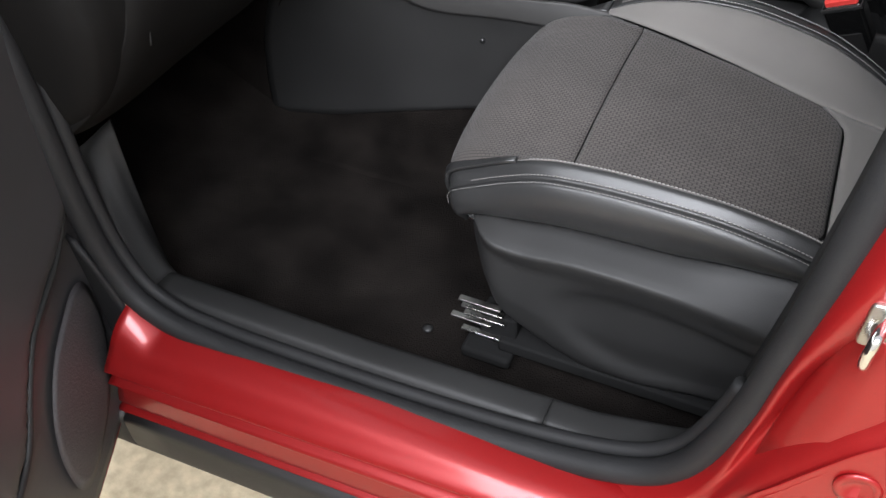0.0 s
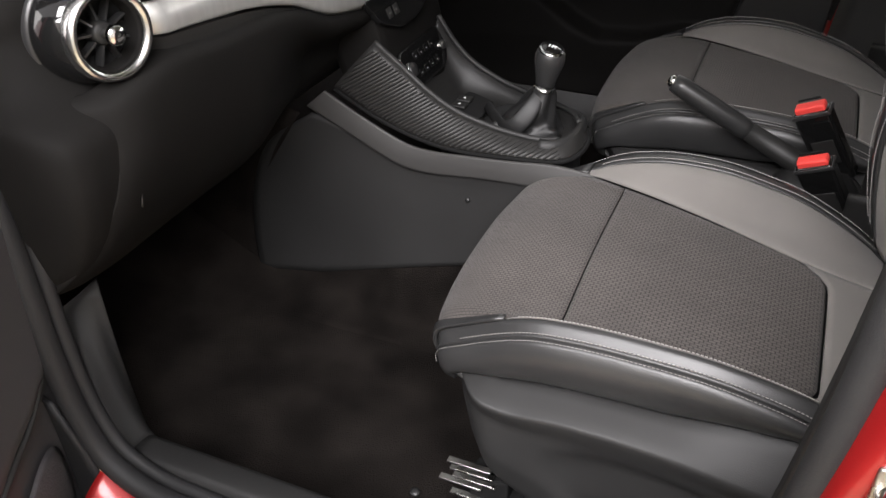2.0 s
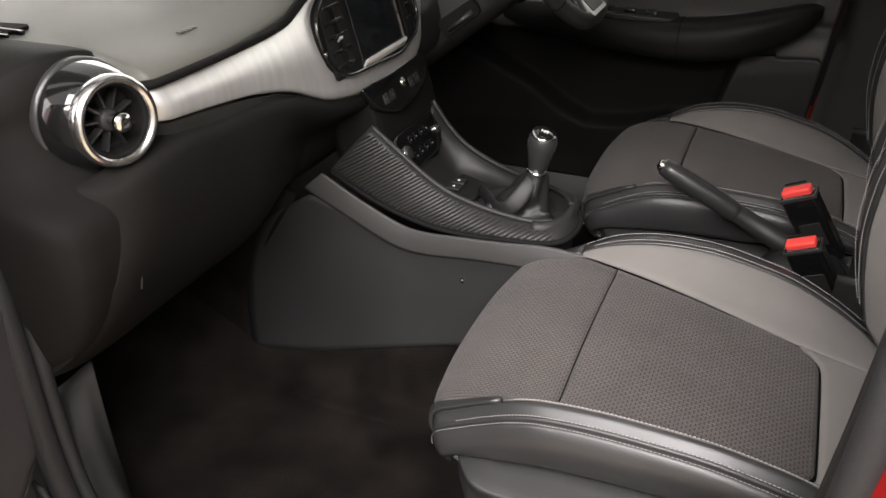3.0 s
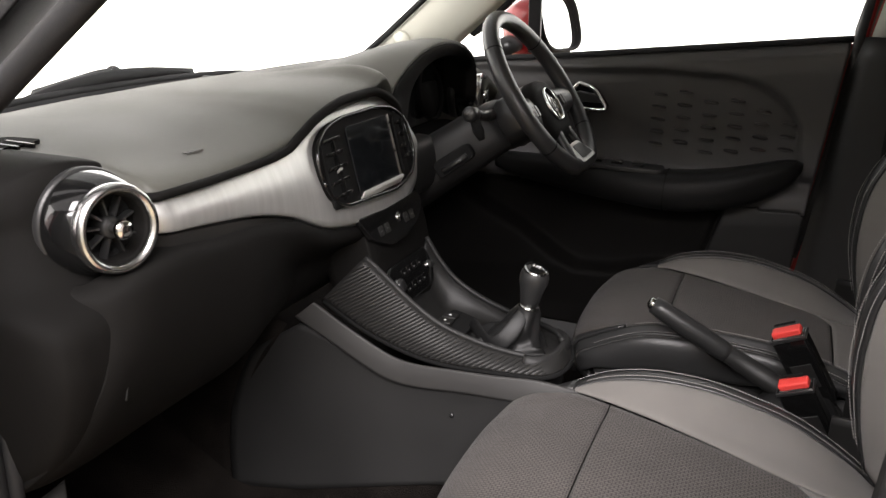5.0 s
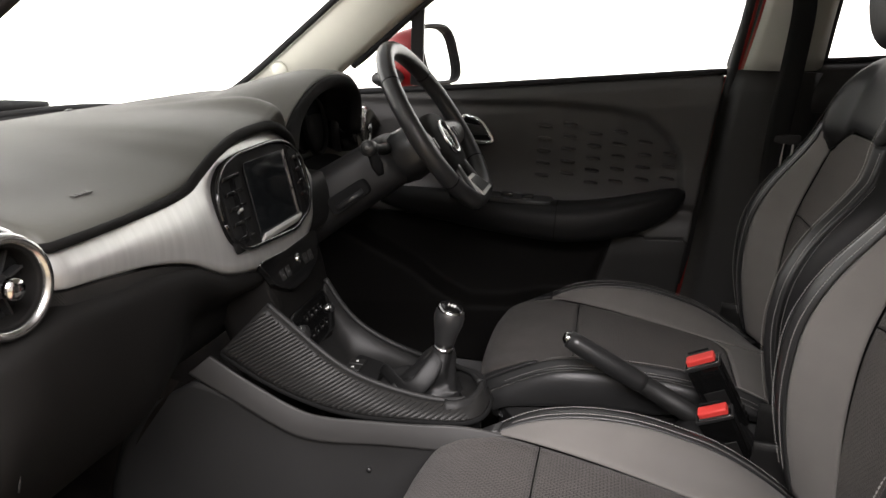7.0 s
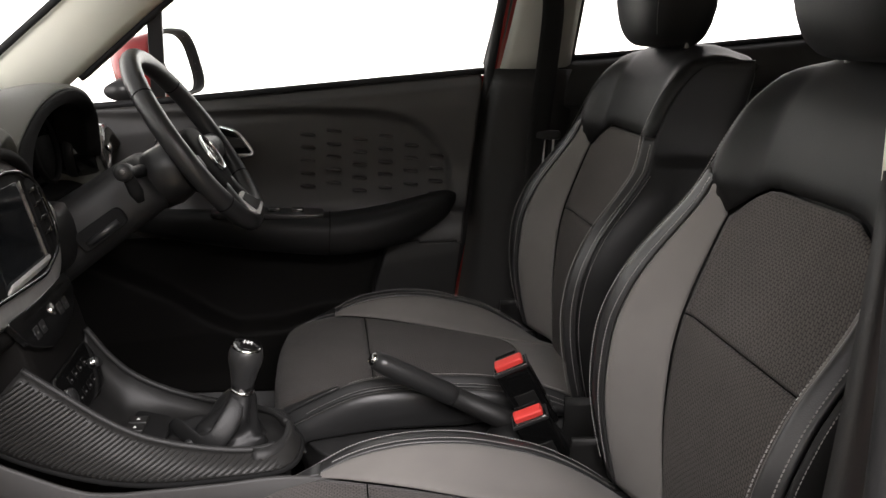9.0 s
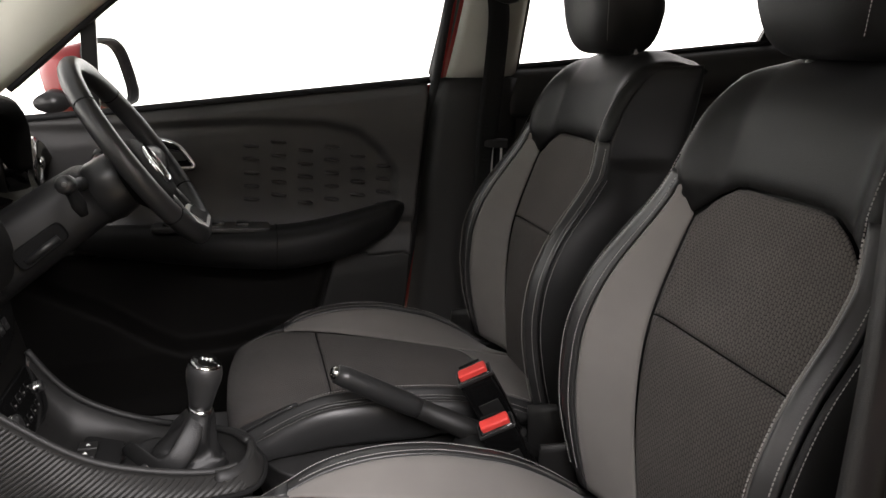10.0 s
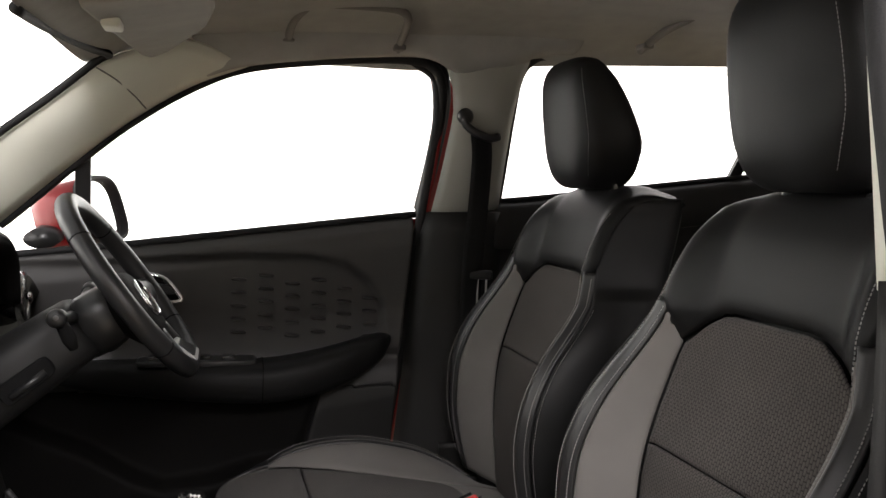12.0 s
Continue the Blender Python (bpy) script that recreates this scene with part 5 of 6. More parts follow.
rim = np.array([on_wheel(0.169 * math.sin(q), -0.169 * math.cos(q) if math.cos(q) > -0.93 else 0.169 * 0.93 + 0.4 * (0.169 * -math.cos(q) - 0.169 * 0.93)) for q in np.linspace(0, 2 * math.pi, 97)[:-1]])
part("rim", tube(rim, 0.0170, 14, closed=True), LEATHER_MID, wheel, "black leather rim")
for q in (-0.9, 0.9, 2.2, -2.2):
    p = np.array([on_wheel(0.169 * math.sin(q + e), -0.169 * math.cos(q + e)) for e in (-0.008, 0, 0.008)])
    part("rim_seam", tube(p, 0.0174, 14), DARK, wheel)
hub = []
for a, k in ((-0.050, 0.55), (-0.036, 0.9), (-0.018, 1.05), (-0.004, 1.02), (0.003, 0.92), (0.006, 0.55)):
    hub.append([on_wheel(0.078 * k * math.copysign(abs(math.sin(q)) ** 0.8, math.sin(q)), 0.036 + 0.064 * k * -math.copysign(abs(math.cos(q)) ** 0.8, math.cos(q)), a) for q in np.linspace(0, 2 * math.pi, 36, endpoint=False)])
part("hub", ring_loft(hub), LOW_DASH, wheel, "black airbag cover")
part("badge_ring", revolve([(0.036, 0), (0.037, 0.005), (0.034, 0.007), (0.032, 0.003)], on_wheel(0, 0.030, 0.005), WA, 40, cap=False), CHROME, wheel, "chrome badge ring")
part("badge", revolve([(0.032, 0.0), (0.032, 0.003), (0.001, 0.004)], on_wheel(0, 0.030, 0.005), WA, 32), GLOSS, wheel, "dark round badge")
for pts in (((-0.018, -0.012), (-0.010, -0.016), (-0.004, 0.012), (-0.012, 0.016)), ((0.002, -0.014), (0.016, -0.010), (0.016, 0.000), (0.004, 0.004)), ((0.004, 0.006), (0.016, 0.004), (0.014, 0.016), (0.002, 0.016))):
    part("badge_shape", prism([on_wheel(r, 0.030 + d, 0.0085) for r, d in pts], tuple(WA * 0.002)), CHROME, wheel)
for g in (-1, 1):
    spoke = []
    for t in np.linspace(0, 1, 8):
        r = lerp(0.06, 0.166, t) * g
        w = lerp(0.034, 0.022, t)
        spoke.append([on_wheel(r, 0.028 + w * math.cos(q), lerp(-0.014, 0, t) + 0.011 * math.sin(q)) for q in np.linspace(0, 2 * math.pi, 14, endpoint=False)])
    sp = part("side_spoke", ring_loft(spoke), SATIN, wheel, "black side spoke with buttons")
    for k in range(3):
        part("spoke_button", prism([on_wheel(g * (0.092 + 0.016 * k + dr), 0.028 + dd, -0.002) for dr, dd in ((-0.006, -0.012), (0.006, -0.012), (0.006, 0.012), (-0.006, 0.012))], tuple(WA * 0.006)), SATIN, sp, bevel=0.002)
    low = []
    for t in np.linspace(0, 1, 8):
        d = lerp(0.085, 0.148, t)
        low.append([on_wheel(g * lerp(0.034, 0.046, t) + 0.013 * math.cos(q), d, lerp(-0.004, 0.0, t) + 0.009 * math.sin(q)) for q in np.linspace(0, 2 * math.pi, 14, endpoint=False)])
    part("lower_spoke", ring_loft(low), SATIN, wheel)
part("spoke_trim", prism([on_wheel(r, d, -0.002 + 0.35 * (d - 0.116)) for r, d in rounded([(-0.036, 0.116), (0.036, 0.116), (0.052, 0.160), (-0.052, 0.160)], 0.008, 4)], tuple(WA * 0.006)), TONGUE, wheel, "silver lower spoke trim", bevel=0.002)
part("spoke_window", prism([on_wheel(r, d, 0.0028 + 0.35 * (d - 0.116)) for r, d in rounded([(-0.028, 0.122), (0.028, 0.122), (0.040, 0.152), (-0.040, 0.152)], 0.007, 4)], tuple(WA * 0.003)), SATIN, wheel)

column = thing("steering_column", "dark plastic steering column cowl with stalks", "steering column")
def column_ring(a, w, h, drop, power):
    return [on_wheel(w * math.copysign(abs(math.sin(q)) ** power, math.sin(q)), drop + h * -math.copysign(abs(math.cos(q)) ** power, math.cos(q)), a) for q in np.linspace(0, 2 * math.pi, 48, endpoint=False)]


part("collar", ring_loft([column_ring(a, w, h, 0.018, 0.85) for a, w, h in ((-0.028, 0.036, 0.036), (-0.034, 0.046, 0.046), (-0.050, 0.053, 0.051), (-0.085, 0.057, 0.054), (-0.091, 0.054, 0.051), (-0.110, 0.050, 0.048))]), SATIN, column, "dark round switch collar")
part("cowl", ring_loft([column_ring(a, w, h, d_, 0.62) for a, w, h, d_ in ((-0.093, 0.050, 0.044, 0.012), (-0.097, 0.063, 0.050, 0.010), (-0.106, 0.070, 0.053, 0.009), (-0.140, 0.084, 0.055, 0.008), (-0.190, 0.100, 0.057, 0.008), (-0.250, 0.108, 0.060, 0.008), (-0.330, 0.110, 0.062, 0.010), (-0.420, 0.112, 0.064, 0.012))]), PLASTIC_GREY, column, "charcoal column cowl")
slot = part("side_slot", prism([on_wheel(-0.092 - 0.14 * (-0.165 - a), d_, a) for a, d_ in rounded([(-0.150, 0.008), (-0.236, 0.008), (-0.236, 0.044), (-0.150, 0.040)], 0.012, 4)], (0, -0.014, 0)), DARK, column, "dark slot in the cowl", bevel=0.003)
part("slot_lip", tube([on_wheel(-0.108, 0.030, -0.163), on_wheel(-0.116, 0.032, -0.222)], 0.006, 10), SATIN, slot)
for g in (-1, 1):
    st = part("stalk", tube([on_wheel(g * 0.045, -0.014, -0.098), on_wheel(g * 0.085, -0.018, -0.096), on_wheel(g * 0.13, -0.024, -0.092), on_wheel(g * 0.152, -0.027, -0.089)], [0.012, 0.0100, 0.0100, 0.0105], 14), SATIN, column, "black control stalk")
    part("stalk_tip", tube([on_wheel(g * 0.150, -0.027, -0.0895), on_wheel(g * 0.154, -0.027, -0.089), on_wheel(g * 0.178, -0.030, -0.086), on_wheel(g * 0.185, -0.031, -0.085)], [0.0105, 0.0145, 0.0145, 0.010], 16), SATIN, st)
    part("stalk_paddle", tube([on_wheel(g * 0.166, -0.018, -0.088), on_wheel(g * 0.168, 0.006, -0.092), on_wheel(g * 0.166, 0.022, -0.096)], [0.009, 0.011, 0.006], 12), DARK, st)
    part("stalk_mark", revolve([(0.004, 0.0), (0.0038, 0.0012), (0.0005, 0.0014)], on_wheel(g * 0.1852, -0.031, -0.085), WR * g, 14), GREY_MARK, st)
# knee panel under the column, well back
rows = []
for y, o in ((0.125, -0.075), (0.130, -0.04), (0.145, -0.014), (0.17, -0.01), (0.34, -0.01), (0.50, -0.01), (0.68, -0.03)):
    rows.append([(-0.09 + o, y, 0.868), (-0.065 + o, y, 0.864), (-0.05 + o, y, 0.856), (-0.044 + o, y, 0.846), (-0.044 + o, y, 0.836), (-0.046 + o, y, 0.822), (-0.03 + o, y, 0.805), (-0.10 + o, y, 0.78), (-0.25 + o, y, 0.72)])
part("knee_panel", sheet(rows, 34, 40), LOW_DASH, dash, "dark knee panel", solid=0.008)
rows = []
for y, o in ((0.118, -0.060), (0.126, -0.020), (0.140, -0.004), (0.20, 0.0), (0.27, 0.0)):
    rows.append([(-0.020 + o, y, 0.915), (0.010 + o, y, 0.912), (0.026 + o, y, 0.898), (0.034 + o, y, 0.872), (0.034 + o, y, 0.840), (0.024 + o, y, 0.815), (0.0 + o, y, 0.800), (-0.05 + o, y, 0.79)])
part("column_surround", sheet(rows, 24, 30), PLASTIC, dash, "black trim between screen and column", solid=0.006)

part("lining_joint", tube(cr([(0.135, 0.527, 1.388), (0.165, 0.560, 1.372), (0.195, 0.590, 1.347), (0.215, 0.612, 1.325)], 16), 0.0016, 6), GRAB, car)
# small tweeter dome at the foot of the far pillar
tweeter = part("tweeter_dome", revolve([(0.019, 0.0), (0.018, 0.005), (0.013, 0.010), (0.006, 0.012), (0.001, 0.0125)], (-0.20, 0.574, 1.074), (0.55, -0.75, 0.35), 28), CREAM, car, "pale tweeter dome on the pillar lining")
part("dome_ring", revolve([(0.0195, 0.0), (0.021, 0.003), (0.0195, 0.005)], (-0.20, 0.574, 1.074), (0.55, -0.75, 0.35), 28, cap=False), CREAM, tweeter)


# ---- centre console ----
console = thing("centre_console", "charcoal centre console with ribbed side trim and open tray", "console")
# near flank, floor to trim
rows = []
for z, dy, xa, xb in ((0.285, -0.168, -0.19, 0.50), (0.36, -0.158, -0.20, 0.50), (0.45, -0.150, -0.19, 0.48), (0.53, -0.146, -0.15, 0.46), (0.585, -0.146, -0.055, 0.45)):
    r = []
    for t in np.linspace(0, 1, 16):
        x = lerp(xa, xb, t)
        top = np.interp(x, [-0.09, -0.04, 0.05, 0.15, 0.34, 0.5], [0.632, 0.650, 0.612, 0.585, 0.590, 0.575])
        k = (z - 0.285) / 0.30
        foot_z = float(np.interp(x, [-0.2, -0.165, -0.04, 0.08, 0.21, 0.5], [0.295, 0.303, 0.330, 0.370, 0.412, 0.49]))
        r.append((x, dy + 0.015 * max(0, (x - 0.38) / 0.12), foot_z + k * (top - foot_z)))
    rows.append(r)
part("near_flank", sheet(rows, 24, 40), PLASTIC_GREY, console, "charcoal grained console side", solid=0.006)
rows = []
for x in np.linspace(-0.24, 0.52, 20):
    foot_z = float(np.interp(x, [-0.2, -0.165, -0.04, 0.08, 0.21, 0.5], [0.295, 0.303, 0.330, 0.370, 0.412, 0.49]))
    rows.append([(x, -0.26, 0.286), (x, -0.21, 0.292), (x, -0.178, 0.55 * 0.30 + 0.45 * foot_z), (x, -0.164, foot_z + 0.004), (x, -0.150, foot_z + 0.02)])
part("tunnel_carpet", sheet(rows, 40, 16), CARPET, console, "black carpet running up the tunnel", solid=0.006)
part("flank_screw", revolve([(0.004, 0), (0.004, 0.003), (0.001, 0.004)], (0.235, -0.148, 0.54), (0, -1, 0), 14), SATIN, console)
part("front_closing", sheet([[(-0.20, -0.160, 0.29), (-0.32, -0.14, 0.29), (-0.5, -0.13, 0.4)], [(-0.19, -0.150, 0.45), (-0.32, -0.13, 0.5), (-0.5, -0.12, 0.6)], [(-0.08, -0.146, 0.64), (-0.2, -0.13, 0.66), (-0.5, -0.12, 0.7)]], 10, 10), CARPET, console, "dark carpeted front of the tunnel", solid=0.006)


def strip(name, top, bot, material, label, bulge=0.006, n=60, m=10, solid=0.006, flip=False):
    a, b = cr(top, n), cr(bot, n)
    P = []
    for t in np.linspace(0, 1, m):
        row = a * (1 - t) + b * t
        row[:, 1] -= bulge * math.sin(math.pi * t)
        P.append(row)
    return part(name, grid(np.array(P), flip), material, console, label, solid=solid)


# smooth grey band along the near side
strip("side_band", [(-0.028, -0.1395, 0.688), (-0.014, -0.140, 0.681), (0.040, -0.141, 0.654), (0.115, -0.142, 0.622), (0.165, -0.143, 0.615), (0.23, -0.142, 0.618), (0.30, -0.140, 0.622), (0.38, -0.134, 0.627), (0.48, -0.12, 0.612)],
      [(-0.060, -0.149, 0.659), (-0.045, -0.150, 0.651), (0.023, -0.152, 0.621), (0.082, -0.153, 0.594), (0.122, -0.153, 0.580), (0.170, -0.152, 0.577), (0.262, -0.150, 0.585), (0.38, -0.147, 0.588), (0.48, -0.13, 0.575)],
      BAND, "smooth charcoal console band", bulge=0.0015)
# ribbed dark trim above it, raised diagonal ribs
top = [(0.048, -0.102, 0.768), (0.090, -0.104, 0.738), (0.14, -0.106, 0.702), (0.18, -0.107, 0.679), (0.22, -0.106, 0.664), (0.28, -0.104, 0.651), (0.335, -0.101, 0.646), (0.366, -0.092, 0.648)]
trim_top = top + [(0.384, -0.066, 0.650), (0.386, -0.030, 0.650), (0.366, 0.012, 0.648)]
bot = [(-0.014, -0.132, 0.694), (0.05, -0.134, 0.662), (0.11, -0.136, 0.641), (0.17, -0.137, 0.628), (0.23, -0.136, 0.624), (0.30, -0.133, 0.627), (0.35, -0.126, 0.628), (0.380, -0.113, 0.628), (0.397, -0.085, 0.629), (0.400, -0.035, 0.630), (0.384, 0.012, 0.630)]
strip("ribbed_trim", trim_top, bot, CARBON, "dark diagonally ribbed trim panel")
A, B = cr(trim_top, 400), cr(bot, 400)
verts, faces = [], []
for c in np.arange(0.36, 0.76, 0.0064):
    run = []
    for k in range(2, 340):
        za, zb = A[k, 2] - 0.60 * A[k, 0], B[k, 2] - 0.60 * B[k, 0]
        t = (za - c) / (za - zb)
        if 0.03 < t < 0.97 and A[k, 0] < 0.366:
            run.append(A[k] * (1 - t) + B[k] * t + np.array([0, -0.006 * math.sin(math.pi * t) - 0.0002, 0]))
    run = run[::2]
    if len(run) < 3:
        continue
    base = len(verts)
    for q in run:
        verts += [q + np.array([-0.0010, 0.0005, 0.0015]), q + np.array([0, -0.0026, 0.0]), q + np.array([0.0010, 0.0005, -0.0015])]
    for i in range(len(run) - 1):
        q = base + 3 * i
        faces += [(q + 3, q + 4, q + 1, q), (q + 4, q + 5, q + 2, q + 1)]
tagged(part("ribs", (np.array(verts), faces, None), CARBON, console, "fine diagonal ribs", smooth=False), kind="stuff")
# dark bar laid in as the shadow of the gap between trim and band
part("gap", tube(cr([(x, y + 0.005, z - 0.005) for x, y, z in bot], 50), 0.0055, 8), DARK, console)

# inner wall of the tray, floor and far flank
far_top = [(0.075, 0.105, 0.752), (0.105, 0.108, 0.708), (0.14, 0.110, 0.674), (0.19, 0.110, 0.648), (0.25, 0.100, 0.634), (0.31, 0.070, 0.636), (0.355, 0.028, 0.644), (0.380, -0.015, 0.648)]
near_in = [(x + 0.002, y + 0.012, z - 0.002) for x, y, z in top]
P = []
a, b = cr(near_in, 40), cr(far_top, 40)
for t in np.linspace(0, 1, 22):
    row = a * (1 - t) + b * t
    dip = 1 - (2 * t - 1) ** 8
    depth = np.interp(row[:, 0], [0.05, 0.09, 0.13, 0.20, 0.40], [0.03, 0.05, 0.062, 0.035, 0.018])
    row[:, 2] -= dip * depth
    P.append(row)
part("tray", grid(np.array(P), True), PLASTIC, console, "charcoal console tray", solid=0.005)
P = []
c = cr(far_top, 40)
for t in np.linspace(0, 1, 10):
    row = c.copy()
    row[:, 1] += 0.012 * math.sin(t * 1.5)
    row[:, 2] = c[:, 2] * (1 - t) + 0.30 * t + 0.004 * math.sin(math.pi * t)
    P.append(row)
part("far_flank", grid(np.array(P), True), PLASTIC, console, "charcoal console far side", solid=0.006)
part("near_rail", tube(cr([(x, y + 0.006, z + 0.0) for x, y, z in top], 50), 0.005, 8), PLASTIC_GREY, console)
part("far_rail", tube(cr(far_top, 50), 0.005, 8), PLASTIC_GREY, console)
# rounded rear end
P = []
for t, push in ((0.0, -0.010), (0.05, -0.004), (0.14, 0.0), (0.3, 0.002), (0.55, 0.0), (0.70, -0.006), (1.0, -0.012)):
    row = []
    for q in np.linspace(-0.5 * math.pi, 0.5 * math.pi, 30):
        row.append((0.338 + (0.052 + push) * math.copysign(abs(math.cos(q)) ** 0.85, math.cos(q)), -0.030 + (0.083 + push) * math.copysign(abs(math.sin(q)) ** 0.85, math.sin(q)), lerp(0.652 - 0.008 * max(0.0, math.sin(q)), 0.605, t) if t < 0.6 else lerp(0.625, 0.47, (t - 0.55) / 0.45)))
    P.append(row)
part("rear_end", grid(P), PLASTIC_GREY, console, "rounded console end", solid=0.006)
part("tunnel_cover", sheet([[(0.35, y, 0.50 + z), (0.55, y, 0.50 + z), (0.75, y, 0.48 + z), (1.1, y, 0.46 + z)] for y, z in ((-0.10, -0.12), (-0.075, -0.01), (0, 0.0), (0.085, -0.01), (0.11, -0.12))], 14, 12), PLASTIC, console, "black tunnel cover", solid=0.006)
# button panel beside the gear lever
bp = part("button_plate", prism([(0.178 + x, 0.0 + y, 0.634 - 0.12 * x) for x, y in rounded([(-0.026, -0.036), (0.032, -0.036), (0.034, 0.040), (-0.022, 0.054)], 0.012, 4)], (0, 0, 0.004)), DARK, console, "black switch plate by the gear lever", bevel=0.002)
for y in (-0.014, 0.012):
    part("console_button", box((0.166, y, 0.6425), (0.026, 0.022, 0.005)), PLASTIC, bp, "small black button", bevel=0.002)
    part("button_mark", prism([(0.1635, y - 0.003, 0.6452), (0.1685, y - 0.003, 0.6452), (0.166, y + 0.002, 0.6452)], (0, 0, 0.001)), WHITE_MARK, bp)

# gear lever
lever = thing("gear_lever", "gear lever with dark leather gaiter and silver-capped knob", "gear lever")
rings = []
for k, t in enumerate(np.linspace(0, 1, 48)):
    # soft leather: a slumped skirt with pleats, drawn into a long twisted neck under the collar
    mark = [0, 0.15, 0.30, 0.42, 0.60, 0.80, 1.0]
    z = lerp(0.618, 0.704, float(soft(t, mark, [0, 0.12, 0.18, 0.27, 0.52, 0.77, 1.0], 0.05)))
    rx = float(soft(t, mark, [0.076, 0.070, 0.058, 0.044, 0.034, 0.025, 0.0165], 0.05))
    ry = float(soft(t, mark, [0.056, 0.053, 0.046, 0.035, 0.029, 0.022, 0.0165], 0.05))
    cx, cy = float(np.interp(t, mark, [0.282, 0.284, 0.290, 0.298, 0.305, 0.311, 0.316])), float(np.interp(t, [0, 0.4, 1], [-0.010, -0.012, -0.018]))
    skirt, neck = math.sin(math.pi * min(1.0, t / 0.5)), math.sin(math.pi * max(0.0, min(1.0, (t - 0.3) / 0.7)))
    ring = []
    for q in np.linspace(0, 2 * math.pi, 72, endpoint=False):
        pleat = 1.2 - 2.2 * abs(math.sin(2 * q + 0.9 + 1.8 * t)) + 0.7 * (0.6 - abs(math.sin(3.5 * q + 2.0 - 2 * t)))
        f = 1 + 0.09 * pleat * skirt + (0.30 * (0.6 - abs(math.sin(1.5 * q + 2.6 * t))) + 0.10 * math.sin(5 * q - 7 * t)) * neck
        ring.append((cx + rx * f * math.cos(q), cy + ry * f * math.sin(q), z + 0.0075 * pleat * skirt))
    rings.append(ring)
part("gaiter", ring_loft(rings), GAITER, lever, "creased black leather gaiter")
def fold(path, radii, flat=0.55):
    """A soft crease of leather along a path."""
    out = []
    for (p, t, n, b), r in zip(frames_along(cr(path, 18)), np.interp(np.linspace(0, 1, 18), np.linspace(0, 1, len(radii)), radii)):
        out.append([p + r * (math.cos(q) * n + flat * math.sin(q) * b) for q in np.linspace(0, 2 * math.pi, 14, endpoint=False)])
    return ring_loft(out)


part("gaiter_fold", fold([(0.314, -0.026, 0.700), (0.309, -0.042, 0.684), (0.300, -0.054, 0.666), (0.286, -0.064, 0.648), (0.266, -0.062, 0.640), (0.246, -0.048, 0.646), (0.228, -0.032, 0.652), (0.214, -0.018, 0.646)], [0.007, 0.013, 0.016, 0.015, 0.012, 0.014, 0.015, 0.004], 0.22), GAITER, lever, "folded leather")
part("collar", revolve([(0.0160, 0), (0.0175, 0.003), (0.0175, 0.006), (0.0155, 0.009)], (0.316, -0.018, 0.696), (0.13, -0.06, 1), 28), CHROME, lever, "chrome collar")
part("knob", revolve([(0.0150, 0.0), (0.0165, 0.010), (0.0195, 0.026), (0.0235, 0.042), (0.0245, 0.052), (0.0225, 0.062), (0.0195, 0.066)], (0.317, -0.0185, 0.704), (0.13, -0.06, 1), 32), LEATHER_MID, lever, "black leather gear knob")
part("knob_cap", revolve([(0.0212, -0.001), (0.0212, 0.002), (0.0195, 0.0045), (0.001, 0.005)], (0.3255, -0.0225, 0.768), (0.24, -0.16, 1), 32), CHROME, lever, "silver gear knob cap")
part("cap_plate", revolve([(0.0178, 0.0), (0.0172, 0.0014), (0.001, 0.002)], (0.3267, -0.0233, 0.7730), (0.24, -0.16, 1), 28), GLOSS, lever)
for dx, dy, lx, ly in ((0, 0, 0.014, 0.0014), (-0.005, 0, 0.0014, 0.010), (0.0, 0, 0.0014, 0.010), (0.005, 0, 0.0014, 0.010)):
    part("gear_mark", box((0.3272 + dx, -0.0236 + dy, 0.7752 - dx * 0.24), (lx, ly, 0.0012)), WHITE_MARK, lever)

# handbrake
brake = thing("handbrake", "black handbrake lever with a bright button between the seats", "handbrake")
d = np.array([0.24, 0.012, -0.125])
tip = np.array([0.512, 0.060, 0.712])
part("grip", tube([tip, tip + d * 0.06, tip + d * 0.3, tip + d * 0.5, tip + d * 0.55], [0.0145, 0.0165, 0.0175, 0.017, 0.015], 20), SATIN, brake, "black grained grip")
part("button", tube([tip - d * 0.035, tip - d * 0.02, tip + d * 0.01], [0.006, 0.0105, 0.0115], 16), CHROME, brake, "bright release button")
part("lever_arm", tube([tip + d * 0.52, tip + d * 0.9, tip + d * 1.15], [0.0155, 0.019, 0.023], 16), PLASTIC, brake)
part("gaiter", ring_loft([[(0.76 + w * 1.6 * math.cos(q), 0.068 + w * math.sin(q), z) for q in np.linspace(0, 2 * math.pi, 24, endpoint=False)] for z, w in ((0.48, 0.06), (0.53, 0.055), (0.57, 0.042), (0.60, 0.028))]), LEATHER, brake, "black gaiter")


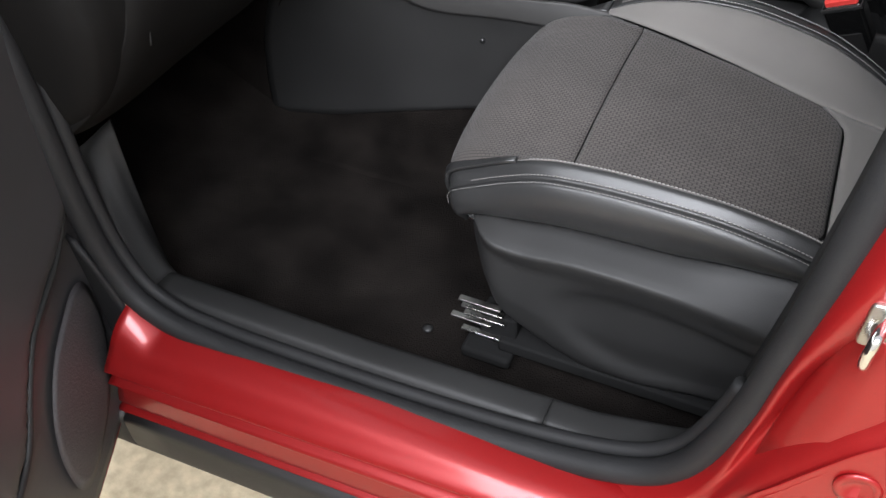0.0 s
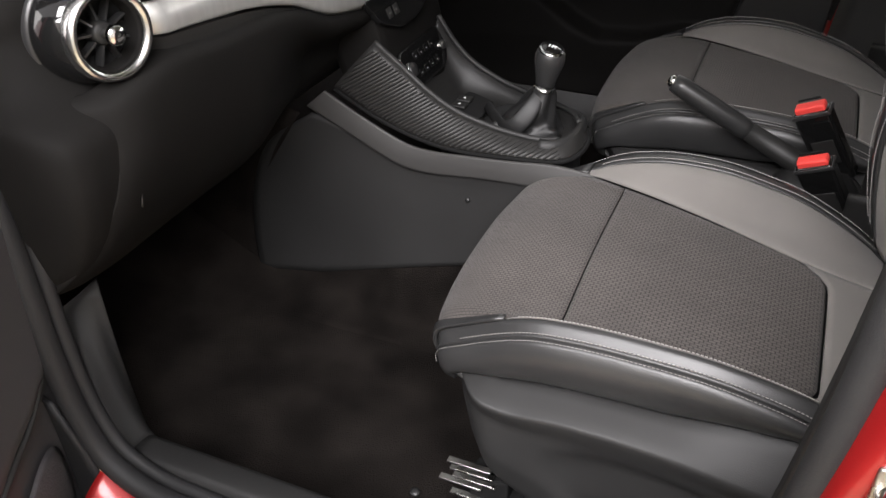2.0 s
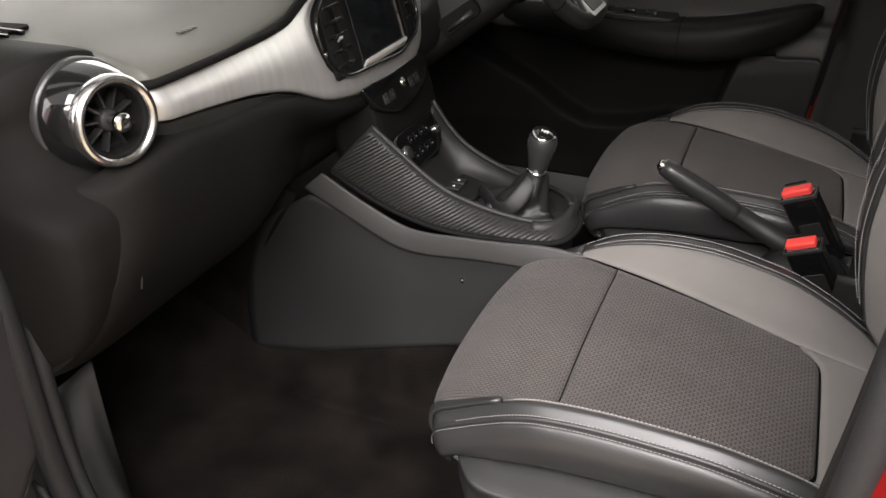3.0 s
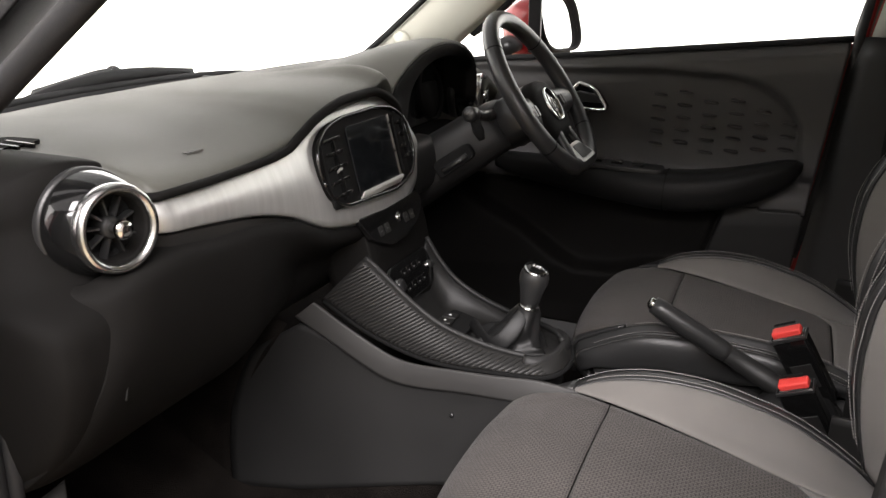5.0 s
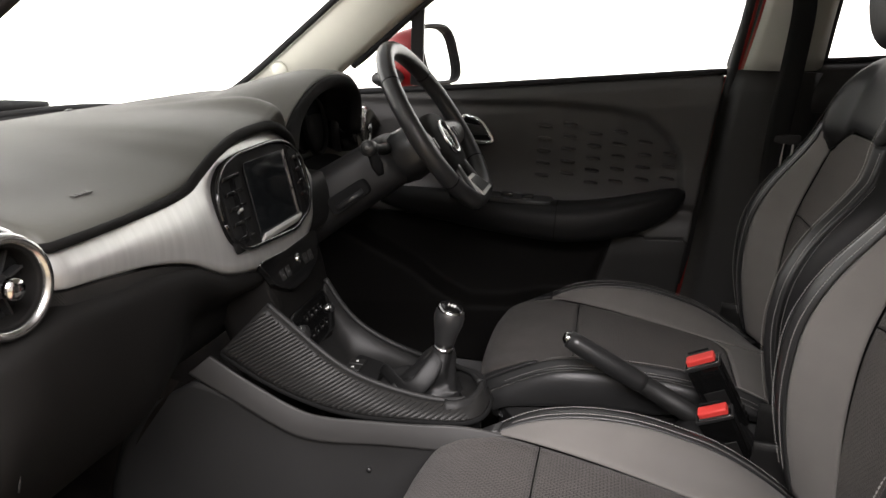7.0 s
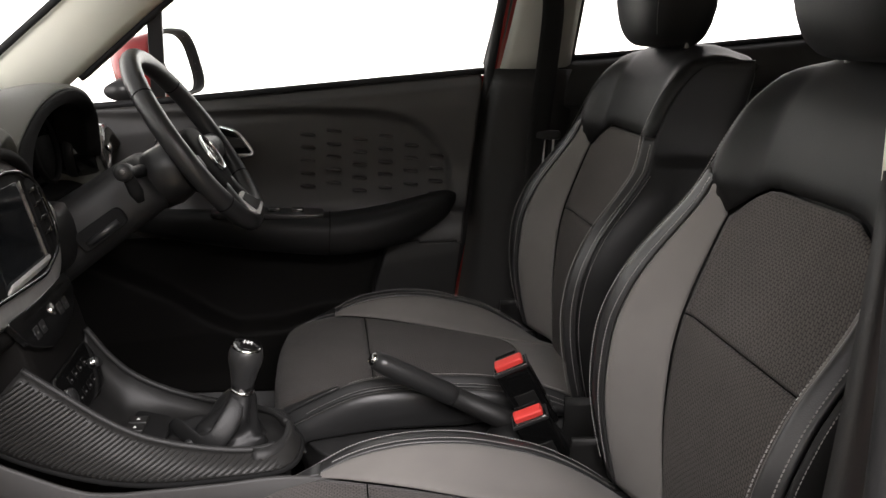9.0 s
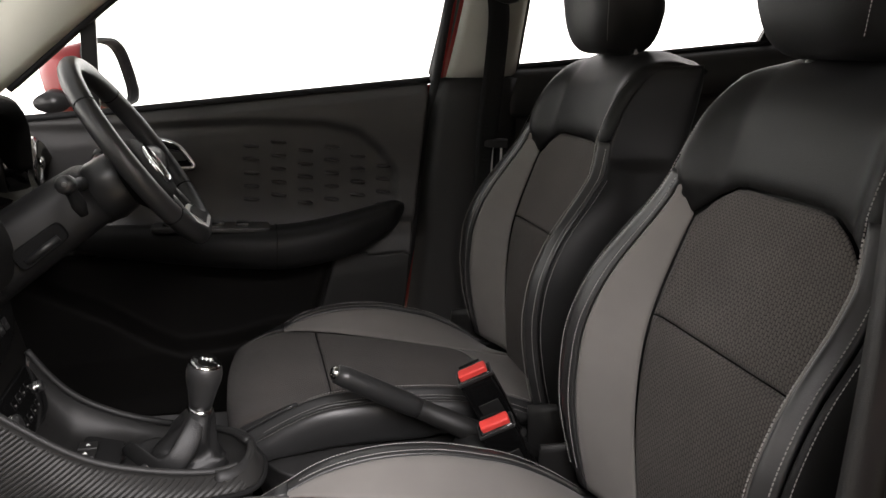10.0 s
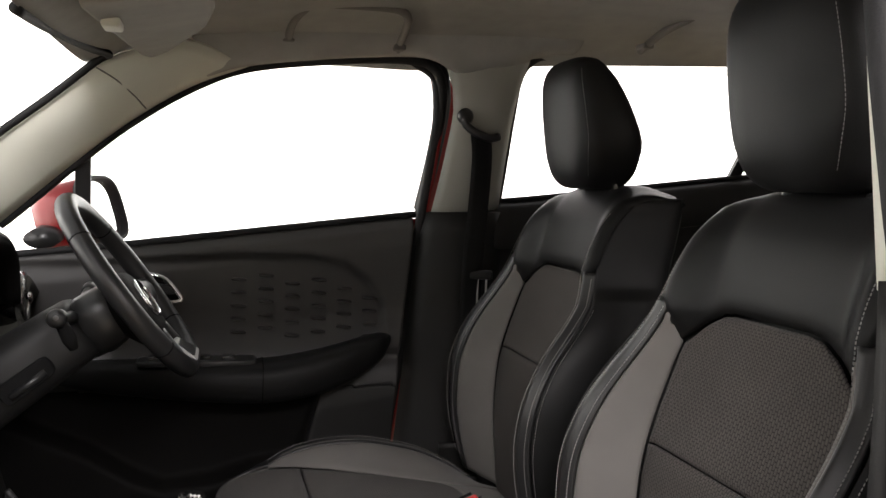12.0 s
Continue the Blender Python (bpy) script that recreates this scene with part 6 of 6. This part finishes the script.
# belt buckles
def belt_buckle(place, lean):
    b = thing("belt_buckle", "black seat belt buckle with a red release button", "belt buckle", "belt buckles")
    m = pose(*place, *lean)

    def lay(ob):
        ob.data.transform(m)
        return ob

    lay(part("case", box((0, 0, -0.076), (0.056, 0.027, 0.135)), GLOSS, b, "black buckle case", bevel=0.005))
    lay(part("release_button", box((0, 0, -0.0065), (0.046, 0.019, 0.015)), BUCKLE_RED, b, "red release button", bevel=0.003))
    lay(part("button_rim", box((0, 0, -0.0135), (0.058, 0.029, 0.006)), SATIN, b, bevel=0.001))
    lay(part("slot", box((0, 0.006, 0.0065), (0.034, 0.004, 0.002)), DARK, b))
    lay(part("panel", box((0, -0.0140, -0.085), (0.034, 0.002, 0.045)), PLASTIC, b, bevel=0.0008))
    lay(part("stalk", tube([(0, 0, -0.14), (0.01, 0, -0.18), (0.03, 0.0, -0.23)], 0.014, 10), PLASTIC, b))
    return b


belt_buckle((0.722, 0.060, 0.708), (16, -28, -14))
belt_buckle((0.742, -0.005, 0.650), (20, -26, -12))


# ---- driver's door, closed ----
def sill_z(x):
    return float(np.interp(x, [-0.25, -0.04, 0.17, 0.78, 0.85], [1.0, 1.024, 1.047, 1.124, 1.130]))


door = thing("driver_door", "closed driver's door with black panel, long armrest and window", "door")
P = []
for x in np.linspace(-0.28, 0.779, 150):
    row = []
    zt = sill_z(x)
    for t in np.linspace(0, 1, 110):
        z = zt + (0.40 - zt) * t
        xr = x - 0.09 * max(0.0, (1.12 - z)) * max(0.0, x / 0.78) ** 6
        y = np.interp(z - (zt - 1.10), [0.38, 0.50, 0.60, 0.70, 0.80, 0.90, 1.04, 1.075, 1.10], [0.70, 0.69, 0.672, 0.672, 0.682, 0.688, 0.682, 0.690, 0.712])
        # recessed upper panel under a sweeping crease
        crease = np.interp(x, [-0.2, 0.0, 0.2, 0.4, 0.55, 0.63, 0.68, 0.72, 0.74], [1.0, 1.012, 1.022, 1.033, 1.033, 1.015, 0.98, 0.93, 0.82])
        inside = 1 / (1 + math.exp(-(crease - z) / 0.0035)) * (1 / (1 + math.exp(-(z - 0.80) / 0.01)))
        y += 0.022 * inside
        # hollow under the armrest, and the map pocket's wall below it
        zp = float(np.interp(x, [-0.28, -0.05, 0.106, 0.19, 0.25, 0.345, 0.434, 0.56], [0.74, 0.70, 0.632, 0.578, 0.551, 0.560, 0.585, 0.60]))
        front = 1 / (1 + math.exp((x - 0.553) / 0.004))
        y += 0.022 * front / (1 + math.exp((z - 0.745) / 0.006)) / (1 + math.exp((zp - z) / 0.003))
        y -= 0.040 * front / (1 + math.exp((z - zp) / 0.003))
        xr += 0.25 * (z - 0.66) * math.exp(-((x - 0.553) / 0.07) ** 2) * (z < 0.78)
        row.append((xr, y, z))
    P.append(row)
verts, faces, _ = grid(P, True)
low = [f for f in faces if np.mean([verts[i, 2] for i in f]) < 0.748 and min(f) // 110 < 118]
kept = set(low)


def some_faces(chosen):
    """The chosen faces as a sheet of their own."""
    index = {v: k for k, v in enumerate(sorted({i for f in chosen for i in f}))}
    return verts[sorted(index)], [tuple(index[i] for i in f) for f in chosen], None


# below the armrest the door gets darker plastics, standing in for shade
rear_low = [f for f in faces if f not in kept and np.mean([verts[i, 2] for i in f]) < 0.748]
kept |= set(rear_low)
part("lower_panel", some_faces(rear_low), PLASTIC, door, "lower door panel, darkened for shade", solid=0.02)
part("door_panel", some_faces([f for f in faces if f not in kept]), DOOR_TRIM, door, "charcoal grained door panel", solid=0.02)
part("map_pocket", some_faces(low), LOW_DASH, door, "map pocket below the armrest, darkened for shade", solid=0.02)
# small raised dashes on the panel
dash_shape = []
for a, k in ((-1, 0.15), (-0.8, 0.8), (-0.4, 1.0), (0.4, 1.0), (0.8, 0.8), (1, 0.15)):
    dash_shape.append([(a * 0.017, -0.0085 * k * math.sin(q), 0.0042 * k * math.cos(q)) for q in np.linspace(0, 2 * math.pi, 8, endpoint=False)])
first = None
for c_ in range(6):
    for r in range(5):
        x = 0.400 + 0.057 * c_
        z = (0.980, 0.989, 0.972, 0.980, 0.961, 0.939)[c_] - 0.0285 * r
        if z < 0.85:
            continue
        if first is None:
            first = part("raised_dash", ring_loft(dash_shape), DOOR_TRIM, door)
            ob = first
        else:
            ob = new("raised_dash", first.data)
            ob.parent = door
        ob.matrix_basis = pose(x, 0.7045, z, 0, 4, 0)
# armrest
rings = []
for x, y, z, h, w in cr([(0.02, 0.690, 0.790, 0.020, 0.018), (0.10, 0.662, 0.788, 0.030, 0.030), (0.22, 0.640, 0.785, 0.038, 0.042), (0.34, 0.628, 0.780, 0.042, 0.050), (0.46, 0.622, 0.779, 0.045, 0.054),
                         (0.56, 0.628, 0.793, 0.046, 0.050), (0.64, 0.640, 0.815, 0.043, 0.042), (0.70, 0.655, 0.840, 0.030, 0.030), (0.725, 0.668, 0.853, 0.010, 0.012)], 44):
    rings.append([(x, y + w * math.copysign(abs(math.cos(q)) ** 0.75, math.cos(q)), z + h * math.copysign(abs(math.sin(q)) ** 0.75, math.sin(q))) for q in np.linspace(0, 2 * math.pi, 24, endpoint=False)])
arm = part("armrest", ring_loft(rings), LEATHER, door, "black padded armrest")
part("armrest_seam", tube([(0.447, 0.622 + 0.0548 * math.copysign(abs(math.cos(q)) ** 0.75, math.cos(q)), 0.779 + 0.0458 * math.copysign(abs(math.sin(q)) ** 0.75, math.sin(q))) for q in np.linspace(0.0, 2 * math.pi, 26)], 0.0012, 6), LOW_DASH, arm)
pod = part("switch_pod", prism([(x, y, 0.814) for x, y in rounded([(0.20, 0.595), (0.435, 0.592), (0.435, 0.66), (0.20, 0.66)], 0.015, 4)], (0, 0, 0.012)), SATIN, arm, "window switch pod", bevel=0.003)
for k in range(4):
    part("window_switch", box((0.235 + 0.048 * k, 0.625, 0.829), (0.026, 0.022, 0.009)), GLOSS, arm, bevel=0.002)
# inner handle
ring = [(0.215, 0.670, 0.995), (0.198, 0.668, 0.968), (0.205, 0.664, 0.945), (0.24, 0.660, 0.938), (0.282, 0.660, 0.940), (0.275, 0.662, 0.958), (0.25, 0.666, 0.985), (0.215, 0.670, 0.995)]
h = part("door_handle", tube(cr(ring, 50), 0.0055, 8), CHROME, door, "chrome-edged inner door handle")
part("handle_cup", prism([(x, 0.698, z) for x, y, z in cr(ring, 30)[:-1]], (0, -0.026, 0)), DARK, h, "dark handle cup")
part("handle_lever", prism([(x, 0.674, z) for x, z in rounded([(0.212, 0.978), (0.262, 0.972), (0.272, 0.953), (0.212, 0.953)], 0.006, 3)], (0, -0.012, 0)), SATIN, h, "black lever", bevel=0.003)
# window surround, divider and panes
edge_d = cr(DOOR_EDGE[1:], 90)
part("window_frame", tube(edge_d + np.array([0, 0.012, 0]), 0.0115, 8), RUBBER, door, "black window surround")
part("outer_frame", tube(edge_d + np.array([0.004, 0.022, 0.010]), 0.016, 8), RUBBER, door, "black outer door frame")
part("waist_seal", tube([(x, 0.715, sill_z(x) + 0.004) for x in np.linspace(-0.10, 0.79, 20)], 0.008, 8), RUBBER, door)
part("window_divider", prism([(0.070, 0.722, 1.05), (0.100, 0.722, 1.05), (0.108, 0.668, 1.245), (0.078, 0.668, 1.225)], (0, 0.012, 0)), SATIN, door, "black window divider", bevel=0.002)
glass = part("window_pane", prism([(0.10, 0.724, 1.05), (0.79, 0.724, 1.12), (0.80, 0.672, 1.28), (0.80, 0.628, 1.41), (0.72, 0.612, 1.45), (0.55, 0.617, 1.443), (0.40, 0.628, 1.42), (0.20, 0.655, 1.315), (0.10, 0.668, 1.24)], (0, 0.004, 0)), PANE, door, "clear side window", smooth=False)
glass.visible_shadow = False
part("door_skin", sheet([[(-0.28, 0.84, 0.22), (0.3, 0.85, 0.22), (0.84, 0.85, 0.22)], [(-0.28, 0.86, 0.6), (0.3, 0.87, 0.6), (0.84, 0.87, 0.6)], [(-0.28, 0.80, 0.95), (0.3, 0.81, 0.98), (0.84, 0.81, 1.03)], [(-0.28, 0.745, 0.99), (0.3, 0.74, 1.06), (0.84, 0.735, 1.12)]], 16, 16), RED, door, "red painted door skin", solid=0.005)

# far sill trim
part("far_scuff_trim", grid([[(x, y, z) for y, z in cr([(0.725, 0.425), (0.70, 0.43), (0.665, 0.41), (0.635, 0.35), (0.62, 0.28)], 14)] for x in np.linspace(-0.3, 1.0, 20)]), PLASTIC, car, "black far sill trim", solid=0.006)

# driver's door mirror
mirror = thing("door_mirror", "red door mirror with black rim and bright glass", "mirror")
mc = np.array([0.107, 0.842, 1.118])
mu = np.array([0.30, 0.954, 0.0])
mu /= np.linalg.norm(mu)
mn = np.array([mu[1], -mu[0], 0.30])
mn /= np.linalg.norm(mn)
mz = np.cross(mn, mu)


def mirror_ring(k, depth, n=40):
    return [mc + mu * (0.085 * k * math.copysign(abs(math.cos(q)) ** 0.6, math.cos(q))) + mz * (0.070 * k * math.copysign(abs(math.sin(q)) ** 0.6, math.sin(q))) - mn * depth for q in np.linspace(0, 2 * math.pi, n, endpoint=False)]


cap = part("cap", ring_loft([mirror_ring(k, d_) for k, d_ in ((1.02, 0.006), (1.07, 0.02), (1.10, 0.05), (1.05, 0.085), (0.88, 0.115), (0.50, 0.132))]), RED, mirror, "red mirror cap")
part("rim", ring_loft([mirror_ring(k, d_) for k, d_ in ((1.03, 0.014), (1.08, 0.0), (1.06, -0.014), (0.97, -0.014), (0.90, 0.004))], caps=False), RUBBER, mirror, "black mirror rim")
part("mirror_glass", ring_loft([mirror_ring(0.93, 0.004), mirror_ring(0.93, -0.001)]), MIRROR, mirror, "mirror glass", smooth=False)
part("foot", ring_loft([[np.array([0.005 + 0.035 * math.cos(q) + k * 0.01, 0.735 + k * 0.08, 1.058 + 0.020 * math.sin(q) + k * 0.012]) for q in np.linspace(0, 2 * math.pi, 16, endpoint=False)] for k in (0, 0.5, 1.0)]), SATIN, mirror, "black mirror foot")

# rear door on the far side
rear = thing("rear_door", "closed rear door with black panel and window", "door")
rows = []
for x in np.linspace(0.930, 1.95, 12):
    zt = float(np.interp(x, [0.98, 1.57, 1.95], [1.158, 1.232, 1.27]))
    rows.append([(x, 0.70, zt), (x, 0.678, zt - 0.012), (x, 0.668, zt - 0.06), (x, 0.672, zt - 0.10), (x, 0.685, zt - 0.13), (x, 0.685, 0.8), (x, 0.67, 0.65), (x, 0.68, 0.40)])
part("door_panel", sheet(rows, 24, 40, flip=True), PLASTIC, rear, "black rear door panel", solid=0.02)
redge = [(0.975, 0.695, 1.155), (0.976, 0.66, 1.25), (0.981, 0.63, 1.361), (0.989, 0.611, 1.438), (1.018, 0.602, 1.476), (1.065, 0.600, 1.487), (1.22, 0.598, 1.497), (1.5, 0.598, 1.507), (1.68, 0.60, 1.485), (1.80, 0.61, 1.43), (1.9, 0.64, 1.34), (1.95, 0.68, 1.28)]
part("window_frame", tube(cr(redge, 70) + np.array([0, 0.010, 0]), 0.0095, 8), RUBBER, rear, "black rear window surround")
part("waist_seal", tube([(x, 0.703, float(np.interp(x, [0.98, 1.57, 1.95], [1.158, 1.232, 1.27])) + 0.004) for x in np.linspace(0.965, 1.95, 12)], 0.007, 8), RUBBER, rear)
part("window_divider", prism([(1.572, 0.708, 1.222), (1.606, 0.708, 1.226), (1.68, 0.61, 1.48), (1.645, 0.61, 1.485)], (0, 0.012, 0)), SATIN, rear, "black quarter window divider")
part("rear_pillar_lining", sheet([[(1.93, 0.69, 0.4), (2.06, 0.68, 0.4)], [(1.93, 0.68, 1.2), (2.06, 0.66, 1.2)], [(1.86, 0.60, 1.49), (2.06, 0.57, 1.46)]], 8, 6), CREAM, car, "pale rear pillar lining", solid=0.01)
# near rear side, closed
part("near_rear_panel", sheet([[(0.99, -0.70, 0.40), (2.0, -0.69, 0.40)], [(0.99, -0.68, 0.8), (2.0, -0.68, 0.8)], [(0.985, -0.70, 1.155), (2.0, -0.69, 1.27)]], 10, 10), PLASTIC, car, "black rear door panel", solid=0.02)
part("near_rear_skin", sheet([[(0.99, -0.84, 0.20), (2.0, -0.84, 0.20)], [(0.99, -0.86, 0.6), (2.0, -0.86, 0.6)], [(0.99, -0.80, 1.0), (2.0, -0.80, 1.1)], [(0.985, -0.735, 1.15), (2.0, -0.72, 1.27)]], 12, 10, flip=True), RED, car, "red rear door skin", solid=0.006)

# driver's seat belt
belt = thing("seat_belt", "black driver's seat belt hanging from its pillar anchor", "seat belt")
P = []
for x, y, z in cr([(0.898, 0.598, 1.307), (0.902, 0.596, 1.25), (0.895, 0.595, 1.12), (0.888, 0.595, 1.00), (0.892, 0.60, 0.85), (0.92, 0.61, 0.60)], 30):
    P.append([(x - 0.024, y - 0.004, z), (x - 0.012, y - 0.002, z), (x, y, z), (x + 0.012, y + 0.002, z), (x + 0.024, y + 0.006, z)])
part("webbing", grid(P, True), BELT, belt, "black webbing", solid=0.0018)
ank = part("anchor", tube(cr([(0.858, 0.598, 1.340), (0.865, 0.596, 1.324), (0.885, 0.594, 1.310), (0.915, 0.594, 1.300), (0.938, 0.596, 1.304)], 20), 0.009, 10), SATIN, belt, "black belt guide")
part("anchor_bolt", revolve([(0.017, 0.0), (0.018, 0.01), (0.013, 0.016), (0.002, 0.017)], (0.862, 0.608, 1.344), (0, -1, 0), 24), SATIN, ank)
tg = part("tongue_grip", box((0.906, 0.600, 1.004), (0.060, 0.012, 0.020)), SATIN, belt, "black tongue grip", bevel=0.005)
part("tongue", prism([(0.912 + x, 0.598, 0.968 + z) for x, z in ((-0.012, 0.03), (-0.008, 0.03), (-0.008, -0.02), (0.008, -0.02), (0.008, 0.03), (0.012, 0.03), (0.012, -0.026), (-0.012, -0.026))], (0, 0.003, 0)), TONGUE, tg, "bright belt tongue", smooth=False)

# roof furniture on the far side
for sx, sy, sz in ((-0.005, -0.01, 0.008), (0.735, -0.075, 0.040)):
    gh = thing("grab_handle", "grey folding grab handle against the roof lining", "grab handle", "grab handles")
    part("bar", tube(cr([(x + sx, y + sy, z + sz) for x, y, z in ((0.486, 0.590, 1.455), (0.487, 0.555, 1.466), (0.489, 0.500, 1.480), (0.500, 0.440, 1.492), (0.525, 0.415, 1.503), (0.60, 0.408, 1.506), (0.670, 0.412, 1.506), (0.696, 0.432, 1.497), (0.706, 0.49, 1.486), (0.709, 0.55, 1.472), (0.710, 0.585, 1.460))], 60), 0.0080, 12), GRAB, gh)
    for x in (0.487, 0.709):
        part("hinge_cover", box((x + sx, 0.572 + sy, 1.462 + sz), (0.024, 0.040, 0.012)), GRAB, gh, bevel=0.004)
visor = thing("sun_visor", "grey sun visor folded up against the headliner", "sun visor")
part("panel", prism([(x, y, 1.398 + (x - 0.16) * 0.24) for x, y in rounded([(0.176, 0.02), (0.330, 0.02), (0.346, 0.16), (0.332, 0.31), (0.262, 0.51), (0.228, 0.555), (0.214, 0.50)], 0.022, 5)], (-0.004, 0, 0.016)), HEADLINER, visor, "grey felt visor", bevel=0.007)
part("hinge_clip", box((0.204, 0.145, 1.404), (0.026, 0.05, 0.014)), CREAM, visor, bevel=0.004)

# ---- near front door, open ----
DH = pose(-0.079, -0.766, 0, 0, 0, -65)
near = thing("passenger_door", "open front door with black panel, speaker grille and red skin", "door")


def zb_(x):
    return float(np.interp(x, [-0.07, -0.058, -0.050, -0.040, -0.028, 0.002, 0.035, 0.075, 0.122, 0.205, 0.5, 1.02], [0.56, 0.50, 0.44, 0.354, 0.311, 0.270, 0.244, 0.231, 0.228, 0.230, 0.235, 0.26]))


P = []
for x in np.r_[np.linspace(-0.07, 0.0, 24), np.linspace(0.01, 0.4, 50), np.linspace(0.42, 1.02, 30)]:
    row = []
    for t in np.linspace(0, 1, 60):
        z = zb_(x) + (1.05 - zb_(x)) * t
        y = -0.02 * max(0, (-0.03 - x) / 0.04) ** 2
        # lower speaker field, set back below the pocket edge
        edge_z = np.interp(x, [-0.05, 0.06, 0.124, 0.182, 0.232, 0.278, 0.33, 0.45], [0.60, 0.558, 0.548, 0.537, 0.501, 0.461, 0.445, 0.43])
        y += 0.016 / (1 + math.exp((edge_z - z) / 0.005))
        y += 0.05 * math.exp(-(((x - 0.60) / 0.34) ** 4) - ((z - 0.74) / 0.05) ** 4)
        s0 = float(np.interp(z, [0.5, 0.64, 0.76, 1.05], [0.0, 0.0, 0.02, 0.05]))
        bow = -0.020 * math.exp(-((z - 0.53) / 0.10) ** 2) * max(0.0, min(1.0, (0.06 - x) / 0.13))
        row.append((x + s0 * (1.02 - x) + bow, y, z))
    P.append(row)
part("door_panel", grid(P), NEAR_TRIM, near, "charcoal grained door panel", solid=0.012, eye=(0.4, 2.0, 1.0))
g = []
for k in np.linspace(0.02, 1, 9):
    g.append([(0.130 + 0.106 * k * math.copysign(abs(math.cos(q)) ** 0.8, math.cos(q)), 0.006 + 0.006 * (1 - k ** 4), 0.382 - 0.045 * k * math.cos(q) + 0.098 * k * math.copysign(abs(math.sin(q)) ** 0.8, math.sin(q))) for q in np.linspace(0, 2 * math.pi, 48, endpoint=False)])
GRILLE = mat("speaker_mesh", (0.048, 0.044, 0.047), 0.62, bump=0.35, bump_scale=330, bump_kind="voronoi", var=0.2, var_scale=300)
part("speaker_grille", ring_loft(g), GRILLE, near, "charcoal speaker grille", solid=0.004, eye=(0.4, 2.0, 1.0))
part("pocket_edge", tube(cr([(-0.05, 0.004, 0.602), (0.06, 0.010, 0.560), (0.124, 0.012, 0.550), (0.182, 0.012, 0.539), (0.232, 0.012, 0.503), (0.278, 0.012, 0.463), (0.33, 0.012, 0.447), (0.45, 0.012, 0.432)], 40), 0.005, 8), PLASTIC_GREY, near)
part("door_skin", grid([[(x, -0.13 - 0.02 * math.sin(math.pi * t), zb_(x) - 0.02 + (1.06 - zb_(x)) * t) for t in np.linspace(0, 1, 20)] for x in np.linspace(0.06, 1.04, 30)], True), RED, near, "red painted door skin", solid=0.006)
P = []
for x in np.linspace(-0.03, 1.02, 40):
    P.append([(x, y, zb_(x) - 0.002) for y in np.linspace(-0.13, 0.0, 6)])
part("door_underside", grid(P), RED, near, "red door edge", solid=0.004, eye=(0.4, -0.1, -3.0))
part("door_front_edge", grid([[(float(np.interp(z, [0.5, 0.64, 0.76, 1.05], [-0.066, -0.066, -0.046, -0.012])), y, z) for y in np.linspace(-0.13, -0.02, 5)] for z in np.linspace(0.57, 1.05, 8)]), RED, near, "red door edge", solid=0.004, eye=(-3, 0, 0.8))
part("window_frame", tube(cr([(-0.02, -0.05, 1.03), (0.20, -0.02, 1.20), (0.45, 0.02, 1.38), (0.70, 0.04, 1.45), (0.92, 0.045, 1.45), (0.99, 0.03, 1.35), (1.0, -0.03, 1.05)], 50), 0.016, 10), SATIN, near, "black window frame")
near.matrix_basis = DH

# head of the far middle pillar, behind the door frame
part("pillar_head", prism([(x, 0.620, z) for x, z in ((0.70, 1.476), (0.805, 1.468), (0.838, 1.42), (0.842, 1.36), (0.90, 1.36), (0.90, 1.50), (0.70, 1.50))], (0, 0.008, 0)), PILLAR, car, "pale pillar head, darkened for shade")
